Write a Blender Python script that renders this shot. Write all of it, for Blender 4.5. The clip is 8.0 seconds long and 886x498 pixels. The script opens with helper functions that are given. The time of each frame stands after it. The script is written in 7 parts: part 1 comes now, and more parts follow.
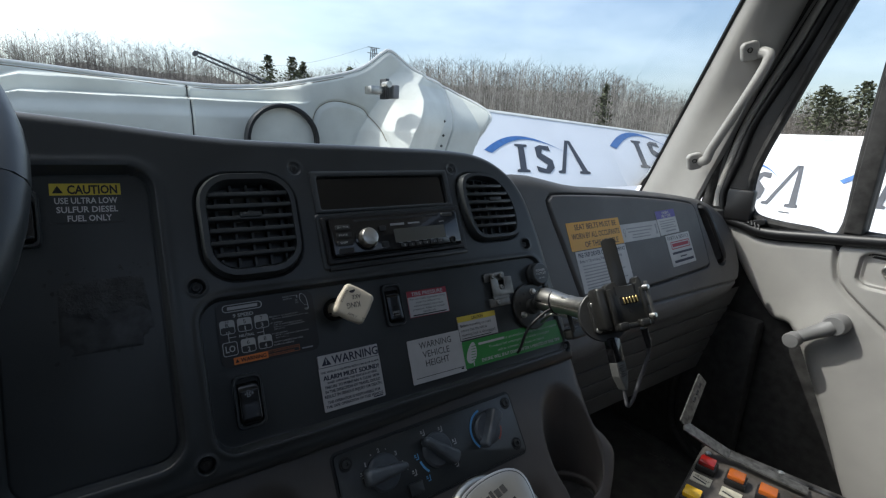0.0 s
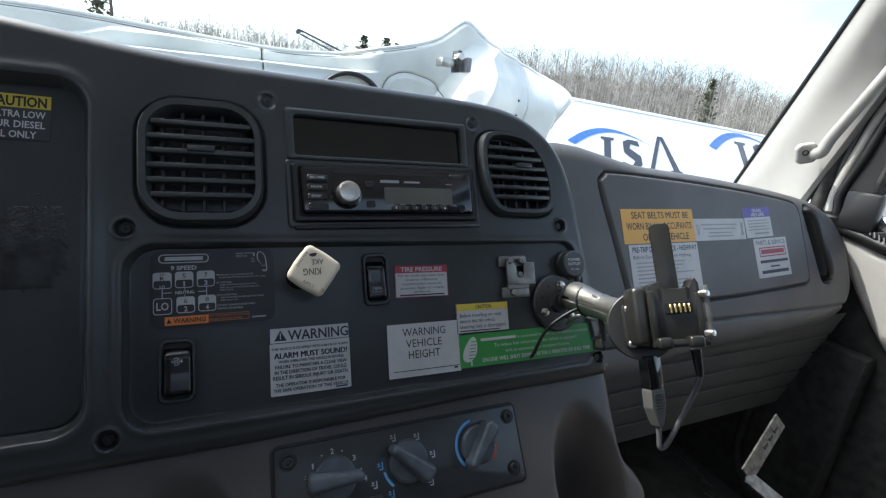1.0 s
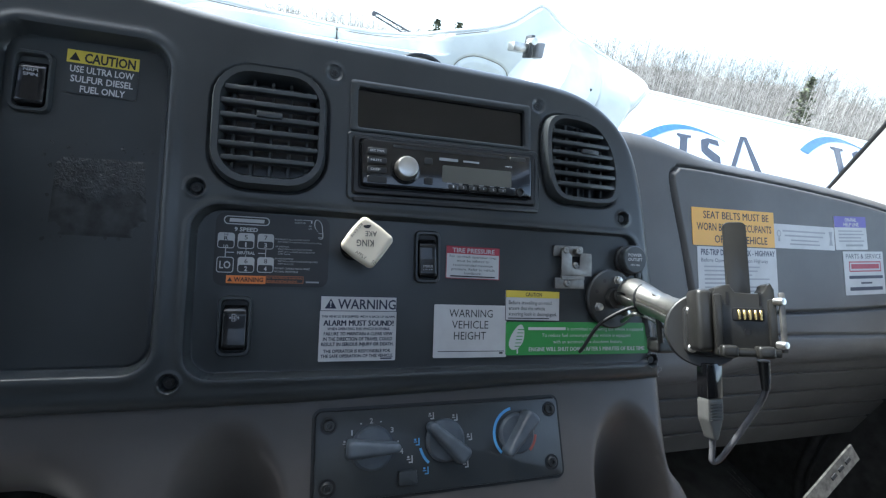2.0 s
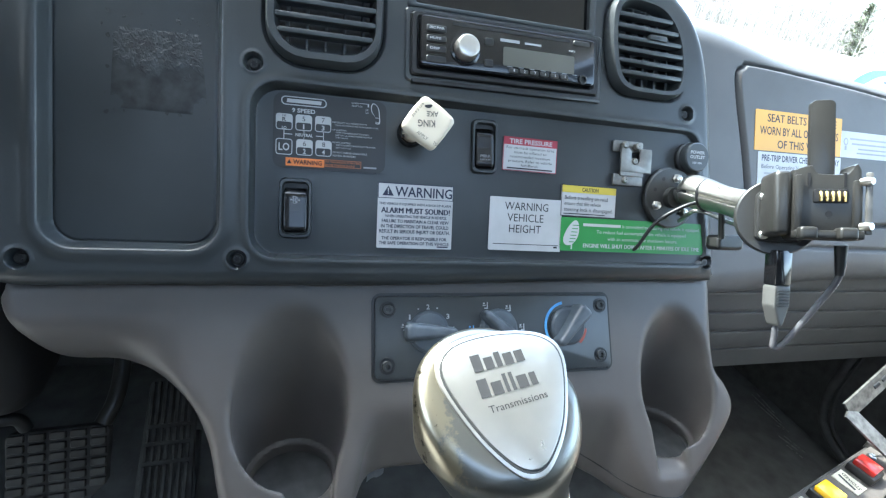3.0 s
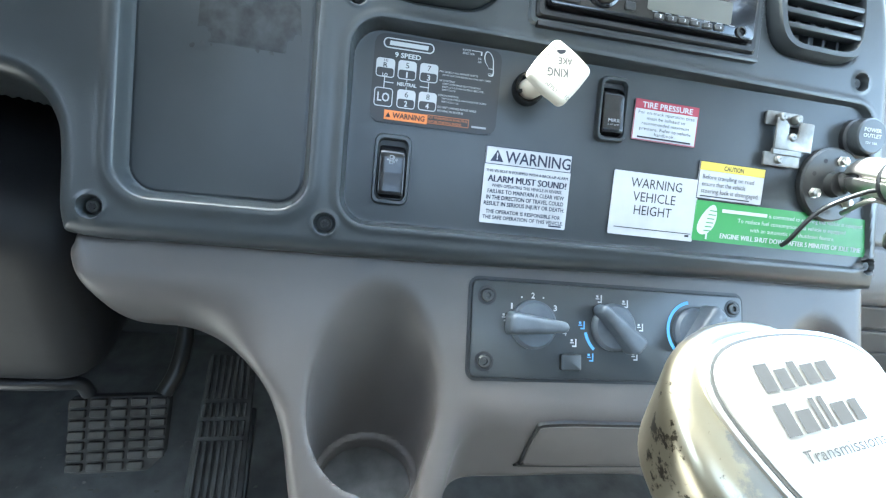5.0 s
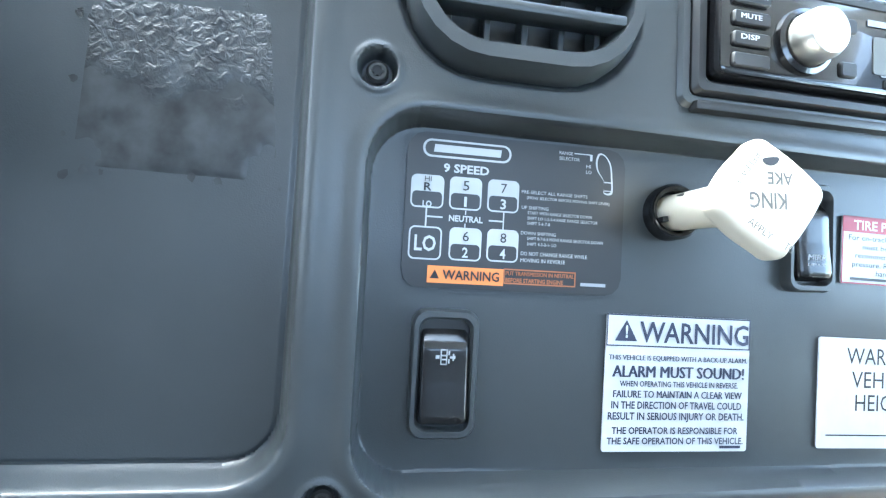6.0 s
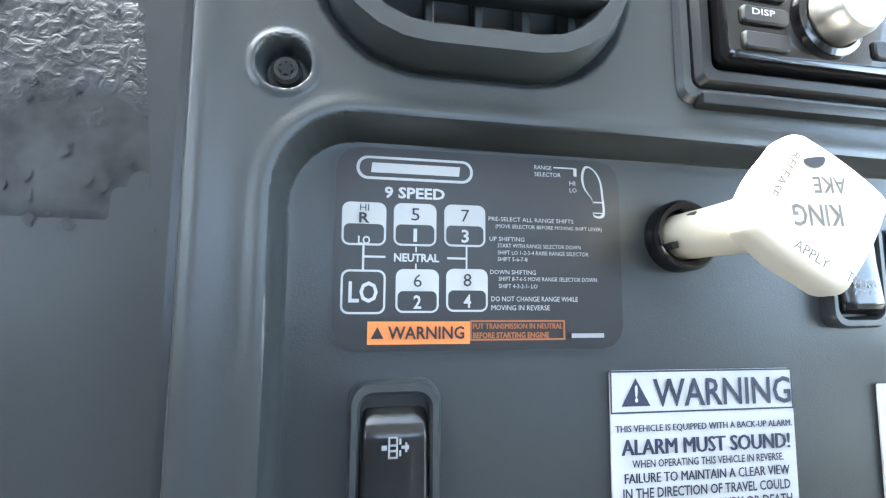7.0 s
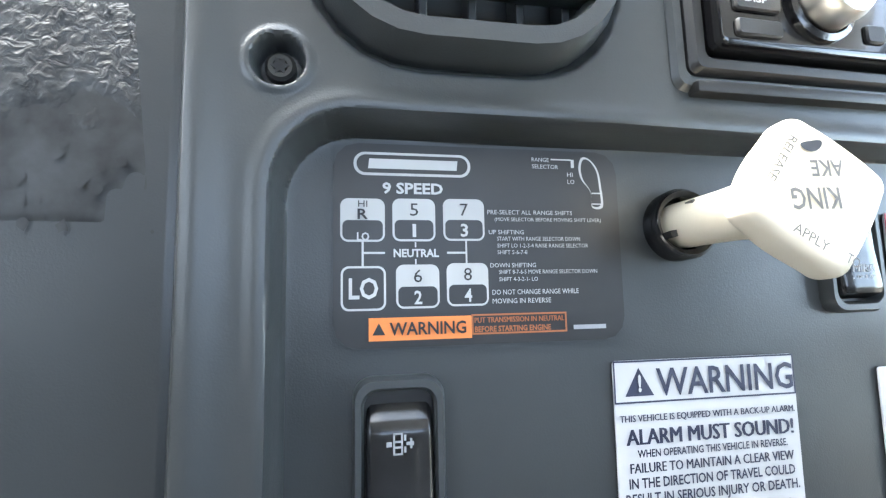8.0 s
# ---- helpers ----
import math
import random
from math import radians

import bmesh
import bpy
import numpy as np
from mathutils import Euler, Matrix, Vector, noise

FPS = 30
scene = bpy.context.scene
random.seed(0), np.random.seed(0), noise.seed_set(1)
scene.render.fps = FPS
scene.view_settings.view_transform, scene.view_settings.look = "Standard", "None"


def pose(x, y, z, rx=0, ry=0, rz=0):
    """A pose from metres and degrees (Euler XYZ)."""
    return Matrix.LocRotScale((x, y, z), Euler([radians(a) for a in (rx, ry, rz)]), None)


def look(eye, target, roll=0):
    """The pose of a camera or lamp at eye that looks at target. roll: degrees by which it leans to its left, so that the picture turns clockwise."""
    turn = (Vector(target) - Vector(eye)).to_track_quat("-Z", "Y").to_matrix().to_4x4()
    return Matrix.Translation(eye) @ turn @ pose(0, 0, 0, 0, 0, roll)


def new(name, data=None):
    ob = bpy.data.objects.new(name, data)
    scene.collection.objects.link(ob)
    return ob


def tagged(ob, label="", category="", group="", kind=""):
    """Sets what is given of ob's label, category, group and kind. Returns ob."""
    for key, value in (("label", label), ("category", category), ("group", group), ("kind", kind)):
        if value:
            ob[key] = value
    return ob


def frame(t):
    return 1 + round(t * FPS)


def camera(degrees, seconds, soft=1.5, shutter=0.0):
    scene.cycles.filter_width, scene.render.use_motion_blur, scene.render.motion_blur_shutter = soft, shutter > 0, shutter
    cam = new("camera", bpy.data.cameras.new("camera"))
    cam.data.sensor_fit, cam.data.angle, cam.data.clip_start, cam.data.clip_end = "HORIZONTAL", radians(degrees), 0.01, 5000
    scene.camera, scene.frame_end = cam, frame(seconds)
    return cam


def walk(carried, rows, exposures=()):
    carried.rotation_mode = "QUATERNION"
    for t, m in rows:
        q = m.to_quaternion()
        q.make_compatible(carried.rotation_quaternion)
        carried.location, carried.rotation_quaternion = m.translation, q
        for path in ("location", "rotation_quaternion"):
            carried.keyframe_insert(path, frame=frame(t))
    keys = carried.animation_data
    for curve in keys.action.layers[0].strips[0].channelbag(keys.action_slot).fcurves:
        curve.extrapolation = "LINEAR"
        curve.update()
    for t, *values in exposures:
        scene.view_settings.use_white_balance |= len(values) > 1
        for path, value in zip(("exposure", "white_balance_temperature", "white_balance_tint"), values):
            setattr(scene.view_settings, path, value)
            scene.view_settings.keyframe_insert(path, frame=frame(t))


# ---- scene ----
cam = camera(87.5, 8.0, soft=1.25)
# the centre panel's own frame: x to the right, y into the panel, z up along its face, which leans back by 25 degrees
PANEL = pose(0, 0, 1.80, -25, 0, 0)
PATH = [
    (0, (-0.145, -0.514, 0.036), (0.937, 1.153, 0.265), -11.1),
    (0.5, (-0.069, -0.469, 0.025), (0.889, 1.274, 0.235), -7.8),
    (1, (-0.017, -0.45, 0.02), (0.787, 1.368, 0.237), -4.2),
    (1.2, (-0.011, -0.445, 0.021), (0.744, 1.399, 0.228), -2.5),
    (2.3, (-0.014, -0.447, 0.011), (0.541, 1.47, 0.13), 1.5),
    (2.5, (-0.022, -0.453, 0.007), (0.532, 1.468, 0.063), 1.7),
    (3, (-0.045, -0.427, -0.038), (0.464, 1.505, -0.125), 2.0),
    (3.5, (-0.045, -0.397, -0.087), (0.387, 1.55, -0.239), 3.4),
    (4, (-0.049, -0.395, -0.1), (0.321, 1.564, -0.267), 5.0),
    (4.2, (-0.042, -0.392, -0.104), (0.311, 1.568, -0.282), 5.4),
    (5.3, (-0.103, -0.317, -0.029), (0.215, 1.656, -0.101), 4.9),
    (5.5, (-0.108, -0.285, -0.008), (0.198, 1.692, -0.038), 4.5),
    (6, (-0.104, -0.178, 0.022), (0.216, 1.795, 0.097), 3.2),
    (6.5, (-0.083, -0.143, 0.032), (0.259, 1.819, 0.219), 1.9),
    (7, (-0.081, -0.133, 0.03), (0.27, 1.825, 0.24), 0.4),
    (7.5, (-0.083, -0.13, 0.028), (0.286, 1.822, 0.256), -0.5),
    (8, (-0.082, -0.132, 0.028), (0.285, 1.822, 0.241), -1.2),
]
EXPOSURES = [(0.0, 0.50, 6350, 6), (0.5, 1.02, 6450, 6), (1.0, 1.50, 6350, 6), (2.5, 2.62, 5900, 2), (3.0, 3.36, 5920, 0), (3.5, 4.06, 6200, 0), (4.0, 4.12, 6250, 0), (5.5, 4.52, 5820, -4), (6.0, 4.64, 5750, -2), (6.5, 4.54, 5950, 0), (7.0, 4.46, 6300, 2), (8.0, 4.38, 6580, 4)]
walk(cam, [(t, PANEL @ look(eye, target, roll)) for t, eye, target, roll in PATH], EXPOSURES)

# ---- light ----
SUN = Vector((-0.47, 0.42, 0.78)).normalized()
world = bpy.data.worlds.new("sky")
scene.world = world
world.use_nodes = True
wn = world.node_tree.nodes
sky = wn.new("ShaderNodeTexSky")
sky.sky_type, sky.sun_disc = "NISHITA", False
sky.sun_elevation, sky.sun_rotation = math.asin(SUN.z), math.atan2(SUN.x, SUN.y)
sky.air_density, sky.dust_density, sky.ozone_density = 1.0, 3.0, 1.0
wn["Background"].inputs["Strength"].default_value = 0.15
# thin high haze over the blue
veil, streak, stretch, spread = wn.new("ShaderNodeHueSaturation"), wn.new("ShaderNodeTexNoise"), wn.new("ShaderNodeMapping"), wn.new("ShaderNodeMapRange")
veil.inputs["Saturation"].default_value, veil.inputs["Value"].default_value = 0.45, 1.60
stretch.inputs["Scale"].default_value = (1.0, 1.6, 4.0)
streak.inputs["Scale"].default_value, streak.inputs["Detail"].default_value = 2.2, 7
spread.inputs["From Min"].default_value, spread.inputs["From Max"].default_value = 0.36, 0.72
spread.inputs["To Min"].default_value, spread.inputs["To Max"].default_value = 0.15, 0.85
over, from_sky = wn.new("ShaderNodeMix"), wn.new("ShaderNodeTexCoord")
over.data_type = "RGBA"
for a_, b_ in ((from_sky.outputs["Generated"], stretch.inputs[0]), (stretch.outputs[0], streak.inputs["Vector"]), (streak.outputs["Fac"], spread.inputs["Value"]), (spread.outputs[0], over.inputs["Factor"]), (sky.outputs[0], veil.inputs["Color"]), (sky.outputs[0], over.inputs["A"]), (veil.outputs[0], over.inputs["B"]), (over.outputs["Result"], wn["Background"].inputs["Color"])):
    world.node_tree.links.new(a_, b_)
sun_lamp = new("sun", bpy.data.lights.new("sun", "SUN"))
sun_lamp.data.energy, sun_lamp.data.angle, sun_lamp.data.color = 2.3, radians(0.6), (1.0, 0.96, 0.90)
sun_lamp.matrix_world = look(SUN * 40, (0, 0, 0))

# ---- materials ----


def material(name, color, rough=0.5, metal=0.0, grain=0.0, grain_scale=600, mottled=0.12, mottle_scale=9, scuff=0.0, coat=0.0, second=None, vary=0.09):
    """A surface with fine grain in the relief and stains at two scales in colour and gloss."""
    m = bpy.data.materials.new(name)
    m.use_nodes = True
    n, l = m.node_tree.nodes, m.node_tree.links
    b = n["Principled BSDF"]
    b.inputs["Metallic"].default_value = metal
    b.inputs["Coat Weight"].default_value = coat
    where = n.new("ShaderNodeTexCoord")
    big, small = n.new("ShaderNodeTexNoise"), n.new("ShaderNodeTexNoise")
    big.inputs["Scale"].default_value, big.inputs["Detail"].default_value = mottle_scale, 5
    small.inputs["Scale"].default_value, small.inputs["Detail"].default_value = grain_scale, 2
    for t in (big, small):
        l.new(where.outputs["Object"], t.inputs["Vector"])
    mix = n.new("ShaderNodeMix")
    mix.data_type = "RGBA"
    c = Vector(color)
    d = Vector(second) if second else c * (1 - 2.2 * mottled)
    mix.inputs["A"].default_value = (*(c * (1 + mottled)), 1)
    mix.inputs["B"].default_value = (*d, 1)
    ramp = n.new("ShaderNodeMapRange")
    ramp.inputs["From Min"].default_value, ramp.inputs["From Max"].default_value = 0.35, 0.7
    l.new(big.outputs["Fac"], ramp.inputs["Value"])
    l.new(ramp.outputs[0], mix.inputs["Factor"])
    l.new(mix.outputs["Result"], b.inputs["Base Color"])
    gloss = n.new("ShaderNodeMapRange")
    gloss.inputs["To Min"].default_value, gloss.inputs["To Max"].default_value = max(rough - vary, 0.02), min(rough + vary, 1)
    scratch = n.new("ShaderNodeTexNoise")
    scratch.inputs["Scale"].default_value, scratch.inputs["Detail"].default_value, scratch.inputs["Roughness"].default_value = 45, 8, 0.75
    l.new(where.outputs["Object"], scratch.inputs["Vector"])
    l.new(scratch.outputs["Fac"], gloss.inputs["Value"])
    l.new(gloss.outputs[0], b.inputs["Roughness"])
    if grain or scuff:
        bump = n.new("ShaderNodeBump")
        bump.inputs["Strength"].default_value, bump.inputs["Distance"].default_value = max(grain, scuff), 0.0004
        l.new((small if grain else scratch).outputs["Fac"], bump.inputs["Height"])
        l.new(bump.outputs["Normal"], b.inputs["Normal"])
    return m


PLASTIC = material("charcoal dash plastic", (0.0395, 0.0445, 0.0475), 0.33, grain=0.16, grain_scale=1500, mottled=0.10)
CONSOLE = material("grey console plastic", (0.110, 0.098, 0.091), 0.40, grain=0.2, grain_scale=1300, mottled=0.08)
PASSENGER = material("grey passenger dash plastic", (0.100, 0.100, 0.102), 0.52, grain=0.3, grain_scale=1200, mottled=0.08)
BLACK = material("black plastic", (0.012, 0.012, 0.013), 0.42, grain=0.15, grain_scale=1500)
GLOSS_BLACK = material("glossy black plastic", (0.008, 0.008, 0.009), 0.16, coat=0.3)
RUBBER = material("black rubber", (0.040, 0.039, 0.038), 0.75, grain=0.3, grain_scale=700, mottled=0.25, mottle_scale=40)
ROCKER = material("satin black rocker plastic", (0.010, 0.010, 0.011), 0.24, grain=0.06, grain_scale=1500, coat=0.15)
DARK_GLASS = material("dark clear plastic", (0.004, 0.004, 0.005), 0.10, coat=0.3)
TRIM = material("warm grey trim plastic", (0.365, 0.355, 0.335), 0.55, grain=0.3, grain_scale=1100, mottled=0.05)
GREY_TRIM = material("mid grey trim plastic", (0.20, 0.20, 0.20), 0.5, grain=0.25, grain_scale=1100, mottled=0.06)
DARK_TRIM = material("black vinyl wall trim", (0.022, 0.022, 0.023), 0.6, grain=0.3, grain_scale=900, mottled=0.1)
HEADLINER = material("pale bounce headliner", (0.74, 0.74, 0.72), 0.9, grain=0.4, grain_scale=500, mottled=0.05)
CARPET = material("black floor mat", (0.118, 0.116, 0.111), 0.70, grain=0.6, grain_scale=300, mottled=0.18, mottle_scale=20)
RIB = material("worn rubber edge", (0.20, 0.195, 0.18), 0.8, mottled=0.3, mottle_scale=120)
ZINC = material("dull zinc plate", (0.24, 0.232, 0.215), 0.46, 0.85, mottled=0.12, mottle_scale=80)
DUSTY = material("dusty floor mat", (0.075, 0.072, 0.068), 0.85, grain=0.6, grain_scale=250, mottled=0.4, mottle_scale=25)
STEEL = material("bright steel", (0.62, 0.60, 0.56), 0.33, 1.0, mottled=0.06, mottle_scale=60)
SATIN_PLATE = material("satin badge metal", (0.46, 0.45, 0.42), 0.30, 0.9, mottled=0.05, mottle_scale=40)
SATIN = material("satin cast aluminium", (0.50, 0.49, 0.46), 0.36, 1.0, mottled=0.10, mottle_scale=50)
DARK_METAL = material("dark coated metal", (0.06, 0.06, 0.058), 0.38, 0.6, grain=0.2, grain_scale=800)
OLIVE = material("dark olive cradle metal", (0.060, 0.059, 0.055), 0.32, 0.65, grain=0.2, grain_scale=900)
GOLD = material("gold contact", (0.75, 0.55, 0.22), 0.25, 1.0)
WHITE_PLASTIC = material("ivory plastic", (0.60, 0.54, 0.43), 0.38, grain=0.08, grain_scale=700, mottled=0.04)
PAPER = material("white sticker paper", (0.50, 0.505, 0.515), 0.45, mottled=0.04, mottle_scale=40)
INK = material("black ink", (0.014, 0.014, 0.018), 0.5)
NAVY_INK = material("navy ink", (0.020, 0.025, 0.055), 0.5)
WHITE_INK = material("white ink", (0.52, 0.525, 0.53), 0.5, mottled=0.03)
FADED_INK = material("faded grey ink", (0.30, 0.31, 0.33), 0.5)
KNOB_INK = material("worn brown-black ink", (0.09, 0.085, 0.08), 0.5)
# near-black that paints in the dark of holes, slots and the knee space
SHADE_BLACK = material("near-black for holes and shade", (0.006, 0.006, 0.007), 0.6)
YELLOW = material("yellow sticker", (0.62, 0.49, 0.06), 0.45, mottled=0.05)
AMBER = material("amber sticker", (0.72, 0.38, 0.055), 0.45, mottled=0.05)
ORANGE = material("orange sticker ink", (0.80, 0.24, 0.06), 0.5, mottled=0.05)
DULL_ORANGE = material("dull orange sticker ink", (0.38, 0.13, 0.05), 0.5)
RED_INK = material("red sticker ink", (0.34, 0.030, 0.055), 0.5)
GREEN = material("green sticker", (0.040, 0.26, 0.055), 0.42, mottled=0.06)
PURPLE = material("violet sticker ink", (0.10, 0.08, 0.35), 0.5)
PLAQUE = material("black plaque film", (0.020, 0.020, 0.021), 0.38, mottled=0.08)
LCD = material("grey display film", (0.11, 0.11, 0.095), 0.30)
WHITE_PAINT = material("white truck paint", (0.74, 0.73, 0.69), 0.30, coat=0.4, mottled=0.05, mottle_scale=3)
GREEN_WHITE = material("bare grp underside", (0.66, 0.665, 0.60), 0.5, grain=0.3, grain_scale=120, mottled=0.08, mottle_scale=4)


def glass(name, tint, rough=0.0):
    m = bpy.data.materials.new(name)
    m.use_nodes = True
    n, l = m.node_tree.nodes, m.node_tree.links
    n.remove(n["Principled BSDF"])
    clear, shine, mix, edge = n.new("ShaderNodeBsdfTransparent"), n.new("ShaderNodeBsdfGlossy"), n.new("ShaderNodeMixShader"), n.new("ShaderNodeFresnel")
    clear.inputs["Color"].default_value = (*tint, 1)
    shine.inputs["Roughness"].default_value = rough
    edge.inputs["IOR"].default_value = 1.10
    l.new(edge.outputs[0], mix.inputs["Fac"])
    l.new(clear.outputs[0], mix.inputs[1])
    l.new(shine.outputs[0], mix.inputs[2])
    l.new(mix.outputs[0], n["Material Output"].inputs["Surface"])
    return m


WINDSHIELD = glass("windshield glass", (0.86, 0.91, 0.95))
SIDE_GLASS = glass("side glass", (0.93, 0.96, 0.97))

# ---- shapes ----


def part(name, mesh, mat, parent=None, label="", m=None, smooth=True):
    """Links a bmesh or a mesh as one object under a thing or a part."""
    if isinstance(mesh, bmesh.types.BMesh):
        data = bpy.data.meshes.new(name)
        bmesh.ops.recalc_face_normals(mesh, faces=mesh.faces)
        mesh.to_mesh(data)
        mesh.free()
    else:
        data = mesh
    data.materials.append(mat)
    ob = new(name, data)
    if smooth:
        data.shade_smooth()
        data.set_sharp_from_angle(angle=radians(38))
    ob.parent = parent
    if m is not None:
        ob.matrix_basis = m
    return tagged(ob, label)


def thing(name, label, category, m=None, group="", kind=""):
    """An Empty that carries a thing's parts."""
    ob = new(name)
    ob.empty_display_size = 0.02
    if m is not None:
        ob.matrix_basis = m
    return tagged(ob, label, category, group, kind)


def single(name, mesh, mat, label, category, m=None, group="", kind=""):
    return tagged(part(name, mesh, mat, None, "", m), label, category, group, kind)


def box(x0, x1, y0, y1, z0, z1, bevel=0.0, segments=2, bm=None):
    b = bmesh.new()
    bmesh.ops.create_cube(b, size=1, matrix=Matrix.LocRotScale(((x0 + x1) / 2, (y0 + y1) / 2, (z0 + z1) / 2), None, (abs(x1 - x0), abs(y1 - y0), abs(z1 - z0))))
    if bevel:
        bmesh.ops.bevel(b, geom=b.edges, offset=bevel, segments=segments, profile=0.5, affect="EDGES")
    return merge(bm, b)


def merge(bm, b, m=None):
    """Adds the bmesh b to bm, or returns it alone."""
    if m is not None:
        bmesh.ops.transform(b, matrix=m, verts=b.verts)
    if bm is None:
        return b
    data = bpy.data.meshes.new("joined")
    b.to_mesh(data)
    b.free()
    bm.from_mesh(data)
    bpy.data.meshes.remove(data)
    return bm


def rounded(cx, cz, w, h, r, n=6):
    """A rounded rectangle as a list of points."""
    pts = []
    for k, (sx, sz) in enumerate(((1, 1), (-1, 1), (-1, -1), (1, -1))):
        for i in range(n + 1):
            a = math.pi / 2 * (k + i / n)
            pts.append((cx + sx * (w / 2 - r) + r * math.cos(a), cz + sz * (h / 2 - r) + r * math.sin(a)))
    return pts


def soft_outline(pts, n=6, closed=True):
    """A smooth closed line through the corners given."""
    out, c = [], len(pts)
    for i in range(c if closed else c - 1):
        p = [Vector(pts[(i + k) % c] if closed else pts[min(max(i + k, 0), c - 1)]) for k in (-1, 0, 1, 2)]
        for j in range(n):
            t = j / n
            q = 0.5 * (2 * p[1] + (p[2] - p[0]) * t + (2 * p[0] - 5 * p[1] + 4 * p[2] - p[3]) * t * t + (3 * p[1] - p[0] - 3 * p[2] + p[3]) * t ** 3)
            out.append(tuple(q))
    return out if closed else out + [tuple(pts[-1])]


def prism(outline, y0, y1, bevel=0.0, segments=2, bm=None, back=True):
    """An outline in x and z, from y0 (the face towards the cab) to y1, its front edge rounded."""
    b = bmesh.new()
    front = [b.verts.new((x, y0, z)) for x, z in outline]
    rear = [b.verts.new((x, y1, z)) for x, z in outline]
    c = len(front)
    f = b.faces.new(front)
    for i in range(c):
        b.faces.new((front[i], front[(i + 1) % c], rear[(i + 1) % c], rear[i]))
    if back:
        b.faces.new(rear[::-1])
    bmesh.ops.recalc_face_normals(b, faces=b.faces)
    if bevel:
        bmesh.ops.bevel(b, geom=list(f.edges), offset=bevel, segments=segments, profile=0.5, affect="EDGES")
    return merge(bm, b)


def ring(outer, inner, y0, y1, bevel=0.0, bm=None):
    """A frame between two outlines of the same count of points."""
    b = bmesh.new()
    loops = [[b.verts.new((x, y, z)) for x, z in line] for line, y in ((outer, y1), (outer, y0 + bevel), (mid_line(outer, inner, 0.25 if bevel else 0), y0), (mid_line(outer, inner, 0.75 if bevel else 1), y0), (inner, y0 + bevel), (inner, y1))]
    c = len(outer)
    for a, d in zip(loops, loops[1:]):
        for i in range(c):
            b.faces.new((a[i], a[(i + 1) % c], d[(i + 1) % c], d[i]))
    bmesh.ops.remove_doubles(b, verts=b.verts, dist=1e-6)
    return merge(bm, b)


def mid_line(a, b, t):
    return [(p[0] + (q[0] - p[0]) * t, p[1] + (q[1] - p[1]) * t) for p, q in zip(a, b)]


def turned(profile, n=24, m=None, bm=None, caps=True):
    """A body turned about y: the profile gives (radius, y)."""
    b = bmesh.new()
    loops = [[b.verts.new((r * math.cos(2 * math.pi * i / n), y, r * math.sin(2 * math.pi * i / n))) for i in range(n)] for r, y in profile]
    for p, q in zip(loops, loops[1:]):
        for i in range(n):
            b.faces.new((p[i], p[(i + 1) % n], q[(i + 1) % n], q[i]))
    if caps:
        b.faces.new(loops[0])
        b.faces.new(loops[-1][::-1])
    return merge(bm, b, m)


def tube(path, radius, n=10, bm=None, smooth_path=True, flat=1.0):
    """A round bar or cable along points; radius a number or one for each point."""
    radii = radius if isinstance(radius, (list, tuple)) else [radius] * len(path)
    pts = [Vector(p) for p in path]
    if smooth_path and len(pts) > 2:
        k = 6
        fine = [Vector(p) for p in soft_outline(pts, k, False)]
        radii = [radii[min(i // k, len(radii) - 1)] + (radii[min(i // k + 1, len(radii) - 1)] - radii[min(i // k, len(radii) - 1)]) * (i % k) / k for i in range(len(fine))]
        pts = fine
    b = bmesh.new()
    side = None
    loops = []
    for i, p in enumerate(pts):
        d = (pts[min(i + 1, len(pts) - 1)] - pts[max(i - 1, 0)]).normalized()
        if side is None:
            side = d.orthogonal().normalized()
        side = (side - d * side.dot(d)).normalized()
        up = d.cross(side)
        loops.append([b.verts.new(p + radii[i] * (side * math.cos(2 * math.pi * j / n) + flat * up * math.sin(2 * math.pi * j / n))) for j in range(n)])
    for p, q in zip(loops, loops[1:]):
        for j in range(n):
            b.faces.new((p[j], p[(j + 1) % n], q[(j + 1) % n], q[j]))
    b.faces.new(loops[0][::-1])
    b.faces.new(loops[-1])
    return merge(bm, b)


def sheet(name, xs, zs, height, keep=None):
    """A surface y = height(x, z) over a grid of x and z, as a mesh."""
    X, Z = np.meshgrid(xs, zs)
    Y = height(X, Z)
    verts = np.stack([X, Y, Z], -1).reshape(-1, 3)
    c = len(xs)
    i = (np.arange(len(zs) - 1)[:, None] * c + np.arange(c - 1)[None, :]).ravel()
    faces = np.stack([i, i + 1, i + c + 1, i + c], 1)
    if keep is not None:
        k = keep(X, Z).ravel()
        faces = faces[k[faces].all(1)]
        used = np.unique(faces)
        index = np.zeros(len(verts), int)
        index[used] = np.arange(len(used))
        verts, faces = verts[used], index[faces]
    data = bpy.data.meshes.new(name)
    data.from_pydata(verts.tolist(), [], faces.tolist())
    return data


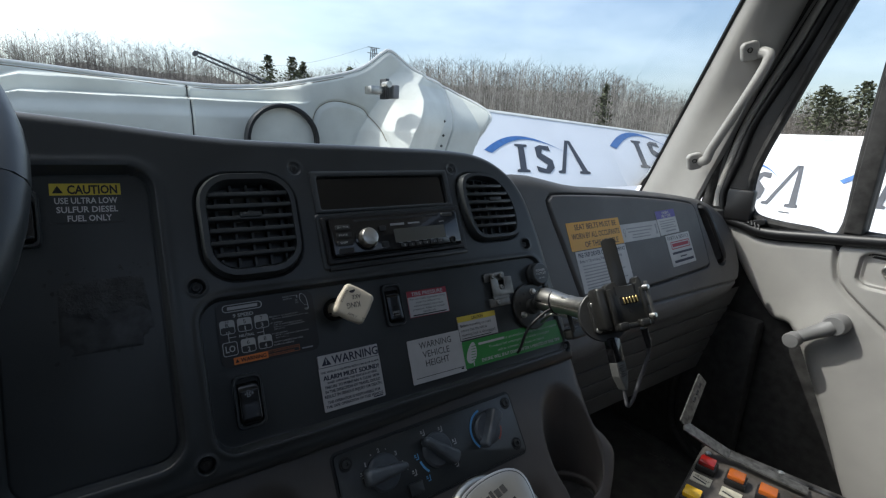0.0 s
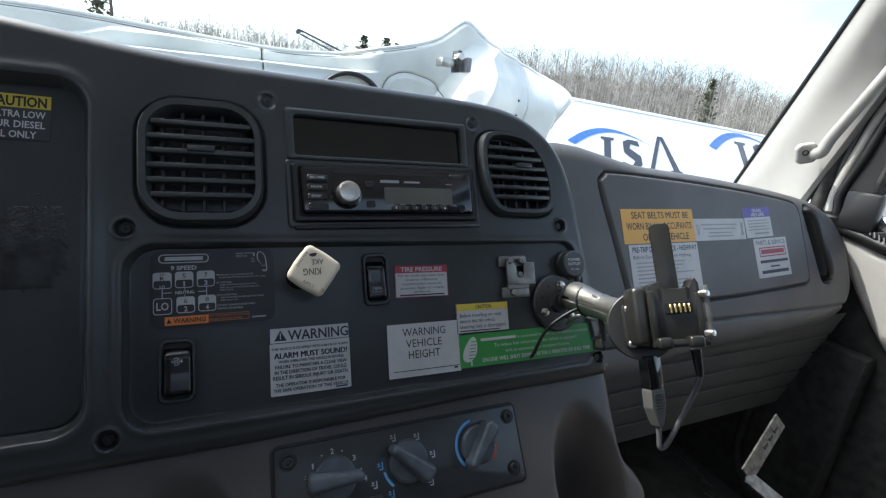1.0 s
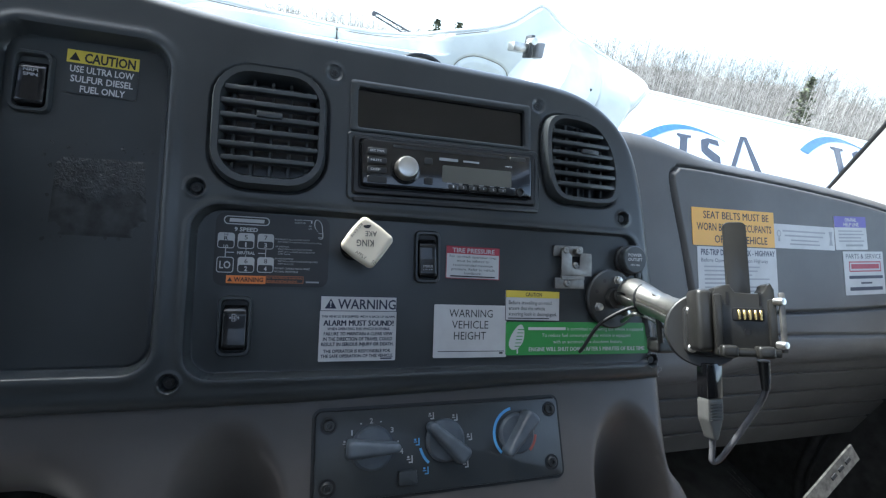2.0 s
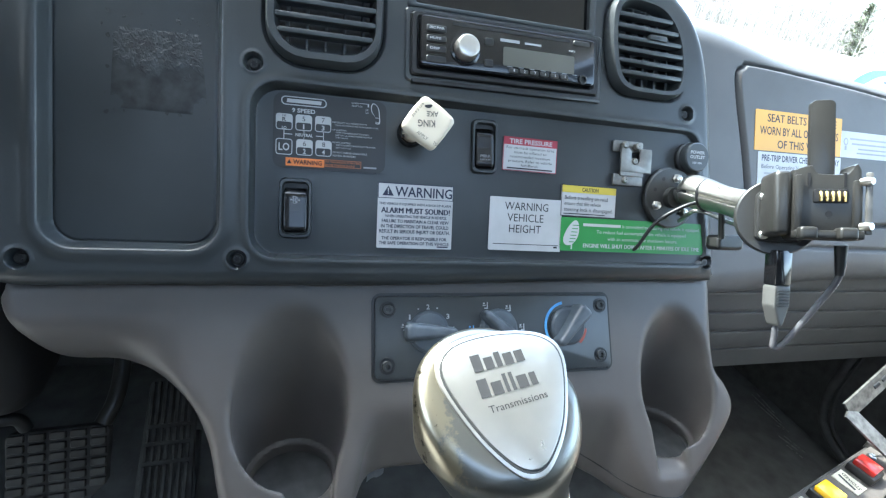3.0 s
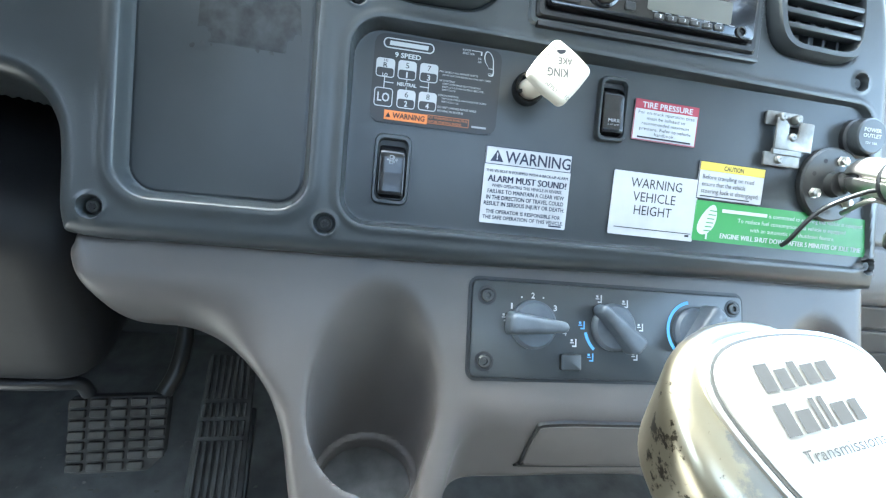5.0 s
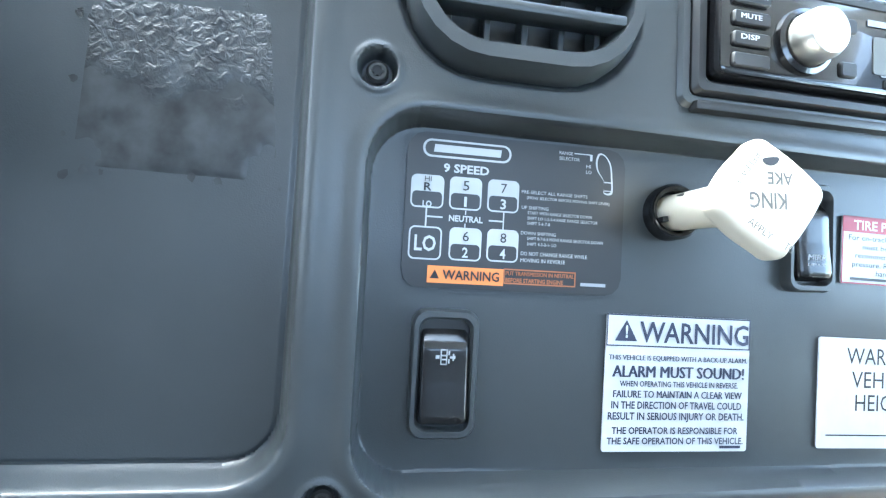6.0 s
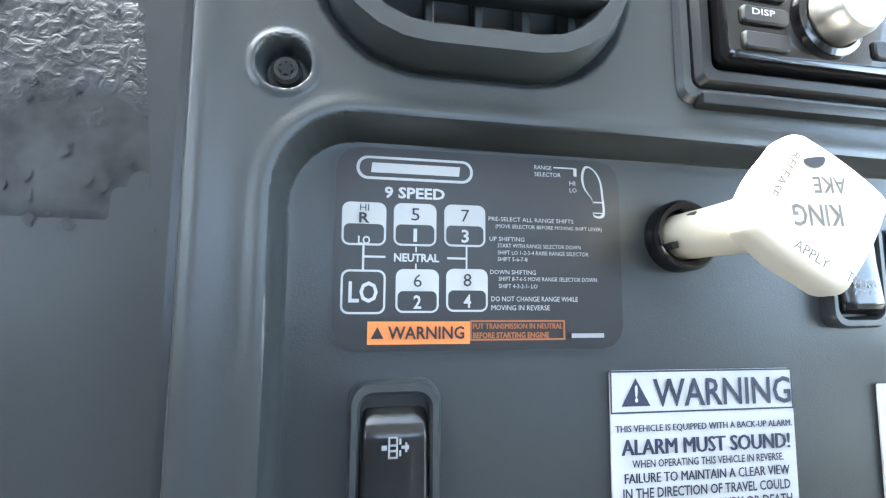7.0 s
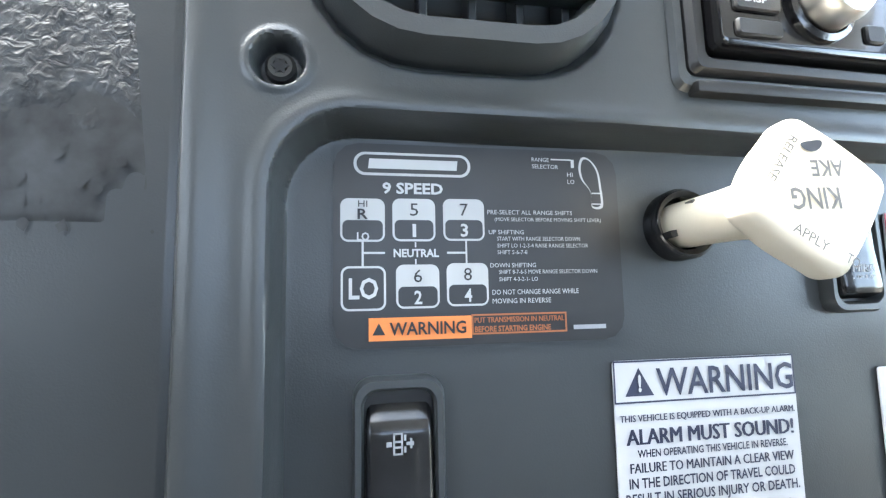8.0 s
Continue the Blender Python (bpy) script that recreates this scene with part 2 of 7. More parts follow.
def body(name, f, lo, hi, step):
    """The closed surface f(x, y, z) = 0 of a body (f below 0 inside), as a mesh of quads."""
    ax = [np.arange(a, b + step, step) for a, b in zip(lo, hi)]
    G = np.meshgrid(*ax, indexing="ij")
    V = f(*G)
    S = V < 0
    n = np.array(V.shape) - 1
    total, count = np.zeros((*n, 3)), np.zeros(n)

    def corner(a, o):
        return a[o[0]:o[0] + n[0], o[1]:o[1] + n[1], o[2]:o[2] + n[2]]

    for axis in range(3):
        for u in (0, 1):
            for v in (0, 1):
                o = [u, v]
                o.insert(axis, 0)
                e = list(o)
                e[axis] = 1
                a, b = corner(V, o), corner(V, e)
                hit = (a < 0) != (b < 0)
                t = np.where(hit, a / np.where(hit, a - b, 1), 0)
                at = np.zeros((*n, 3))
                for k in range(3):
                    at[..., k] = o[k]
                at[..., axis] = t
                total += np.where(hit[..., None], at, 0)
                count += hit
    live = count > 0
    index = -np.ones(n, int)
    index[live] = np.arange(live.sum())
    cells = np.argwhere(live)
    P = (cells + total[live] / count[live][:, None]) * step + np.array(lo)
    for _ in range(3):
        v = f(P[:, 0], P[:, 1], P[:, 2])
        g = np.stack([(f(*(P + d).T) - f(*(P - d).T)) / (2e-4) for d in np.eye(3) * 1e-4], 1)
        move = v[:, None] * g / np.maximum((g * g).sum(1), 1e-6)[:, None]
        P = P - np.clip(move, -step * 0.4, step * 0.4)
    faces = []
    for axis in range(3):
        u, v = [k for k in range(3) if k != axis]
        a = [slice(1, -1)] * 3
        b = [slice(1, -1)] * 3
        a[axis], b[axis] = slice(0, -1), slice(1, None)
        edge = np.argwhere(S[tuple(a)] != S[tuple(b)])
        if not len(edge):
            continue
        start = edge.copy()
        start[:, [u, v]] += 1
        inside = S[start[:, 0], start[:, 1], start[:, 2]]
        q = []
        for du, dv in ((0, 0), (1, 0), (1, 1), (0, 1)):
            cell = start.copy()
            cell[:, u] -= du
            cell[:, v] -= dv
            q.append(index[cell[:, 0], cell[:, 1], cell[:, 2]])
        q = np.stack(q, 1)
        flip = inside if axis != 1 else ~inside
        faces.append(np.where(flip[:, None], q, q[:, ::-1]))
    faces = np.concatenate(faces)
    faces = faces[(faces >= 0).all(1)]
    data = bpy.data.meshes.new(name)
    data.from_pydata(P.tolist(), [], faces.tolist())
    return data


def smin(a, b, k):
    h = np.clip(0.5 + 0.5 * (b - a) / k, 0, 1)
    return b + (a - b) * h - k * h * (1 - h)


def smax(a, b, k):
    return -smin(-a, -b, k)


def far_from(outline, X, Z):
    """The signed distance from a closed outline, below 0 inside."""
    p = np.array(outline)
    q = np.roll(p, -1, 0)
    best = np.full(X.shape, 1e9)
    inside = np.zeros(X.shape, bool)
    for (ax_, az), (bx, bz) in zip(p, q):
        ex, ez = bx - ax_, bz - az
        t = np.clip(((X - ax_) * ex + (Z - az) * ez) / max(ex * ex + ez * ez, 1e-12), 0, 1)
        best = np.minimum(best, (X - ax_ - t * ex) ** 2 + (Z - az - t * ez) ** 2)
        if abs(ez) > 1e-12:
            inside ^= ((az > Z) != (bz > Z)) & (X < ax_ + (Z - az) / ez * ex)
    return np.where(inside, -1, 1) * np.sqrt(best)


def lookup(outline, x0, x1, z0, z1, pitch=0.002):
    """far_from() of one outline as a table, quick to read for many points."""
    gx, gz = np.arange(x0, x1 + pitch, pitch), np.arange(z0, z1 + pitch, pitch)
    table = far_from(outline, *np.meshgrid(gx, gz, indexing="ij"))

    def read(X, Z):
        u, v = np.clip((X - x0) / pitch, 0, len(gx) - 1.001), np.clip((Z - z0) / pitch, 0, len(gz) - 1.001)
        i, j = u.astype(int), v.astype(int)
        a, b = u - i, v - j
        return (1 - a) * ((1 - b) * table[i, j] + b * table[i, j + 1]) + a * ((1 - b) * table[i + 1, j] + b * table[i + 1, j + 1])

    return read


def step_up(d, width):
    """From 0 where d is below 0 to 1 where d is above width, softly."""
    t = np.clip(d / width, 0, 1)
    return t * t * (3 - 2 * t)


def lettering(lines, y=0.0):
    """Words as one flat mesh facing -y. Each line: words, x0, x1 (or x1 None: natural width), middle z, height of a capital, turn in degrees, boldness."""
    joined = bmesh.new()
    for words, x0, x1, zc, h, *more in lines:
        turn = more[0] if more else 0
        bold = more[1] if len(more) > 1 else 0.02
        passes = (-1, 0, 1) if "M" in words and bold > 0.008 else (0,)
        stroke, bold = bold, 0.0 if "M" in words else bold
        curve = bpy.data.curves.new("words", "FONT")
        curve.body, curve.size, curve.offset, curve.resolution_u = words, 1.0, bold, 2
        ob = bpy.data.objects.new("words", curve)
        data = bpy.data.meshes.new_from_object(ob)
        b = bmesh.new()
        b.from_mesh(data)
        if b.verts:
            lo, hi = min(v.co.x for v in b.verts), max(v.co.x for v in b.verts)
            cap = 0.70
            s = h / cap
            sx = (x1 - x0) / (hi - lo) if x1 is not None else s * 0.92
            xm = (x0 + x1) / 2 if x1 is not None else x0 + sx * (hi - lo) / 2
            for v in b.verts:
                v.co = Vector(((v.co.x - (lo + hi) / 2) * sx, 0, (v.co.y - cap / 2) * s))
            for k in passes:
                merge(joined, b.copy(), pose(xm, y - 0.00003 * k, zc, 0, -turn, 0) @ Matrix.Translation((1.1 * k * stroke * sx, 0, 0)))
            b.free()
        else:
            b.free()
        bpy.data.objects.remove(ob)
        bpy.data.curves.remove(curve)
        bpy.data.meshes.remove(data)
    return joined


def bars(rows, y=0.0):
    """Plain bars in place of small print: x0, x1, z0, z1."""
    b = bmesh.new()
    for x0, x1, z0, z1 in rows:
        b.faces.new([b.verts.new((x, y, z)) for x, z in ((x0, z0), (x1, z0), (x1, z1), (x0, z1))])
    return b


def flat(outline, y=0.0, bm=None):
    b = bmesh.new()
    b.faces.new([b.verts.new((x, y, z)) for x, z in outline])
    return merge(bm, b)


# ---- the cab's shell ----
DOOR_X, LEFT_X, FLOOR_Z, ROOF_Z, REAR_Y = 1.20, -0.86, 1.12, 2.78, -1.05


def filleted(corners, radii, n=8):
    """A polygon with its corners rounded."""
    out, c = [], len(corners)
    for i in range(c):
        p, a, b = Vector(corners[i]), Vector(corners[i - 1]), Vector(corners[(i + 1) % c])
        u, v = (a - p).normalized(), (b - p).normalized()
        half = math.acos(max(-1, min(1, u.dot(v)))) / 2
        d = radii[i] / math.tan(half)
        mid = p + (u + v).normalized() * radii[i] / math.sin(half)
        s_, e_ = p + u * d - mid, p + v * d - mid
        a0 = math.atan2(s_.y, s_.x)
        turn_ = (math.atan2(e_.y, e_.x) - a0 + math.pi) % (2 * math.pi) - math.pi
        out += [(mid.x + radii[i] * math.cos(a0 + turn_ * k / n), mid.y + radii[i] * math.sin(a0 + turn_ * k / n)) for k in range(n + 1)]
    return out


def front_y(x):
    """The panel's face bends away a little towards the passenger."""
    return 0.003 + 0.040 * np.maximum(x, 0)


OUTLINE = soft_outline([(-0.70, 0.20), (-0.62, 0.275), (-0.45, 0.300), (-0.224, 0.281), (-0.06, 0.261), (0.10, 0.2575), (0.24, 0.255), (0.302, 0.246), (0.345, 0.222), (0.371, 0.188), (0.386, 0.135), (0.396, 0.052), (0.405, -0.040),
                        (0.408, -0.082), (0.395, -0.090), (0.24, -0.0895), (0.0, -0.094), (-0.20, -0.094), (-0.280, -0.094), (-0.2955, -0.083), (-0.2975, -0.035), (-0.302, -0.012), (-0.318, 0.006), (-0.36, 0.014), (-0.50, 0.030), (-0.66, 0.06)], 7)
LEFT_RECESS = rounded(-0.195, 0.081, 0.130, 0.288, 0.024, 8)
MID_RECESS = filleted([(-0.1062, 0.0845), (0.368, 0.0815), (0.392, -0.0700), (-0.1055, -0.0680)], [0.024, 0.020, 0.016, 0.022])
SCREWS = [(-0.1045, 0.0985), (-0.1155, -0.0705), (0.352, 0.1015), (0.393, -0.0665), (-0.273, -0.0725), (0.010, 0.221), (0.236, 0.222)]
VENT_LEFT = rounded(-0.0455, 0.158, 0.100, 0.114, 0.033)
VENT_RIGHT = soft_outline([(0.2405, 0.165), (0.242, 0.200), (0.256, 0.2135), (0.285, 0.2145), (0.312, 0.207), (0.333, 0.183), (0.3415, 0.150), (0.339, 0.124), (0.325, 0.1145), (0.29, 0.1135), (0.262, 0.1155), (0.2475, 0.130)], 4)


def panel_height(X, Z):
    y = front_y(X)
    edge = far_from(OUTLINE, X, Z)
    r = 0.014
    t = np.clip((edge + r) / r, 0, 1)
    y = y + r * (1 - np.sqrt(np.maximum(1 - t * t, 0))) + np.clip(edge, 0, None) * 8
    low = far_from(LEFT_RECESS, X, Z)
    rim = np.exp(-((low - 0.0045) / 0.0050) ** 2) * 0.0018 - 0.0010 * np.exp(-((low + 0.0050) / 0.0007) ** 2)
    y = y - rim + step_up(-low + 0.001, 0.0055) * (0.0145 - front_y(X))
    mid = far_from(MID_RECESS, X, Z) + 0.0004
    y = y - np.exp(-((mid - 0.0035) / 0.0035) ** 2) * 0.0010 + step_up(-mid + 0.0012, 0.0026) * (0.0225 - front_y(X))
    for x, z in SCREWS:
        d = np.hypot(X - x, Z - z)
        y = y - np.exp(-((d - 0.0088) / 0.0016) ** 2) * 0.0008 + step_up(0.0082 - d, 0.0022) * (0.0075 if z < 0.2 else 0.0014)
    y = y + 0.03 * step_up(-far_from(rounded(0.1262, 0.1918, 0.187, 0.041, 0.003, 3), X, Z), 0.002)
    for v in (VENT_LEFT, VENT_RIGHT):
        d = far_from(v, X, Z)
        y = y + step_up(0.004 - d, 0.004) * 0.004 + step_up(-0.010 - d, 0.003) * 0.05
    return y


xs = np.concatenate([np.arange(-0.72, -0.32, 0.006), np.arange(-0.32, -0.13, 0.0009), np.arange(-0.13, -0.07, 0.0005), np.arange(-0.07, 0.06, 0.0009), np.arange(0.06, 0.425, 0.002)])
zs = np.concatenate([np.arange(-0.108, 0.05, 0.0009), np.arange(0.05, 0.10, 0.0005), np.arange(0.10, 0.125, 0.0009), np.arange(0.125, 0.318, 0.0018)])
dashboard = thing("dashboard", "charcoal moulded truck dashboard with a flat centre panel", "dashboard", PANEL)
part("centre_panel", sheet("centre_panel", xs, zs, panel_height, lambda X, Z: far_from(OUTLINE, X, Z) < 0.009), PLASTIC, dashboard)

# ---- lower console with two cup wells ----
S25, C25 = math.sin(radians(25)), math.cos(radians(25))
CONSOLE_LINE = soft_outline([(-0.284, -0.090), (-0.2945, -0.100), (-0.2950, -0.113), (-0.282, -0.139), (-0.262, -0.165), (-0.214, -0.1695), (-0.180, -0.178), (-0.154, -0.197), (-0.139, -0.230), (-0.128, -0.290), (-0.110, -0.336), (-0.070, -0.350), (-0.031, -0.338), (-0.006, -0.304), (0.018, -0.290),
                             (0.060, -0.288), (0.180, -0.286), (0.236, -0.303), (0.272, -0.328), (0.318, -0.346), (0.356, -0.334), (0.404, -0.291), (0.4355, -0.256), (0.4430, -0.235), (0.4350, -0.214), (0.4205, -0.190), (0.4215, -0.130), (0.4235, -0.094), (0.414, -0.080), (0.10, -0.078), (-0.20, -0.084)], 6)
console_line = lookup(CONSOLE_LINE, -0.36, 0.50, -0.40, -0.04)


def face_y(x, z):
    return 0.0449 + 0.03 * x + 0.195 * z


def console_body(x, y, z):
    lean_back = 1.15 * 0.08 * step_up(-0.118 - z, 0.10) * step_up(-0.150 - x, 0.09)
    face = face_y(x, z) + lean_back - y
    f = smax(face, console_line(x, z), 0.017)
    f = smax(f, y - face_y(x, z) - 0.115, 0.004)
    h, up = y * C25 + z * S25, -y * S25 + z * C25
    # below its ridge the shell drops straight down, and the two cups stand forward of it
    drop = -0.089 - 0.016 * step_up(x - 0.34, 0.08) - h
    for cx, ch, R in ((-0.068, -0.087, 0.068), (0.361, -0.078, 0.080)):
        drop = smin(drop, np.hypot(x - cx, h - ch) - R, 0.022)
    f = smax(f, drop, 0.010)
    for cx, ch, nx in ((-0.068, -0.087, -0.050), (0.361, -0.078, 0.344)):
        r = 0.0400 + 0.0045 * step_up(up + 0.276, 0.004) + np.clip(up + 0.270, 0, 1) * 0.075
        front = np.where(h < ch, 1.28, 1.0)
        well = smax(np.hypot(x - cx, (h - ch) * front) - r, -0.290 - up, 0.003)
        notch = smax(smax(np.abs(x - nx) - 0.0190 - np.clip(up + 0.262, 0, 0.06) * 0.15, h - ch + 0.005, 0.003), -0.274 - up, 0.008)
        f = smax(f, -smin(well, notch, 0.004), 0.006)
    return f


console = thing("centre_console", "grey plastic lower console with two open cup wells", "console", PANEL)
part("console_shell", body("console_shell", console_body, (-0.312, -0.07, -0.366), (0.466, 0.172, -0.070), 0.0026), CONSOLE, console)
# the parting line round the foot of the cup, laid on the shell's skin
scan = np.linspace(-0.07, 0.12, 400)
seam = []
for x, z in soft_outline([(0.222, -0.272), (0.239, -0.284), (0.263, -0.301), (0.297, -0.319), (0.346, -0.329), (0.362, -0.326)], 5, False):
    inside = console_body(np.full(400, x), scan, np.full(400, z)) < 0
    if inside.any():
        seam.append((x, float(scan[inside.argmax()]), z))
part("parting_line", tube(seam, 0.0009, 6, smooth_path=False), BLACK, console, "dark parting line of the cup")

# ---- passenger side of the dashboard ----
PASS_LINE = soft_outline([(0.350, 0.225), (0.600, 0.219), (0.850, 0.204), (1.050, 0.182), (1.130, 0.158), (1.180, 0.115), (1.200, 0.040), (1.180, -0.040), (1.100, -0.082), (0.900, -0.096), (0.700, -0.098), (0.350, -0.098)], 6)
GLOVE_LINE = soft_outline([(0.478, 0.170), (0.487, 0.189), (0.510, 0.1945), (0.667, 0.190), (0.850, 0.178), (0.975, 0.1645), (1.000, 0.153), (1.008, 0.120), (1.008, 0.020), (1.000, 0.003), (0.975, -0.0015), (0.850, -0.008), (0.715, -0.0125), (0.560, -0.014), (0.522, -0.012), (0.512, 0.002), (0.497, 0.080)], 5)
SLOT_LINE = soft_outline([(1.022, 0.140), (1.030, 0.157), (1.050, 0.158), (1.066, 0.140), (1.088, 0.060), (1.097, 0.012), (1.088, -0.004), (1.065, -0.006), (1.050, 0.010), (1.036, 0.080)], 4)
pass_line, glove_line, slot_line = (lookup(o, 0.3, 1.3, -0.2, 0.3, 0.0015) for o in (PASS_LINE, GLOVE_LINE, SLOT_LINE))


def glove_y(x):
    return 0.050 + 0.05 * x


def passenger_height(X, Z):
    edge = pass_line(X, Z)
    r = 0.040
    t = np.clip((edge + r) / r, 0, 1)
    y = glove_y(X) + r * (1 - np.sqrt(np.maximum(1 - t * t, 0))) + np.clip(edge, 0, None) * 8
    g = glove_line(X, Z)
    y = y + np.exp(-(g / 0.0022) ** 2) * 0.006 - step_up(-g, 0.006) * 0.003
    s = slot_line(X, Z)
    y = y + step_up(-s, 0.006) * 0.030
    y = y + 0.004 * np.exp(-((Z + 0.040 + 0.01 * X) / 0.003) ** 2)
    return y


part("passenger_panel", sheet("passenger_panel", np.arange(0.372, 1.216, 0.0016), np.arange(-0.112, 0.238, 0.0014), passenger_height, lambda X, Z: pass_line(X, Z) < 0.012), PASSENGER, dashboard, "grey passenger side dash panel with a glove box door")
part("dash_grab_bar", tube([(1.028, 0.125, 0.145), (1.044, 0.096, 0.143), (1.062, 0.094, 0.080), (1.076, 0.097, 0.015), (1.076, 0.125, 0.005)], 0.0085, 10, flat=0.7), BLACK, dashboard, "black moulded grab bar")


def rib_height(X, Z):
    y = 0.118 + (-0.085 - Z) * 0.80 + 0.02 * X
    for k in range(4):
        y = y + 0.0060 * np.exp(-((Z + 0.120 + 0.040 * k) / 0.0022) ** 2)
    return y


part("lower_ribbed_panel", sheet("lower_ribbed_panel", np.arange(0.30, 1.20, 0.02), np.arange(-0.285, -0.07, 0.002), rib_height), PASSENGER, dashboard, "ribbed grey lower dash panel")

# skirt that carries the centre panel's rounded edge back towards the windshield, and the dash top
def skirt_mesh():
    inv = PANEL.inverted()
    rim = [p for p in OUTLINE if p[1] > -0.095 and (p[0] > 0.38 or p[1] > 0.15)]
    rim.sort(key=lambda p: p[0] - 3 * min(p[1], 0.1) if p[0] > 0.3 else p[0])
    b = bmesh.new()
    rows = []
    for x, z in rim:
        y = float(front_y(np.array(x))) + 0.0125
        start = Vector((x, y, z))
        world_start = PANEL @ start
        row = [b.verts.new(start)]
        for k in range(1, 9):
            t = k / 8
            p = world_start + Vector((0, 0.42 * t, -0.05 * t))
            row.append(b.verts.new(inv @ p))
        rows.append(row)
    for p, q in zip(rows, rows[1:]):
        for j in range(8):
            b.faces.new((p[j], p[j + 1], q[j + 1], q[j]))
    return b


part("panel_surround", skirt_mesh(), PLASTIC, dashboard)
side = np.arange(0.30, 1.32, 0.02)
depth = np.arange(0.15, 0.601, 0.01)


def top_mesh():
    X, Y = np.meshgrid(side, depth)
    Z = 1.926 - 0.072 * (X - 0.45) - (Y - 0.20) * 0.06
    Z = Z - 0.05 * np.clip((0.176 - Y) / 0.02, 0, 2) ** 2 - 3.0 * np.clip(Y - 0.53, 0, 1)
    data = bpy.data.meshes.new("dash_top")
    c = len(side)
    i = (np.arange(len(depth) - 1)[:, None] * c + np.arange(c - 1)[None, :]).ravel()
    data.from_pydata(np.stack([X, Y, Z], -1).reshape(-1, 3).tolist(), [], np.stack([i, i + 1, i + c + 1, i + c], 1).tolist())
    return data


part("dash_top", top_mesh(), PASSENGER, dashboard, "grey dash top below the windshield", PANEL.inverted())

# ---- shell: floor, walls, roof, windshield ----


def wall(name, bm, mat, label, category):
    return single(name, bm, mat, label, category, kind="structure")


wall("floor", box(LEFT_X - 0.05, DOOR_X + 0.05, REAR_Y - 0.05, 0.62, FLOOR_Z - 0.06, FLOOR_Z), CARPET, "black rubber cab floor mat with dust and grit", "floor")
wall("wall_front", box(LEFT_X - 0.05, DOOR_X + 0.10, 0.56, 0.62, FLOOR_Z, 1.79), DARK_TRIM, "black padded firewall below the dashboard", "wall")
# unseen rear wall: dark below, with a gap added for sheen on the panel
for name, x0, x1, z0, z1 in (("wall_rear_low", LEFT_X - 0.05, DOOR_X + 0.05, FLOOR_Z, 2.38), ("wall_rear_top", LEFT_X - 0.05, DOOR_X + 0.05, 2.70, ROOF_Z), ("wall_rear_left", LEFT_X - 0.05, -0.32, 2.38, 2.70), ("wall_rear_right", 0.62, DOOR_X + 0.05, 2.38, 2.70)):
    wall(name, box(x0, x1, REAR_Y - 0.05, REAR_Y, z0, z1), DARK_TRIM if name == "wall_rear_low" else GREY_TRIM, "unseen rear wall, dark below and open above for the dash sheen", "wall")
# unseen ceiling, made pale so that the upper dash panel reflects it
wall("ceiling", box(LEFT_X - 0.05, DOOR_X + 0.05, REAR_Y - 0.05, -0.02, ROOF_Z - 0.03, ROOF_Z + 0.03, 0.01), HEADLINER, "unseen pale headliner that bounces light onto the dash", "ceiling")


def shield_y(z):
    return 0.45 - 0.65 * (z - 1.95)


def edge_x(z):
    """Where the windshield's side edge runs, to the right of the middle x = 0.17."""
    return 1.262 - 0.17 - 0.41 * (z - 1.95)


windshield = thing("windshield", "large one-piece tinted truck windshield", "windshield", kind="structure")
b = bmesh.new()
zb, zt = 1.90, 2.74
v = [b.verts.new((0.17 + s * (edge_x(z) + 0.01), shield_y(z), z)) for s, z in ((-1, zb), (1, zb), (1, zt), (-1, zt))]
b.faces.new(v)
pane = part("pane", b, WINDSHIELD, windshield)
pane.visible_shadow = False
for s in (-1, 1):
    part("rubber_seal", tube([(0.17 + s * edge_x(z), shield_y(z) - 0.003, z) for z in (1.88, 2.1, 2.3, 2.5, 2.74)], 0.006, 8), BLACK, windshield)


def pillar(s, mat):
    """The inner trim between the windshield's edge and the door opening."""
    b = bmesh.new()
    rows = []
    for i in range(25):
        z = 1.84 + (2.78 - 1.84) * i / 24
        a = Vector((0.17 + s * edge_x(z), shield_y(z) - 0.004, z))
        d = Vector((0.17 + s * (DOOR_X - 0.17 + 0.012), 0.243 - 0.33 * (z - 1.90), z))
        row = []
        for j in range(13):
            t = j / 12
            p = a.lerp(d, t)
            bulge = 0.060 * math.tanh(2.4 * math.sin(math.pi * t))
            row.append(b.verts.new(p + Vector((-s * 0.75, -0.66, 0)) * bulge))
        rows.append(row)
    for p, q in zip(rows, rows[1:]):
        for j in range(12):
            b.faces.new((p[j], p[j + 1], q[j + 1], q[j]))
    return b


tagged(part("windshield_pillar_1", pillar(1, TRIM), TRIM), "warm grey plastic windshield pillar trim", "pillar", kind="structure")
tagged(part("windshield_pillar_2", pillar(-1, TRIM), TRIM), "warm grey plastic windshield pillar trim", "pillar", kind="structure")

# ---- doors ----


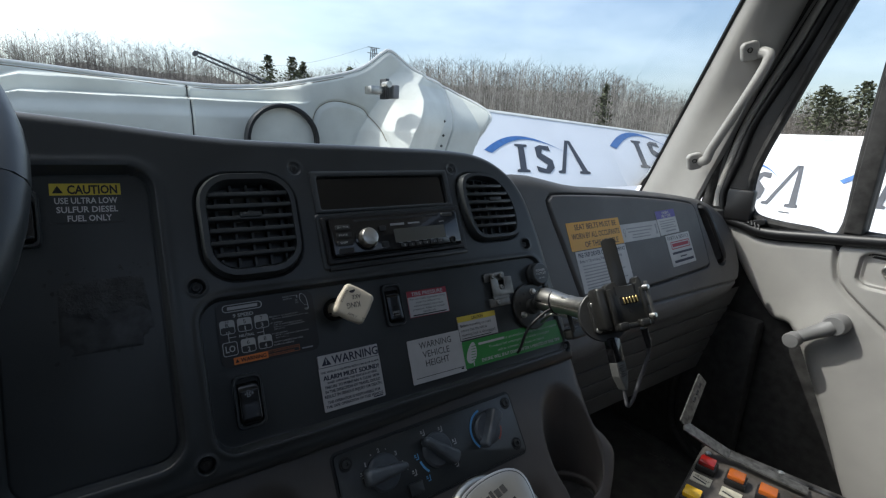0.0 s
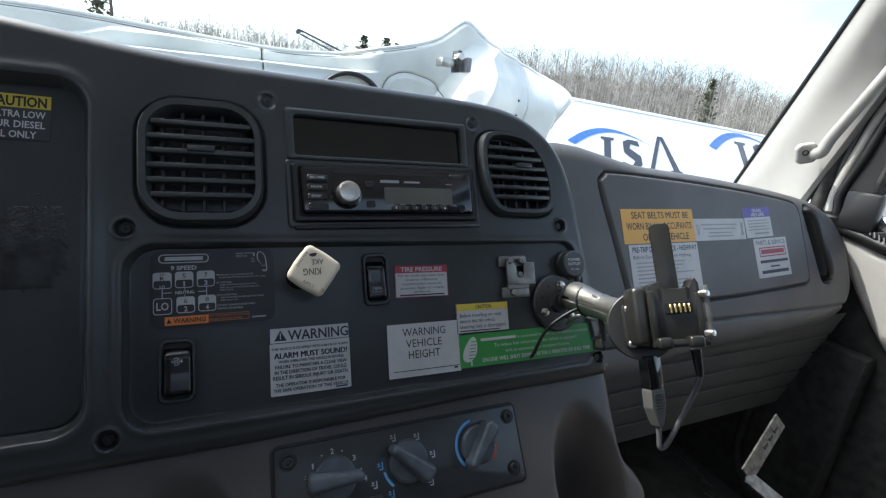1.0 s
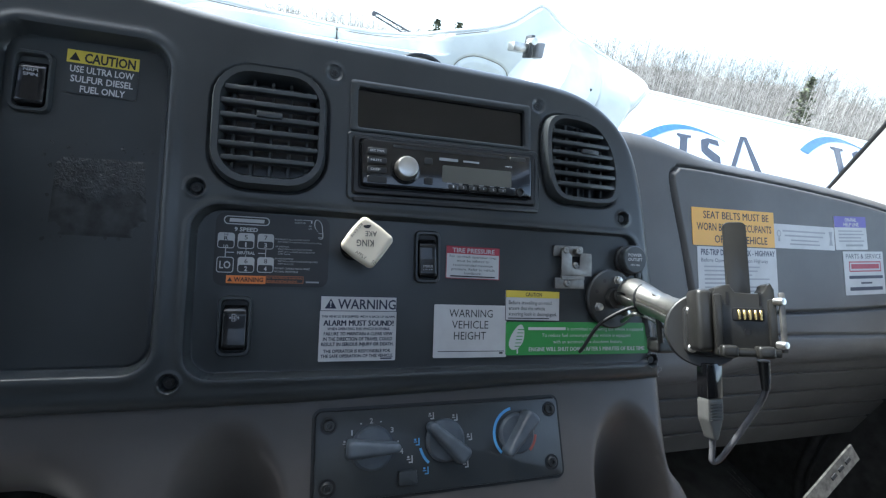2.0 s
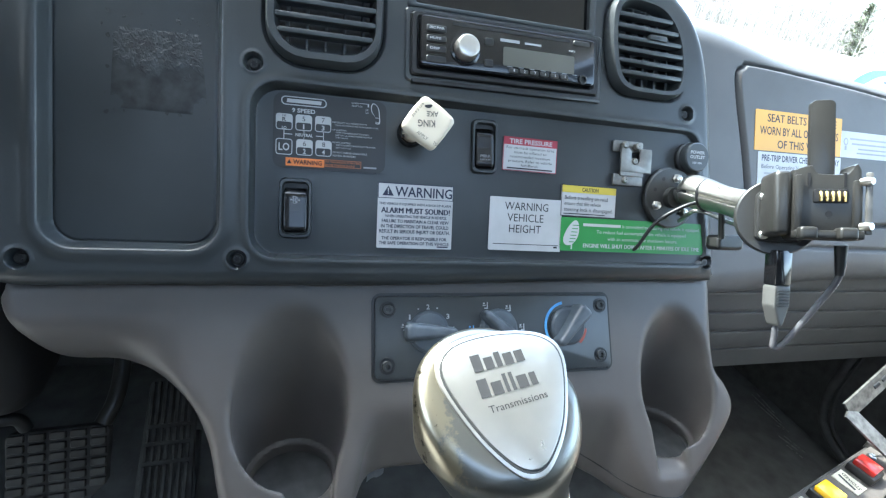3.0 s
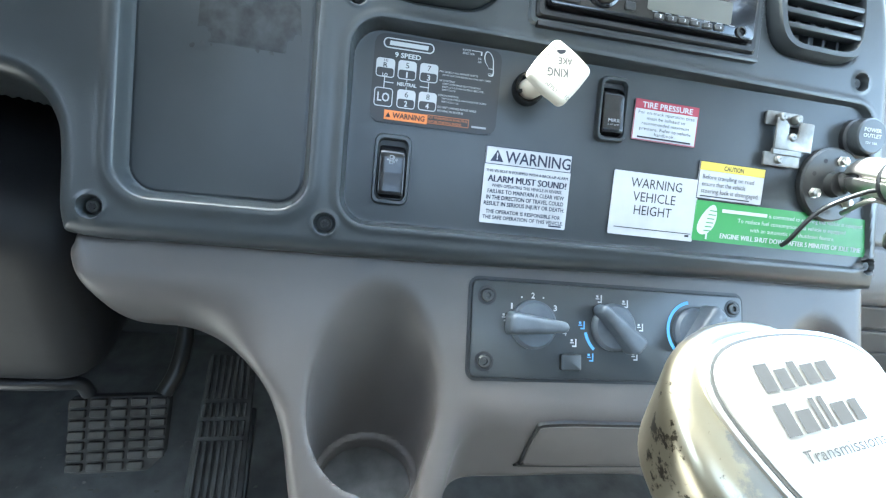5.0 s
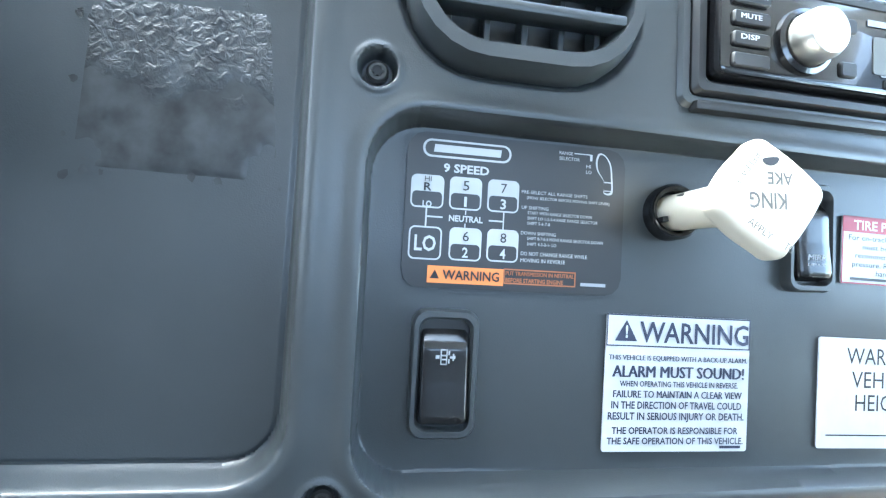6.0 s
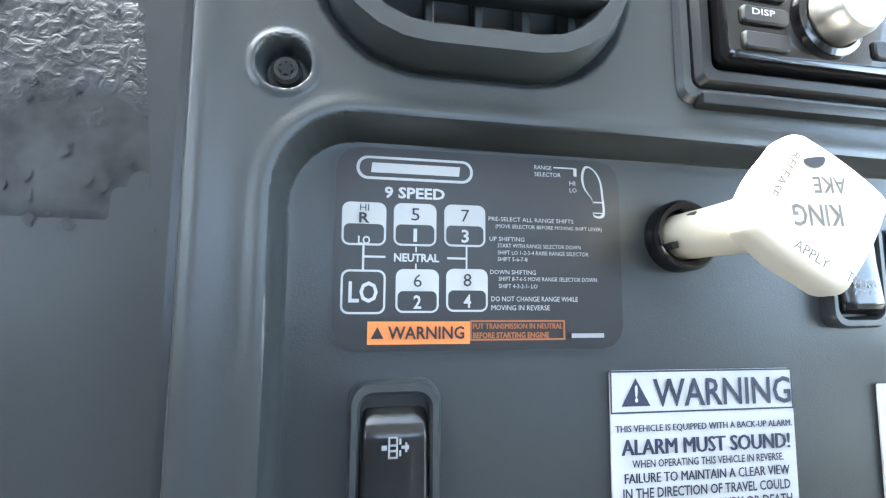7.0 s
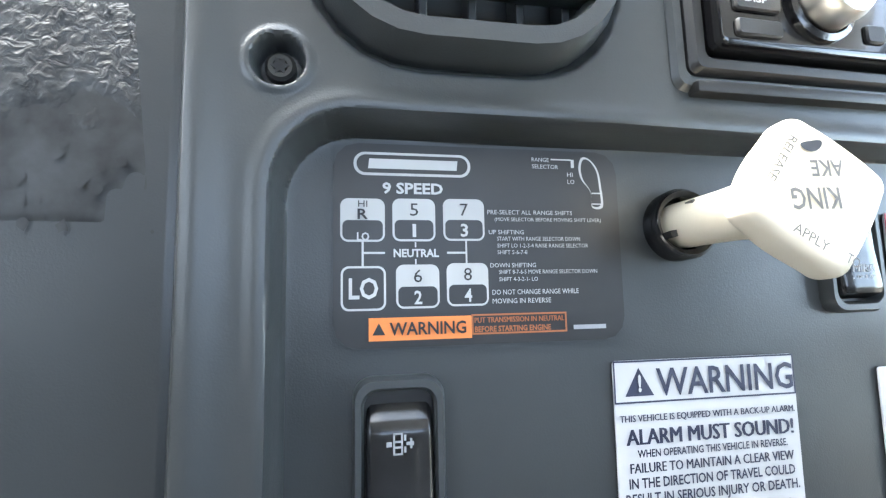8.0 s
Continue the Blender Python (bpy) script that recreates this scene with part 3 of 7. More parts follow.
def side_sheet(name, outline, x, edge, depth, step=0.006, holes=(), relief=None, flip=1):
    """A moulded panel in a plane of constant x: outline in y and z, its edges rounded away."""
    ys = [p[0] for p in outline]
    zs = [p[1] for p in outline]
    Y, Z = np.meshgrid(np.arange(min(ys) - 0.02, max(ys) + 0.02, step), np.arange(min(zs) - 0.02, max(zs) + 0.02, step))
    e = far_from(outline, Y, Z)
    for h in holes:
        e = np.maximum(e, -far_from(h, Y, Z))
    t = np.clip((e + edge) / edge, 0, 1)
    X = x + flip * (edge * (1 - np.sqrt(np.maximum(1 - t * t, 0))) * depth + np.clip(e, 0, None) * 5)
    if relief:
        X = X + flip * relief(Y, Z)
    c = Y.shape[1]
    i = (np.arange(Y.shape[0] - 1)[:, None] * c + np.arange(c - 1)[None, :]).ravel()
    faces = np.stack([i, i + 1, i + c + 1, i + c], 1)
    k = (e < step * 0.7).ravel()
    faces = faces[k[faces].all(1)]
    data = bpy.data.meshes.new(name)
    data.from_pydata(np.stack([X, Y, Z], -1).reshape(-1, 3).tolist(), [], faces.tolist())
    return data


VENT_WINDOW = soft_outline([(0.112, 2.01), (0.119, 1.94), (0.108, 1.882), (0.070, 1.860), (-0.03, 1.855), (-0.092, 1.862), (-0.094, 2.05), (-0.096, 2.46), (-0.045, 2.46), (0.025, 2.28), (0.075, 2.13)], 5)
MAIN_WINDOW = [(-0.128, 1.872), (-0.128, 2.52), (-0.80, 2.52), (-0.86, 2.40), (-0.86, 1.93), (-0.80, 1.89)]
UPPER_FRAME = [(0.250, 1.82), (0.240, 1.97), (0.200, 2.16), (0.120, 2.38), (0.0, 2.66), (-0.95, 2.66), (-0.98, 1.80), (-0.1, 1.815), (0.05, 1.80)]
DOOR_PANEL = soft_outline([(0.175, 1.850), (0.115, 1.834), (0.053, 1.817), (-0.090, 1.836), (-0.30, 1.865), (-0.60, 1.86), (-0.95, 1.85), (-0.97, 1.45), (-0.95, 1.12), (-0.60, 1.10), (-0.30, 1.12), (-0.225, 1.225), (-0.14, 1.42), (-0.049, 1.600), (0.015, 1.622), (0.106, 1.731)], 5)
SEAM = [(-0.088, 1.85), (-0.090, 1.815), (-0.098, 1.772), (-0.120, 1.734), (-0.225, 1.651), (-0.35, 1.56), (-0.50, 1.50)]


def near_line(pts, Y, Z):
    best = np.full(Y.shape, 9.0)
    for (a, b_), (c, d) in zip(pts, pts[1:]):
        t = np.clip(((Y - a) * (c - a) + (Z - b_) * (d - b_)) / ((c - a) ** 2 + (d - b_) ** 2), 0, 1)
        best = np.minimum(best, np.hypot(Y - a - t * (c - a), Z - b_ - t * (d - b_)))
    return best


def door_relief(Y, Z):
    seam = near_line(soft_outline(SEAM, 6, False), Y, Z)
    pull = far_from(rounded(-0.255, 1.790, 0.235, 0.075, 0.022), Y, Z)
    swell = near_line([(-0.10, 1.60), (-0.30, 1.30)], Y, Z)
    return 0.012 * np.exp(-(seam / 0.0048) ** 2) + 0.012 * step_up(-pull, 0.008) + 0.010 * np.exp(-((pull) / 0.003) ** 2) - 0.02 * np.exp(-(swell / 0.08) ** 2)


door = thing("door_1", "warm grey passenger door with a vent window and a window crank", "door", kind="structure")
part("door_panel", side_sheet("door_panel", DOOR_PANEL, DOOR_X - 0.004, 0.020, 1.0, 0.0026, (), door_relief), TRIM, door)
part("upper_frame", side_sheet("upper_frame", UPPER_FRAME, DOOR_X + 0.004, 0.012, 1.0, 0.003, (VENT_WINDOW, MAIN_WINDOW)), BLACK, door, "black rubber window surround")
b = tube([(DOOR_X + 0.004, y, z) for y, z in VENT_WINDOW + VENT_WINDOW[:1]], 0.011, 8, smooth_path=False)
part("vent_window_seal", b, RUBBER, door)
# weatherstrips between the pillar trim and the door's window frame
BODY_EDGE = [(0.228, 1.88), (0.224, 1.92), (0.221, 2.029), (0.192, 2.149), (0.138, 2.284), (0.088, 2.389), (-0.01, 2.60), (-0.05, 2.70)]
FRAME_EDGE = [(0.180, 1.88), (0.185, 1.923), (0.165, 2.003), (0.141, 2.107), (0.072, 2.266), (0.030, 2.381), (-0.05, 2.58), (-0.08, 2.68)]
# the first dark tube stands in for the shadow crease beside the pillar
for k, r, mat, text in ((0.10, 0.014, RUBBER, "dark strip for the shadow crease by the pillar"), (0.42, 0.011, GREY_TRIM, "grey door flange"), (0.70, 0.0095, TRIM, "pale body flange"), (1.0, 0.010, BLACK, "")):
    part("frame_seal", tube([(DOOR_X + 0.004 + 0.010 * (k == 0.42), p[0] + (q[0] - p[0]) * k, p[1] + (q[1] - p[1]) * k) for p, q in zip(BODY_EDGE, FRAME_EDGE)], r, 10), mat, door, text)
part("window_divider", box(DOOR_X - 0.012, DOOR_X + 0.02, -0.128, -0.094, 1.865, 2.5, 0.004), RUBBER, door, "black window divider bar")
for y0, y1 in ((-0.094, 0.14), (-0.87, -0.128)):
    b = bmesh.new()
    b.faces.new([b.verts.new((DOOR_X + 0.022, y, z)) for y, z in ((y0, 1.85), (y1, 1.85), (y1, 2.53), (y0, 2.53))])
    g = part("window_pane", b, SIDE_GLASS, door)
    g.visible_shadow = False
wall("sill_right", box(DOOR_X + 0.02, DOOR_X + 0.05, REAR_Y, 0.62, FLOOR_Z, 1.85), RUBBER, "black painted inner door sill", "wall")
# the driver's side: unseen walls and a window gap, placed to shape the light
for name, y0, y1, z0, z1 in (("wall_left_low", REAR_Y, -0.78, FLOOR_Z, 2.14), ("wall_left_mid", -0.78, 0.02, 1.48, 2.14), ("wall_left_front", -0.22, 0.02, 2.14, 2.52), ("wall_left_toe", -0.14, 0.02, FLOOR_Z, 1.48), ("wall_left_top", REAR_Y, 0.02, 2.52, ROOF_Z), ("wall_left_rear", REAR_Y, -0.80, 2.14, 2.52)):
    wall(name, box(LEFT_X - 0.05, LEFT_X - 0.02, y0, y1, z0, z1), DARK_TRIM, "unseen black wall on the driver side, shaping the light", "wall")
wall("dash_underside", box(LEFT_X, 0.32, 0.12, 0.62, 1.785, 1.885), RUBBER, "black underside of the dashboard", "panel")
wall("kick_left", box(LEFT_X - 0.02, LEFT_X + 0.02, 0.02, 0.60, FLOOR_Z, 1.95, 0.01), DARK_TRIM, "black kick panel in the driver footwell", "wall")
wall("kick_right", box(DOOR_X - 0.03, DOOR_X + 0.015, 0.02, 0.58, FLOOR_Z, 1.60, 0.01), RUBBER, "dusty black kick panel in the passenger footwell", "wall")
seal = thing("door_seal", "dark strip for the shadow crease by the pillar along the door opening", "door seal", pose(1.168, 0.202, FLOOR_Z))
part("seal_bulb", tube([(0.004, -0.004, 0.478), (0.002, 0.0, 0.36), (0.0, 0.002, 0.20), (0.0, 0.0, 0.13), (0.0, -0.018, 0.075), (0.0, -0.059, 0.038), (0.0, -0.13, 0.018), (0.0, -0.30, 0.012)], 0.0105, 12), RUBBER, seal)
part("seal_lip", tube([(0.004, -0.022, 0.478), (0.003, -0.018, 0.36), (0.001, -0.016, 0.20), (0.001, -0.018, 0.14), (0.001, -0.036, 0.085), (0.001, -0.070, 0.054), (0.001, -0.13, 0.034), (0.001, -0.30, 0.028)], 0.0045, 8), DARK_TRIM, seal, "thin lip of the seal")
ribs = thing("floor_ribs", "pale worn ribs of the rubber mat by the door", "mat ribs", pose(1.10, 0.24, FLOOR_Z))
for k, (x0, y0, x1, y1) in enumerate(((1.160, 0.352, 1.146, 0.268), (1.138, 0.336, 1.136, 0.236), (1.122, 0.312, 1.128, 0.206), (1.112, 0.232, 1.122, 0.214), (1.102, 0.196, 1.112, 0.146), (1.086, 0.198, 1.100, 0.150), (1.082, 0.170, 1.090, 0.132))):
    part("rib", tube([(x0 - 1.10, y0 - 0.24, 0.0006), ((x0 + x1) / 2 - 1.10, (y0 + y1) / 2 - 0.24, 0.0012), (x1 - 1.10, y1 - 0.24, 0.0006)], 0.0013, 6), RIB, ribs)

# ---- outside ----
GROUND = material("gravel yard", (0.20, 0.19, 0.175), 0.9, grain=0.6, grain_scale=30, mottled=0.25, mottle_scale=0.8)
b = bmesh.new()
bmesh.ops.create_grid(b, x_segments=8, y_segments=8, size=2500)
wall("ground", b, GROUND, "dry grey gravel yard reaching the horizon", "ground")


# ---- what sits in and on the centre panel ----
RECESS, LEFT_FLOOR = 0.0215, 0.0145


def extent(outline, z):
    """The x at which a horizontal line at z enters and leaves an outline."""
    hits = []
    for (ax_, az), (bx, bz) in zip(outline, outline[1:] + outline[:1]):
        if (az > z) != (bz > z):
            hits.append(ax_ + (z - az) / (bz - az) * (bx - ax_))
    return (min(hits), max(hits)) if hits else (0, 0)


def air_vent(label, outline, cx, cz, inner, top, bottom, tab_x, tab_z):
    f = float(front_y(np.array(cx)))
    ob = thing("air_vent", label, "air vent", PANEL @ pose(cx, f, cz, 0, 0, 2.0 if cx > 0 else 0), group="dash air vents")
    out = [(x - cx, z - cz) for x, z in outline]
    hole = [(x - cx, z - cz) for x, z in inner]
    part("bezel", ring(out, hole, -0.0105, 0.012, 0.0075), PLASTIC, ob)
    rows = 6
    for k in range(rows):
        z = bottom + (top - bottom) * (k + 1) / (rows + 1) - cz
        x0, x1 = extent(hole, z)
        part("slat", box(x0 - 0.002, x1 + 0.002, -0.0100, 0.0010, z - 0.0023, z + 0.0023, 0.0012, 2), PLASTIC, ob)
    x0, x1 = extent(hole, 0)
    for k in range(5):
        x = x0 + (x1 - x0) * (k + 0.5) / 5
        part("vane", box(x - 0.0014, x + 0.0014, 0.0014, 0.0110, bottom - cz, top - cz, 0.0004, 1), PLASTIC, ob)
    part("thumb_tab", box(tab_x - cx - 0.011, tab_x - cx + 0.011, -0.0125, -0.004, tab_z - cz - 0.0028, tab_z - cz + 0.0028, 0.0014), PLASTIC, ob)
    part("duct", box(x0 - 0.008, x1 + 0.008, 0.0130, 0.0150, bottom - cz - 0.01, top - cz + 0.01), PLASTIC, ob)
    return ob


def shrunk(outline, cx, cz, k, kz=None):
    return [(cx + (x - cx) * k, cz + (z - cz) * (kz or k)) for x, z in outline]


air_vent("charcoal plastic dash air vent with horizontal slats", VENT_LEFT, -0.0455, 0.158, rounded(-0.0450, 0.158, 0.081, 0.091, 0.024), 0.203, 0.113, -0.046, 0.167)
VR = shrunk(VENT_RIGHT, 0.291, 0.164, 0.80, 0.84)
air_vent("charcoal plastic dash air vent with a slanted outer side", VENT_RIGHT, 0.291, 0.164, VR, 0.205, 0.1225, 0.298, 0.173)

# cubby above the radio
f = float(front_y(np.array(0.124)))
cubby = thing("storage_cubby", "shallow black storage cubby above the radio", "cubby", PANEL @ pose(0.1262, f, 0.1928, 0, -0.8, 2.3))
part("frame", ring(rounded(0, 0, 0.200, 0.052, 0.003, 3), rounded(0, -0.001, 0.185, 0.041, 0.003, 3), -0.0022, 0.010, 0.0012), PLASTIC, cubby)
part("insert", box(-0.093, 0.093, 0.0040, 0.0055, -0.021, 0.019), DARK_GLASS, cubby, "dark glossy insert")

# radio
radio = thing("car_radio", "black single-slot car radio with a silver volume knob", "radio", PANEL @ pose(0.1300, f + 0.0040, 0.1338, 0, -0.9, 2.3))
part("mounting_frame", ring(rounded(0, 0, 0.200, 0.058, 0.003, 3), rounded(0, 0.001, 0.186, 0.047, 0.003, 3), -0.0085, 0.010, 0.0022), BLACK, radio)
part("surround", ring(rounded(0.0005, -0.0005, 0.212, 0.068, 0.005, 3), rounded(0, 0, 0.1985, 0.0565, 0.003, 3), -0.0058, 0.004, 0.0018), PLASTIC, radio)
face = part("faceplate", prism(rounded(0, 0.0015, 0.184, 0.0455, 0.004), -0.0135, 0.004, 0.0016), GLOSS_BLACK, radio)
part("lower_rail", box(-0.099, 0.103, -0.0088, 0.006, -0.0362, -0.0318, 0.001), BLACK, radio)
KX, KZ = -0.0495, -0.0030
part("volume_knob", turned([(0.0112, -0.0135), (0.0116, -0.0150), (0.0112, -0.0235), (0.0098, -0.0260), (0.0088, -0.0264), (0.0001, -0.0258)], 36, pose(KX, 0, KZ)), STEEL, radio, "brushed silver volume knob")
part("knob_ring", turned([(0.0150, -0.0132), (0.0146, -0.0156), (0.0124, -0.0164), (0.0118, -0.0132)], 36, pose(KX, 0, KZ)), GLOSS_BLACK, radio)
part("display", prism(rounded(0.0285, -0.0035, 0.078, 0.0175, 0.0015, 3), -0.0139, -0.0120, 0), LCD, radio, "blank grey display")
part("disc_slot", box(-0.062, 0.062, -0.0139, -0.0128, 0.0182, 0.0212), BLACK, radio)
part("release_key", box(0.066, 0.085, -0.0145, -0.0128, 0.0165, 0.0212, 0.0006, 1), DARK_METAL, radio)
for k in range(4):
    z = 0.0125 - 0.0092 * k
    part("key", prism(rounded(-0.0775, z, 0.019, 0.0062, 0.0015, 3), -0.0152, -0.0130, 0.0006, 1), BLACK, radio)
for k in range(6):
    part("preset_key", prism(rounded(0.0005 + 0.0112 * k, -0.0165, 0.0088, 0.0045, 0.0012, 3), -0.0150, -0.0130, 0.0006, 1), DARK_METAL, radio)
for dz in (0.0075, -0.0125):
    part("arrow_key", prism(rounded(-0.0255, dz, 0.009, 0.0070, 0.0015, 3), -0.0150, -0.0130, 0.0006, 1), BLACK, radio)
part("aux_socket", turned([(0.0046, -0.0135), (0.0046, -0.0150), (0.0032, -0.0152), (0.0030, -0.0120), (0.0001, -0.0118)], 20, pose(0.078, 0, -0.0165)), DARK_METAL, radio)
for row in ([("SRC PWR", -0.085, -0.0705, 0.0128, 0.0022), ("MUTE", -0.084, -0.0735, 0.0035, 0.0022), ("DISP", -0.084, -0.0745, -0.0055, 0.0022), ("MP3", 0.060, 0.067, 0.0095, 0.0018)] + [(str(k + 1), 0.0000 + 0.0112 * k, 0.0014 + 0.0112 * k, -0.0165, 0.0024) for k in range(6)]):
    part("key_print", lettering([row], -0.0157), WHITE_INK, radio)
for row in ([(-0.014, 0.0065, 0.0098, 0.0128), (0.012, 0.030, 0.0101, 0.0122)] + [(-0.006 + 0.012 * k, -0.0005 + 0.012 * k, -0.0132, -0.0125) for k in range(7)]):
    part("print_bar", bars([row], -0.0138), FADED_INK, radio)



def star(r0, r1, n=6):
    return [((r0 if i % 2 else r1) * math.cos(math.pi * i / n), (r0 if i % 2 else r1) * math.sin(math.pi * i / n)) for i in range(2 * n)]


# screws in their wells
for x, z in SCREWS:
    y = float(front_y(np.array(x))) + (0.0035 if z < 0.2 else 0.0008)
    s = thing("panel_screw", "black star-drive screw sunk into the dash panel", "screw", PANEL @ pose(x, y, z), group="dash panel screws")
    part("head", turned([(0.0046, 0.006), (0.0046, 0.0008), (0.0036, 0), (0.0022, 0), (0.0019, 0.0014), (0.0001, 0.0014)], 18), DARK_METAL if z < 0.2 else PLASTIC, s)
    part("star_recess", prism(star(0.0017, 0.0028), -0.0002, 0.0012), SHADE_BLACK, s)


def rocker(label, x, z, w, h, y, turn, icons, icon_z):
    """A rocker switch pressed in at its upper end."""
    ob = thing("rocker_switch", label, "switch", PANEL @ pose(x, y, z, 0, turn, 0), group="dash rocker switches")
    part("bezel", ring(rounded(0, 0, w, h, w * 0.22, 5), rounded(0, 0, w * 0.76, h * 0.84, w * 0.17, 5), -0.0046, 0.001, 0.0020), PLASTIC, ob)
    part("well", box(-w * 0.40, w * 0.40, 0.0005, 0.0012, -h * 0.43, h * 0.43), BLACK, ob)
    # the pressed upper end drops away in a rounded facet, the face below it is slightly hollow
    b = bmesh.new()
    n, ww = 40, w * 0.71

    def rise(t):
        slope = float(np.interp(t, [0.0, 0.05, 0.11, 0.20, 0.26, 0.55, 0.90, 0.96, 1.0], [0.0030, 0.0012, -0.0004, -0.0036, -0.0046, -0.0050, -0.0066, -0.0060, -0.0010]))
        return slope

    rows = []
    for i in range(n + 1):
        t = i / n
        zz = (0.5 - t) * h * 0.80
        end = max(0.0, 1 - min(t, 1 - t) / 0.11)
        rr = 1 - 0.20 * end ** 2.2
        rows.append([b.verts.new((xx * rr, rise(t) + dy, zz)) for xx, dy in ((-ww / 2, 0.006), (-ww / 2, 0.0016), (-ww * 0.475, 0.0006), (-ww * 0.43, 0.0001), (-ww * 0.20, 0.0), (ww * 0.20, 0.0), (ww * 0.43, 0.0001), (ww * 0.475, 0.0006), (ww / 2, 0.0016), (ww / 2, 0.006))])
    for p, q in zip(rows, rows[1:]):
        for j in range(9):
            b.faces.new((p[j], p[j + 1], q[j + 1], q[j]))
    part("rocker", b, ROCKER, ob)
    t = 0.5 - icon_z / (h * 0.80)
    lean = math.degrees(math.atan2(rise(t - 0.08) - rise(t + 0.08), 0.16 * h * 0.80))
    for mark in icons:
        part("mark", mark, FADED_INK, ob, "", pose(0, rise(t) - 0.00040, icon_z, lean, 0, 0))
    return ob


REGEN = [(-0.0026, -0.0019, -0.0040, 0.0040), (0.0003, 0.0010, -0.0040, 0.0040), (-0.0026, 0.0010, 0.0033, 0.0040), (-0.0026, 0.0010, -0.0040, -0.0033), (-0.0026, 0.0010, 0.0004, 0.0012), (-0.0026, 0.0010, -0.0016, -0.0008), (-0.0050, -0.0030, -0.0009, 0.0009), (0.0014, 0.0022, 0.0010, 0.0032), (0.0014, 0.0022, -0.0032, -0.0010), (0.0022, 0.0036, -0.0006, 0.0006), (0.0036, 0.0044, -0.0018, 0.0018), (0.0044, 0.0050, -0.0008, 0.0008)]
rocker("glossy black rocker switch with a white regeneration symbol", -0.0688, -0.0238, 0.0292, 0.0552, RECESS, 0, [bars([tuple(0.85 * v_ for v_ in r_) for r_ in REGEN])], 0.0075)
rocker("black rocker switch marked for mirror heat", 0.1120, 0.0463, 0.0270, 0.0540, RECESS, -0.6, [lettering([row]) for row in (("MIRR", -0.0052, 0.0052, 0.0022, 0.0030), ("HEAT", -0.0052, 0.0052, -0.0022, 0.0030))], -0.0120)
rocker("black rocker switch marked for wheel spin control", -0.2337, 0.1790, 0.0285, 0.0530, LEFT_FLOOR, 0, [lettering([row]) for row in (("NRM", -0.0050, 0.0050, 0.0086, 0.0026), ("SPIN", -0.0050, 0.0050, 0.0048, 0.0026), ("ATC", -0.0045, 0.0045, -0.0115, 0.0030))], 0.0)


# ---- stickers ----
def sticker(name, label, x, z, w, h, y, turn, paper, prints, m=None, corner=0.0012, category="sticker"):
    """A thin sticker of that middle and size. prints: (kind, material, items) in fractions of its width and height from its upper left corner."""
    ob = thing(name, label, category, (PANEL if m is None else m) @ pose(x, y, z, 0, turn, 0))
    part("backing", prism(rounded(0, 0, w, h, corner, 3), -0.0005, 0.0002), paper, ob)
    for k, (kind, mat, items) in enumerate(prints):
        lift = -0.00065 - 0.00012 * k
        if kind == "words":
            rows = [(i[0], (i[1] - 0.5) * w, (i[2] - 0.5) * w, (0.5 - i[3]) * h, i[4] * h, *i[5:]) for i in items]
            for row in rows:
                part("lettering", lettering([row], lift), mat, ob)
        elif kind == "bars":
            for a, b_, c, d in items:
                part("print_bar", bars([((a - 0.5) * w, (c - 0.5) * w, (0.5 - d) * h, (0.5 - b_) * h)], lift), mat, ob)
        elif kind == "shape":
            for o in items:
                part("printed_shape", flat([((a - 0.5) * w, (0.5 - c) * h) for a, c in o], lift), mat, ob)
    return ob


def triangle(u, v, s, ratio):
    return [(u - s, v + s * ratio * 0.9), (u + s, v + s * ratio * 0.9), (u, v - s * ratio * 0.9)]


def frame_bars(a, b_, c, d, t, ratio):
    return [(a, b_, c, b_ + t * ratio), (a, d - t * ratio, c, d), (a, b_, a + t, d), (c - t, b_, c, d)]


sticker("alarm_sticker", "white warning sticker about the back-up alarm", 0.0440, -0.0270, 0.0750, 0.0630, RECESS, 0.3, PAPER, [
    ("bars", NAVY_INK, frame_bars(0.0, 0.0, 1.0, 0.235, 0.008, 1.2)),
    ("shape", NAVY_INK, [triangle(0.13, 0.118, 0.075, 1.15)]),
    ("words", NAVY_INK, [("WARNING", 0.22, 0.985, 0.122, 0.150, 0, 0.015), ("THIS VEHICLE IS EQUIPPED WITH A BACK-UP ALARM.", 0.02, 0.98, 0.315, 0.036), ("ALARM MUST SOUND!", 0.05, 0.96, 0.415, 0.085, 0, 0.035), ("WHEN OPERATING THIS VEHICLE IN REVERSE.", 0.10, 0.92, 0.505, 0.040),
                         ("FAILURE TO MAINTAIN A CLEAR VIEW", 0.06, 0.95, 0.580, 0.052), ("IN THE DIRECTION OF TRAVEL COULD", 0.05, 0.95, 0.660, 0.052), ("RESULT IN SERIOUS INJURY OR DEATH.", 0.03, 0.97, 0.740, 0.052),
                         ("THE OPERATOR IS RESPONSIBLE FOR", 0.06, 0.93, 0.845, 0.048), ("THE SAFE OPERATION OF THIS VEHICLE.", 0.03, 0.97, 0.920, 0.048)]),
    ("bars", NAVY_INK, [(0.80, 0.955, 0.95, 0.975)]),
    ("words", PAPER, [("!", 0.122, 0.138, 0.125, 0.085, 0, 0.04)])])
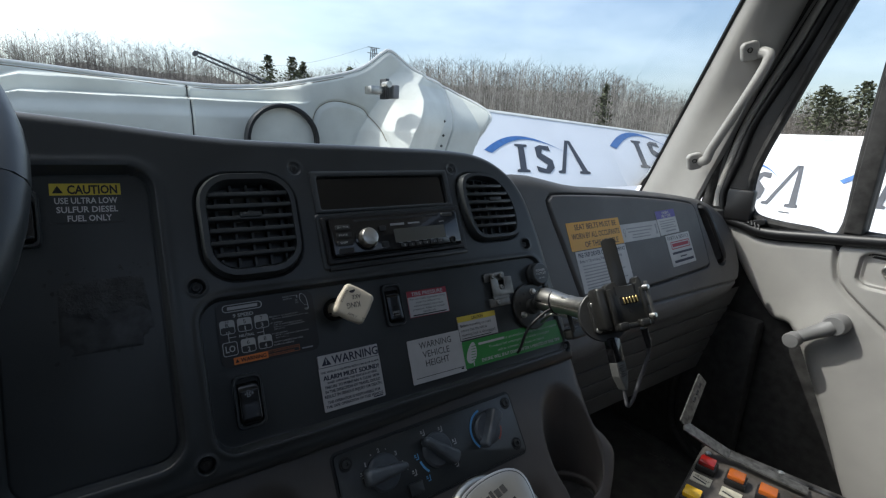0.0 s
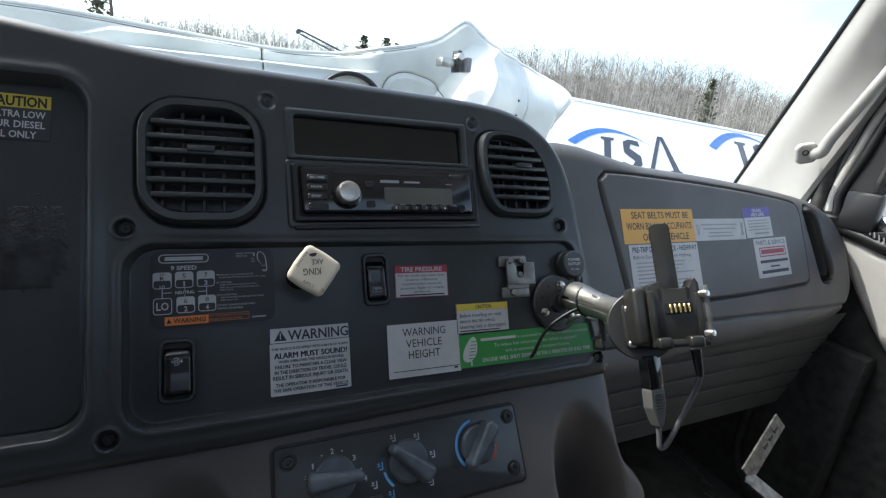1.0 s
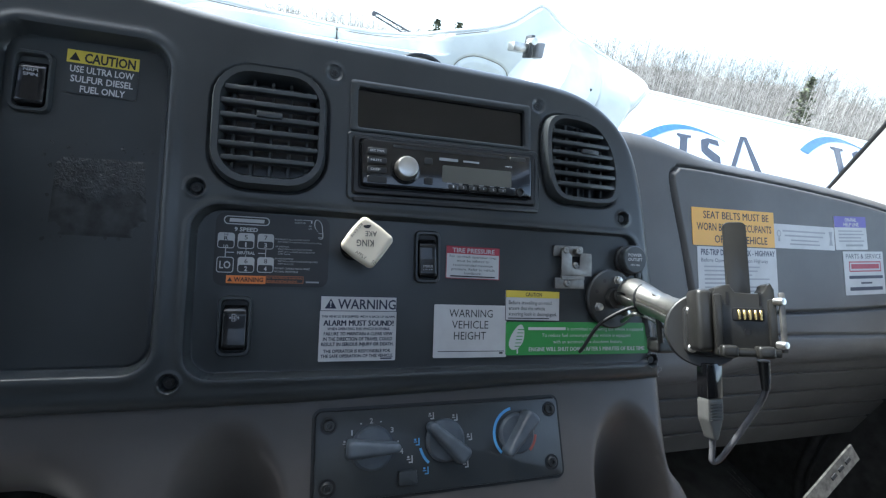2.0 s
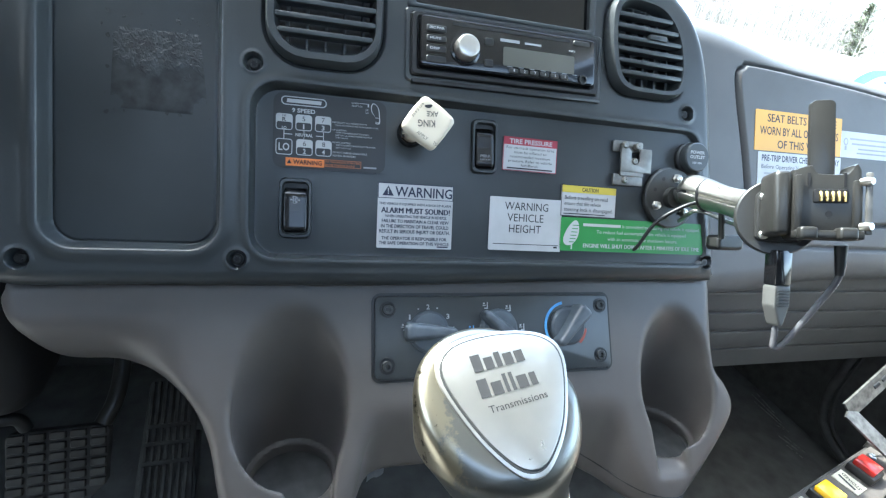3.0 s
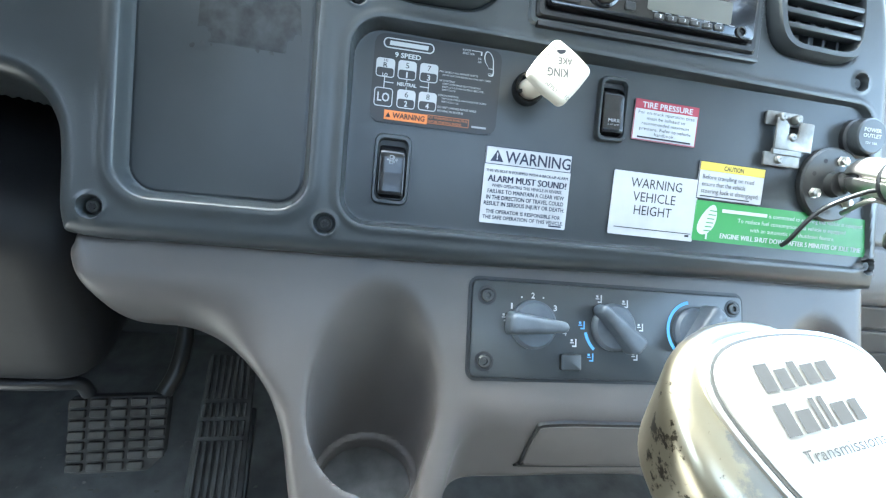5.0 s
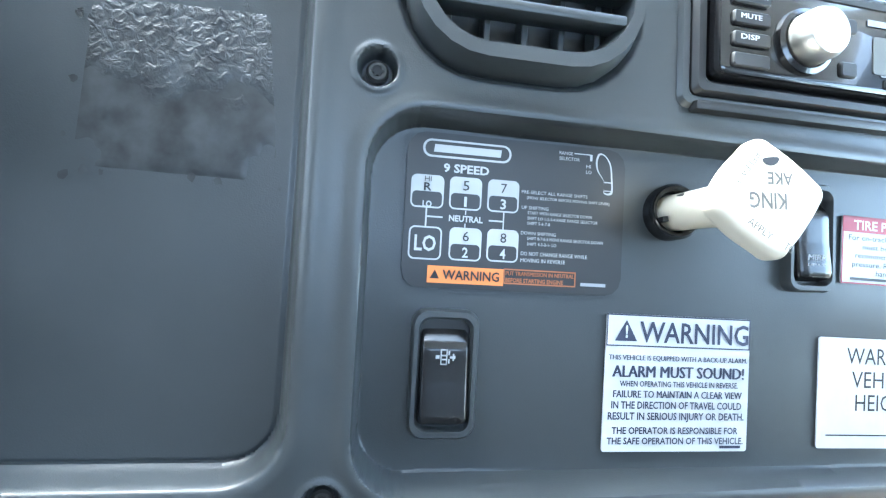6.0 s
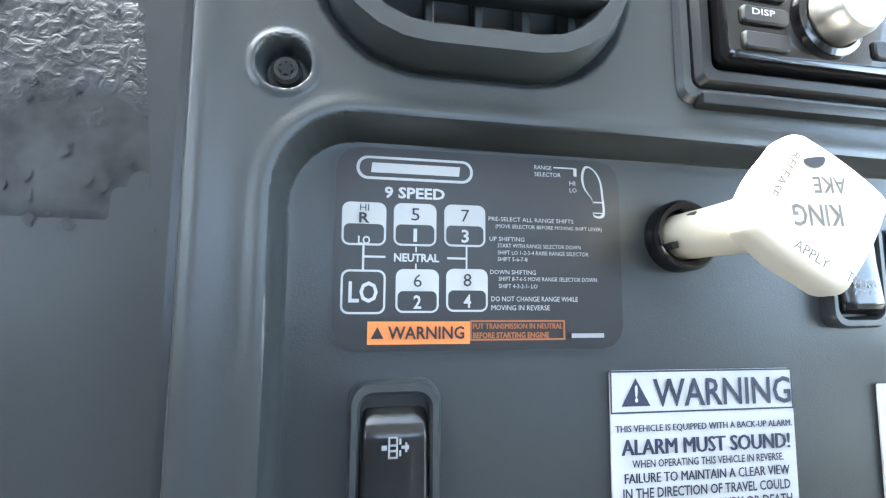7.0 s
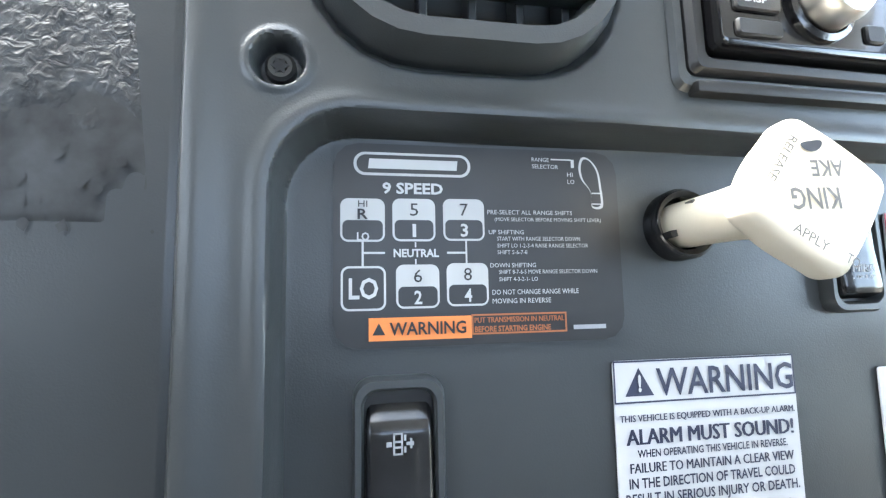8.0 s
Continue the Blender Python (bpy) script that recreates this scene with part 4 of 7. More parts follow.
sticker("height_sticker", "white sticker with a blank line for the vehicle height", 0.1620, -0.0305, 0.0820, 0.0550, RECESS, 0.6, PAPER, [
    ("words", INK, [("WARNING", 0.20, 0.80, 0.160, 0.150, 0, 0.0), ("VEHICLE", 0.24, 0.74, 0.375, 0.150, 0, 0.0), ("HEIGHT", 0.27, 0.71, 0.585, 0.150, 0, 0.0)]),
    ("bars", INK, [(0.06, 0.875, 0.97, 0.888), (0.90, 0.90, 0.95, 0.935)])])
sticker("tyre_pressure_sticker", "white tyre pressure sticker with a red heading", 0.1635, 0.0418, 0.0610, 0.0345, RECESS, 0.8, PAPER, [
    ("bars", RED_INK, [(0.0, 0.0, 1.0, 0.235)] + frame_bars(0.0, 0.0, 1.0, 1.0, 0.012, 1.7)),
    ("words", PAPER, [("TIRE PRESSURE", 0.11, 0.90, 0.125, 0.135)]),
    ("words", INK, [("For on-track operation tires", 0.06, 0.94, 0.315, 0.080, 0, 0.0), ("must be inflated to", 0.20, 0.80, 0.445, 0.080, 0, 0.0), ("recommended maximum", 0.13, 0.87, 0.575, 0.080, 0, 0.0), ("pressure. Refer to vehicle", 0.10, 0.91, 0.705, 0.080, 0, 0.0), ("handbook.", 0.34, 0.66, 0.825, 0.080, 0, 0.0)]),
    ("bars", INK, [(0.08, 0.905, 0.92, 0.945)])])
sticker("steering_lock_sticker", "white caution sticker with a yellow heading", 0.2350, -0.0030, 0.0670, 0.0335, RECESS, 0.8, PAPER, [
    ("bars", INK, frame_bars(0.0, 0.0, 1.0, 1.0, 0.010, 2.0)),
    ("bars", YELLOW, [(0.01, 0.02, 0.99, 0.245)]),
    ("words", INK, [("CAUTION", 0.36, 0.66, 0.135, 0.120), ("Before travelling on road", 0.06, 0.84, 0.405, 0.120, 0, 0.0), ("ensure that the vehicle", 0.06, 0.72, 0.590, 0.120, 0, 0.0), ("steering lock is disengaged.", 0.06, 0.94, 0.775, 0.120, 0, 0.0)]),
    ("bars", INK, [(0.05, 0.905, 0.80, 0.935)])])
leaf = [(0.075 + 0.022 * math.cos(a) + 0.044 * math.sin(a) * (1 - 0.25 * math.cos(a)), 0.46 - 0.38 * math.cos(a)) for a in [2 * math.pi * i / 22 for i in range(22)]]
sticker("idle_shutdown_sticker", "green engine idle shutdown sticker with a white leaf", 0.2955, -0.0395, 0.1870, 0.0360, RECESS, 0.5, GREEN, [
    ("shape", WHITE_INK, [leaf]),
    ("bars", GREEN, [(0.078 - 0.004 * k, 0.22 + 0.10 * k, 0.118 - 0.0045 * k, 0.245 + 0.10 * k) for k in range(6)]),
    ("bars", WHITE_INK, [(0.145, 0.16, 0.395, 0.245), (0.071, 0.80, 0.080, 0.95)]),
    ("words", WHITE_INK, [("is committed to ensuring this vehicle is equipped", 0.405, 0.955, 0.20, 0.105, 0, 0.0), ("To reduce fuel consumption this vehicle is equipped", 0.235, 0.86, 0.40, 0.105, 0, 0.0), ("with an automatic idle shutdown feature.", 0.31, 0.80, 0.60, 0.105, 0, 0.0), ("ENGINE WILL SHUT DOWN AFTER 5 MINUTES OF IDLE TIME", 0.15, 0.965, 0.825, 0.125, 0, 0.03)])])
sticker("fuel_sticker", "black fuel sticker with a yellow caution heading", -0.1850, 0.1925, 0.0540, 0.0380, LEFT_FLOOR, 1.0, PLASTIC, [
    ("bars", YELLOW, [(0.0, 0.0, 1.0, 0.30)]),
    ("shape", INK, [triangle(0.11, 0.15, 0.075, 1.42)]),
    ("words", INK, [("CAUTION", 0.24, 0.95, 0.155, 0.215, 0, 0.03)]),
    ("words", WHITE_INK, [("USE ULTRA LOW", 0.06, 0.94, 0.440, 0.150), ("SULFUR DIESEL", 0.08, 0.94, 0.665, 0.150), ("FUEL ONLY", 0.22, 0.84, 0.890, 0.150)])])

# gear pattern plaque
PX0, PX1, PZ0, PZ1 = -0.0895, 0.0125, 0.0125, 0.0805
PW, PH = PX1 - PX0, PZ1 - PZ0


def pu(x):
    return (x - PX0) / PW


def pv(z):
    return (PZ1 - z) / PH


def outline_fraction(pts):
    return [(pu(x), pv(z)) for x, z in pts]


whites, darks, words_w, words_d, tiny = [], [], [], [], []
for cx, cz, upper, lower in ((-0.0800, 0.0543, "", ""), (-0.0630, 0.0545, "5", "1"), (-0.0458, 0.0547, "7", "3"), (-0.0798, 0.0318, "LO", None), (-0.0620, 0.0322, "6", "2"), (-0.0450, 0.0326, "8", "4")):
    whites.append(outline_fraction(rounded(cx, cz, 0.0145, 0.0145, 0.0026)))
    if lower is None:
        darks.append(outline_fraction(rounded(cx, cz, 0.0131, 0.0131, 0.0020)))
        words_w.append((upper, pu(cx - 0.0047), pu(cx + 0.0047), pv(cz), 0.0066 / PH, 0, 0.02))
    else:
        q = rounded(cx, cz - 0.0033, 0.0131, 0.0065, 0.0018)
        darks.append(outline_fraction(q))
        if upper:
            words_d.append((upper, pu(cx - 0.0014), pu(cx + 0.0014), pv(cz + 0.0035), 0.0043 / PH, 0, 0.0))
            words_w.append((lower, pu(cx - (0.0006 if lower == "1" else 0.0013)), pu(cx + (0.0006 if lower == "1" else 0.0013)), pv(cz - 0.0036), 0.0043 / PH, 0, 0.02))
words_d += [("HI", pu(-0.0815), pu(-0.0785), pv(0.0597), 0.0022 / PH, 0, 0.0), ("R", pu(-0.0817), pu(-0.0783), pv(0.0563), 0.0034 / PH, 0, 0.02)]
words_w += [("LO", pu(-0.0819), pu(-0.0779), pv(0.0488), 0.0026 / PH, 0, 0.03), ("9 SPEED", pu(-0.0735), pu(-0.0530), pv(0.0652), 0.0036 / PH, 0, 0.03), ("NEUTRAL", pu(-0.0700), pu(-0.0548), pv(0.0433), 0.0026 / PH, 0, 0.03)]
lines = [(pu(-0.0804), pv(0.0470), pu(-0.0797), pv(0.0390)), (pu(-0.0800), pv(0.0437), pu(-0.0728), pv(0.0430)), (pu(-0.0629), pv(0.0470), pu(-0.0624), pv(0.0452)), (pu(-0.0629), pv(0.0413), pu(-0.0624), pv(0.0395)), (pu(-0.0456), pv(0.0475), pu(-0.0450), pv(0.0395)), (pu(-0.0520), pv(0.0437), pu(-0.0452), pv(0.0430))]
small = [("PRE-SELECT ALL RANGE SHIFTS", -0.0375, -0.0060, 0.0575, 0.0015), ("(MOVE SELECTOR BEFORE MOVING SHIFT LEVER)", -0.0350, 0.0050, 0.0550, 0.0013), ("UP SHIFTING", -0.0372, -0.0245, 0.0505, 0.0015), ("START WITH RANGE SELECTOR DOWN", -0.0343, -0.0035, 0.0482, 0.0014), ("SHIFT LO 1-2-3-4 RAISE RANGE SELECTOR", -0.0343, -0.0005, 0.0458, 0.0014), ("SHIFT 5-6-7-8", -0.0343, -0.0235, 0.0435, 0.0014),
         ("DOWN SHIFTING", -0.0370, -0.0205, 0.0390, 0.0015), ("SHIFT 8-7-6-5 MOVE RANGE SELECTOR DOWN", -0.0340, 0.0025, 0.0367, 0.0014), ("SHIFT 4-3-2-1- LO", -0.0340, -0.0200, 0.0342, 0.0014), ("DO NOT CHANGE RANGE WHILE", -0.0366, -0.0050, 0.0298, 0.0017), ("MOVING IN REVERSE", -0.0366, -0.0155, 0.0268, 0.0017), ("RANGE", -0.0205, -0.0140, 0.0768, 0.0015), ("SELECTOR", -0.0205, -0.0105, 0.0743, 0.0015), ("HI", -0.0072, -0.0050, 0.0716, 0.0016), ("LO", -0.0072, -0.0045, 0.0690, 0.0016)]
words_w += [(w_, pu(a), pu(c), pv(z_), h_ / PH, 0, 0.0) for w_, a, c, z_, h_ in small]
oval = outline_fraction(rounded(-0.0630, 0.0735, 0.0400, 0.0080, 0.0038))
oval_in = outline_fraction(rounded(-0.0630, 0.0735, 0.0380, 0.0062, 0.0030))
oval_mark = outline_fraction([(-0.0782, 0.0718), (-0.0480, 0.0718), (-0.0476, 0.0752), (-0.0778, 0.0752)])
grip = [(-0.0015, 0.0700), (-0.0024, 0.0745), (-0.0010, 0.0782), (0.0022, 0.0776), (0.0052, 0.0735), (0.0062, 0.0670), (0.0064, 0.0600), (0.0022, 0.0598), (0.0018, 0.0655)]
grip_line = soft_outline(grip, 5)
cxg, czg = 0.0018, 0.0690
sticker("gear_pattern_plaque", "black gear pattern plaque with white shift diagram", (PX0 + PX1) / 2, (PZ0 + PZ1) / 2, PW, PH, RECESS, 0, PLAQUE, [
    ("shape", WHITE_INK, whites + [oval, outline_fraction(grip_line)]),
    ("shape", PLAQUE, darks + [oval_in, outline_fraction(shrunk(grip_line, cxg, czg, 0.80, 0.92))]),
    ("shape", WHITE_INK, [oval_mark]),
    ("bars", WHITE_INK, lines + [(pu(0.0020), pv(0.0652), pu(0.0063), pv(0.0647)), (pu(0.0020), pv(0.0612), pu(0.0064), pv(0.0608)), (pu(-0.0132), pv(0.0773), pu(-0.0055), pv(0.0768)), (pu(-0.0055), pv(0.0772), pu(-0.0043), pv(0.0742))]),
    ("words", WHITE_INK, words_w),
    ("words", INK, words_d),
    ("bars", ORANGE, [(pu(-0.0782), pv(0.0222), pu(-0.0442), pv(0.0148))]),
    ("bars", DULL_ORANGE, frame_bars(pu(-0.0442), pv(0.0226), pu(-0.0102), pv(0.0158), 0.006, 1.5)),
    ("words", DULL_ORANGE, [("PUT TRANSMISSION IN NEUTRAL", pu(-0.0432), pu(-0.0112), pv(0.0206), 0.0018 / PH, 0, 0.03), ("BEFORE STARTING ENGINE", pu(-0.0432), pu(-0.0162), pv(0.0176), 0.0018 / PH, 0, 0.03)]),
    ("shape", INK, [triangle(pu(-0.0750), pv(0.0186), 0.020, 1.55)]),
    ("words", INK, [("WARNING", pu(-0.0716), pu(-0.0462), pv(0.0186), 0.0040 / PH, 0, 0.02)]),
    ("bars", FADED_INK, [(pu(-0.0080), pv(0.0180), pu(0.0042), pv(0.0165))])], corner=0.008, category="plaque")

# old adhesive left on the left recess
GLUE = material("old adhesive film", (0.032, 0.0345, 0.036), 0.36, mottled=0.32, mottle_scale=80, vary=0.12)
n, l = GLUE.node_tree.nodes, GLUE.node_tree.links
wrinkle = n.new("ShaderNodeTexNoise")
wrinkle.inputs["Scale"].default_value, wrinkle.inputs["Detail"].default_value, wrinkle.inputs["Distortion"].default_value = 270, 6, 1.0
tc = n.new("ShaderNodeTexCoord")
l.new(tc.outputs["Object"], wrinkle.inputs["Vector"])
bp = n.new("ShaderNodeBump")
bp.inputs["Strength"].default_value, bp.inputs["Distance"].default_value = 0.9, 0.0013
# the film is wrinkled above, with smooth islands, and lies flat below
isle, height_, part_z, edge_, flatten = n.new("ShaderNodeTexNoise"), n.new("ShaderNodeMath"), n.new("ShaderNodeSeparateXYZ"), n.new("ShaderNodeMapRange"), n.new("ShaderNodeMath")
isle.inputs["Scale"].default_value, isle.inputs["Detail"].default_value = 65, 4
height_.operation, flatten.operation = "MULTIPLY_ADD", "MULTIPLY"
height_.inputs[1].default_value = 18.0
edge_.inputs["From Min"].default_value, edge_.inputs["From Max"].default_value = 1.98, 2.20
l.new(tc.outputs["Object"], part_z.inputs[0])
l.new(tc.outputs["Object"], isle.inputs["Vector"])
l.new(part_z.outputs["Z"], height_.inputs[0])
l.new(isle.outputs["Fac"], height_.inputs[2])
l.new(height_.outputs[0], edge_.inputs["Value"])
l.new(wrinkle.outputs["Fac"], flatten.inputs[0])
l.new(edge_.outputs[0], flatten.inputs[1])
l.new(flatten.outputs[0], bp.inputs["Height"])
l.new(bp.outputs["Normal"], n["Principled BSDF"].inputs["Normal"])
rng = random.Random(4)
patch = []
for x, z in rounded(-0.1790, 0.0885, 0.073, 0.072, 0.007, 14):
    patch.append((x + rng.uniform(-0.0045, 0.003), z + rng.uniform(-0.005, 0.007)))
glue = thing("adhesive_residue", "wrinkled patch of old dark adhesive on the dash panel", "adhesive residue", PANEL @ pose(0, LEFT_FLOOR, 0))
part("film", sheet("film", np.arange(-0.226, -0.134, 0.0008), np.arange(0.046, 0.134, 0.0008), lambda X, Z: 0.0002 - 0.0005 * step_up(-far_from(patch, X, Z), 0.006), lambda X, Z: far_from(patch, X, Z) < 0), GLUE, glue)
b = bmesh.new()
for k in range(60):
    x, z = rng.uniform(-0.222, -0.140), rng.uniform(0.048, 0.132)
    r = rng.uniform(0.0006, 0.0020)
    merge(b, flat([(x + r * rng.uniform(0.6, 1.3) * math.cos(a), z + r * rng.uniform(0.6, 1.5) * math.sin(a)) for a in [2 * math.pi * i / 9 for i in range(9)]], -0.0008))
tagged(part("flake_scatter", b, GLUE, glue), kind="stuff")

# ---- parking brake knob ----
knob = thing("parking_brake_knob", "ivory diamond-shaped pull knob with worn lettering", "brake knob", PANEL @ pose(0.0435, -0.0275, 0.0545, -4, -9, -2))
part("collar", turned([(0.0132, 0.0545), (0.0132, 0.0470), (0.0118, 0.0450), (0.0098, 0.0465), (0.0092, 0.0540)], 32, pose(-0.0090, -0.0035, 0.0035)), GLOSS_BLACK, knob)


def knob_body(x, y, z):
    u, w_ = (x + z) / math.sqrt(2), (x - z) / math.sqrt(2)
    side_ = 0.0181
    q = np.maximum(np.abs(u), np.abs(w_)) 
    a = np.maximum(np.abs(u) - (side_ - 0.0055), 0)
    c = np.maximum(np.abs(w_) - (side_ - 0.0055), 0)
    plate = np.where((a > 0) | (c > 0), np.hypot(a, c) - 0.0055, q - side_)
    plate = smax(plate, np.abs(y - 0.0045) - 0.0052, 0.004)
    r = 0.0086 + 0.0062 * np.exp(-np.clip(y - 0.008, 0, 1) / 0.006)
    stem = smax(np.hypot(x + 0.0090 * np.clip(y / 0.05, 0, 1), z - 0.0035 * np.clip(y / 0.05, 0, 1)) - r, np.maximum(y - 0.049, 0.004 - y), 0.002)
    return smin(plate, stem, 0.007)


part("grip", body("grip", knob_body, (-0.031, -0.004, -0.031), (0.031, 0.053, 0.031), 0.0010), WHITE_PLASTIC, knob)
part("lettering", lettering([("KING", -0.0100, 0.0052, -0.0012, 0.0060, 172, 0.015), ("AKE", -0.0012, 0.0092, 0.0066, 0.0046, 172, 0.015), ("APPLY", -0.0130, -0.0020, -0.0112, 0.0030, -42, 0.0), ("TO", 0.0008, 0.0048, -0.0195, 0.0030, -42, 0.0), ("RELEASE", -0.0165, -0.0010, 0.0115, 0.0026, 224, 0.0)], -0.0013), KNOB_INK, knob)
part("root_notch", box(-0.0190, -0.0165, 0.0385, 0.0425, -0.0012, 0.0012), SHADE_BLACK, knob)
part("root_notch", box(-0.0118, -0.0108, 0.0330, 0.0370, 0.0080, 0.0100), KNOB_INK, knob)
part("thumb_mark", flat([(0.0015 + 0.0036 * math.cos(a), 0.0135 + 0.0016 * math.sin(a) + 0.0008 * math.cos(a) ** 2) for a in [2 * math.pi * i / 14 for i in range(14)]], -0.0013), INK, knob)

# ---- heater controls on the console ----
FACE_TURN = (-11.03, 0, 1.7)


def on_face(x, z, out=0.0, turn=0.0):
    """A pose on the console's sloping face, out metres in front of it."""
    return PANEL @ pose(x, float(face_y(x, z)), z, *FACE_TURN) @ pose(0, -out, 0, 0, turn, 0)


DIAL = material("faded blue-grey dial plastic", (0.085, 0.100, 0.118), 0.42, grain=0.1, grain_scale=900, mottled=0.18, mottle_scale=40)
SKY_INK = material("light blue print", (0.14, 0.42, 0.78), 0.5)
HOT_INK = material("faded red print", (0.55, 0.13, 0.09), 0.5)
HC, HZ = 0.1375, -0.1455
heater = thing("heater_control", "charcoal heater control plate with three dial knobs", "heater control", on_face(HC, HZ))
part("plate", prism(rounded(0, 0, 0.262, 0.0800, 0.006), -0.0030, 0.003, 0.0012), PLASTIC, heater)
part("joint", ring(rounded(0, 0, 0.268, 0.0860, 0.009), rounded(0, 0, 0.2625, 0.0805, 0.0062), -0.0006, 0.002), BLACK, heater)
for x, z in ((0.019, -0.119), (0.0185, -0.172), (0.258, -0.118), (0.2555, -0.171)):
    part("screw", turned([(0.0056, -0.0028), (0.0056, -0.0042), (0.0046, -0.0052), (0.0026, -0.0052), (0.0022, -0.0036), (0.0001, -0.0036)], 18, pose(x - HC, 0, (z - HZ) * 1.02)), DARK_METAL, heater)
    part("screw_well", turned([(0.0082, -0.0028), (0.0080, -0.0034), (0.0060, -0.0034), (0.0057, -0.0028)], 20, pose(x - HC, 0, (z - HZ) * 1.02)), BLACK, heater)


def dial(x, z, turn, paddle):
    at_ = pose(x - HC, -0.003, (z - HZ) * 1.02, 0, -turn, 0)
    d = part("dial", turned([(0.0208, 0.0004), (0.0205, -0.0035), (0.0180, -0.0062), (0.0001, -0.0068)], 36), DIAL, heater, "", at_)

    def grip_body(a, y, c):
        t = np.clip((a + 0.020) / 0.040, 0, 1)
        half = 0.0058 + 0.0046 * t
        q = np.abs(c) - half * np.clip(1 + y * 12, 0.4, 1)
        e = np.maximum(np.hypot(np.clip(np.abs(a) - 0.0205, 0, 1), np.clip(q + 0.006, 0, 1)) - 0.006, q)
        return smax(smax(e, np.abs(a) - 0.0280, 0.005), np.abs(y + 0.010) - 0.0095, 0.005)

    part("grip", body("grip", grip_body, (-0.032, -0.023, -0.016), (0.032, 0.002, 0.016), 0.0012), DIAL, d)


dial(0.0600, -0.1410, 178, 1)
dial(0.1345, -0.1400, -42, 1)
dial(0.2150, -0.1395, 48, 1)
part("button", prism(rounded(0.0945 - HC, -0.0255, 0.019, 0.0140, 0.002), -0.0065, -0.002, 0.0015), PLASTIC, heater)


def arc(cx, cz, r, a0, a1, w, n=16):
    pts = [(cx + (r + w / 2) * math.cos(radians(a0 + (a1 - a0) * i / n)), cz + (r + w / 2) * math.sin(radians(a0 + (a1 - a0) * i / n))) for i in range(n + 1)]
    return pts + [(cx + (r - w / 2) * math.cos(radians(a1 + (a0 - a1) * i / n)), cz + (r - w / 2) * math.sin(radians(a1 + (a0 - a1) * i / n))) for i in range(n + 1)]


def hx(x):
    return x - HC


def hz(z):
    return (z - HZ) * 1.02


part("cold_arc", flat(arc(hx(0.215), hz(-0.1395), 0.0255, 100, 225, 0.0030), -0.0034), SKY_INK, heater)
part("hot_arc", flat(arc(hx(0.215), hz(-0.1395), 0.0235, -50, -8, 0.0030), -0.0034), HOT_INK, heater)
part("recirculation_arc", flat(arc(hx(0.1345), hz(-0.140), 0.0265, 192, 228, 0.0026), -0.0034), SKY_INK, heater)
part("numerals", lettering([("1", hx(0.040), hx(0.0416), hz(-0.1265), 0.0048), ("2", hx(0.0580), hx(0.0612), hz(-0.1170), 0.0048), ("3", hx(0.0785), hx(0.0817), hz(-0.1265), 0.0048), ("4", hx(0.0875), hx(0.0910), hz(-0.1465), 0.0048)], -0.0034), WHITE_INK, heater)
part("tick_dots", bars([(hx(x) - 0.0007, hx(x) + 0.0007, hz(z) - 0.0007, hz(z) + 0.0007) for x, z in ((0.0495, -0.1190), (0.0690, -0.1185), (0.0860, -0.1375))], -0.0034), WHITE_INK, heater)


def seat_mark(x, z):
    """A small air-direction mark: a dot, a bent bar and an arrow."""
    return [(x - 0.0036, x - 0.0016, z + 0.0012, z + 0.0030), (x + 0.0006, x + 0.0018, z - 0.0024, z + 0.0034), (x - 0.0022, x + 0.0018, z - 0.0034, z - 0.0022), (x - 0.0042, x - 0.0006, z - 0.0004, z + 0.0004)]


for k, (x, z, mat) in enumerate(((0.1220, -0.1165, WHITE_INK), (0.1475, -0.1195, WHITE_INK), (0.1625, -0.1390, WHITE_INK), (0.1570, -0.1640, WHITE_INK), (0.1060, -0.1395, SKY_INK), (0.1145, -0.1660, SKY_INK), (0.0365, -0.1360, WHITE_INK), (0.0985, -0.1545, WHITE_INK))):
    part("air_mark", bars(seat_mark(hx(x), hz(z)), -0.0034), mat, heater)

tray = thing("ash_tray", "closed grey ash tray lid in the console", "ash tray", Matrix.Translation((0.137, -0.0905, 1.572)) @ Matrix.Diagonal((0.95, 1.0, 1.25, 1.0)))
part("lid", prism(soft_outline([(-0.074, -0.016), (-0.070, 0.012), (-0.060, 0.019), (0, 0.020), (0.060, 0.019), (0.070, 0.012), (0.074, -0.016), (0.068, -0.020), (-0.068, -0.020)], 4), -0.0016, 0.003, 0.0012), CONSOLE, tray)
part("gap", prism(soft_outline([(-0.0765, -0.017), (-0.0725, 0.013), (-0.061, 0.0215), (0, 0.0222), (0.061, 0.0215), (0.0725, 0.013), (0.0765, -0.017), (0.069, -0.0222), (-0.069, -0.0222)], 4), -0.0004, 0.003), BLACK, tray)
CUP_MAT = material("grey cup mat", (0.055, 0.054, 0.052), 0.6, grain=0.2, grain_scale=900, mottled=0.2, mottle_scale=60)
for cx, ch in ((-0.068, -0.087), (0.361, -0.078)):
    m = pose(0, 0, 1.80) @ pose(cx, ch, -0.2885, 90, 0, 0)
    part("cup_mat", turned([(0.0395, 0.002), (0.0395, -0.0012), (0.0345, -0.0020), (0.0335, -0.0008), (0.0001, -0.0008)], 36), CUP_MAT, console, "round grey mat in the cup well", PANEL.inverted() @ m)

BADGE_INK = material("grey badge print", (0.022, 0.022, 0.023), 0.9)

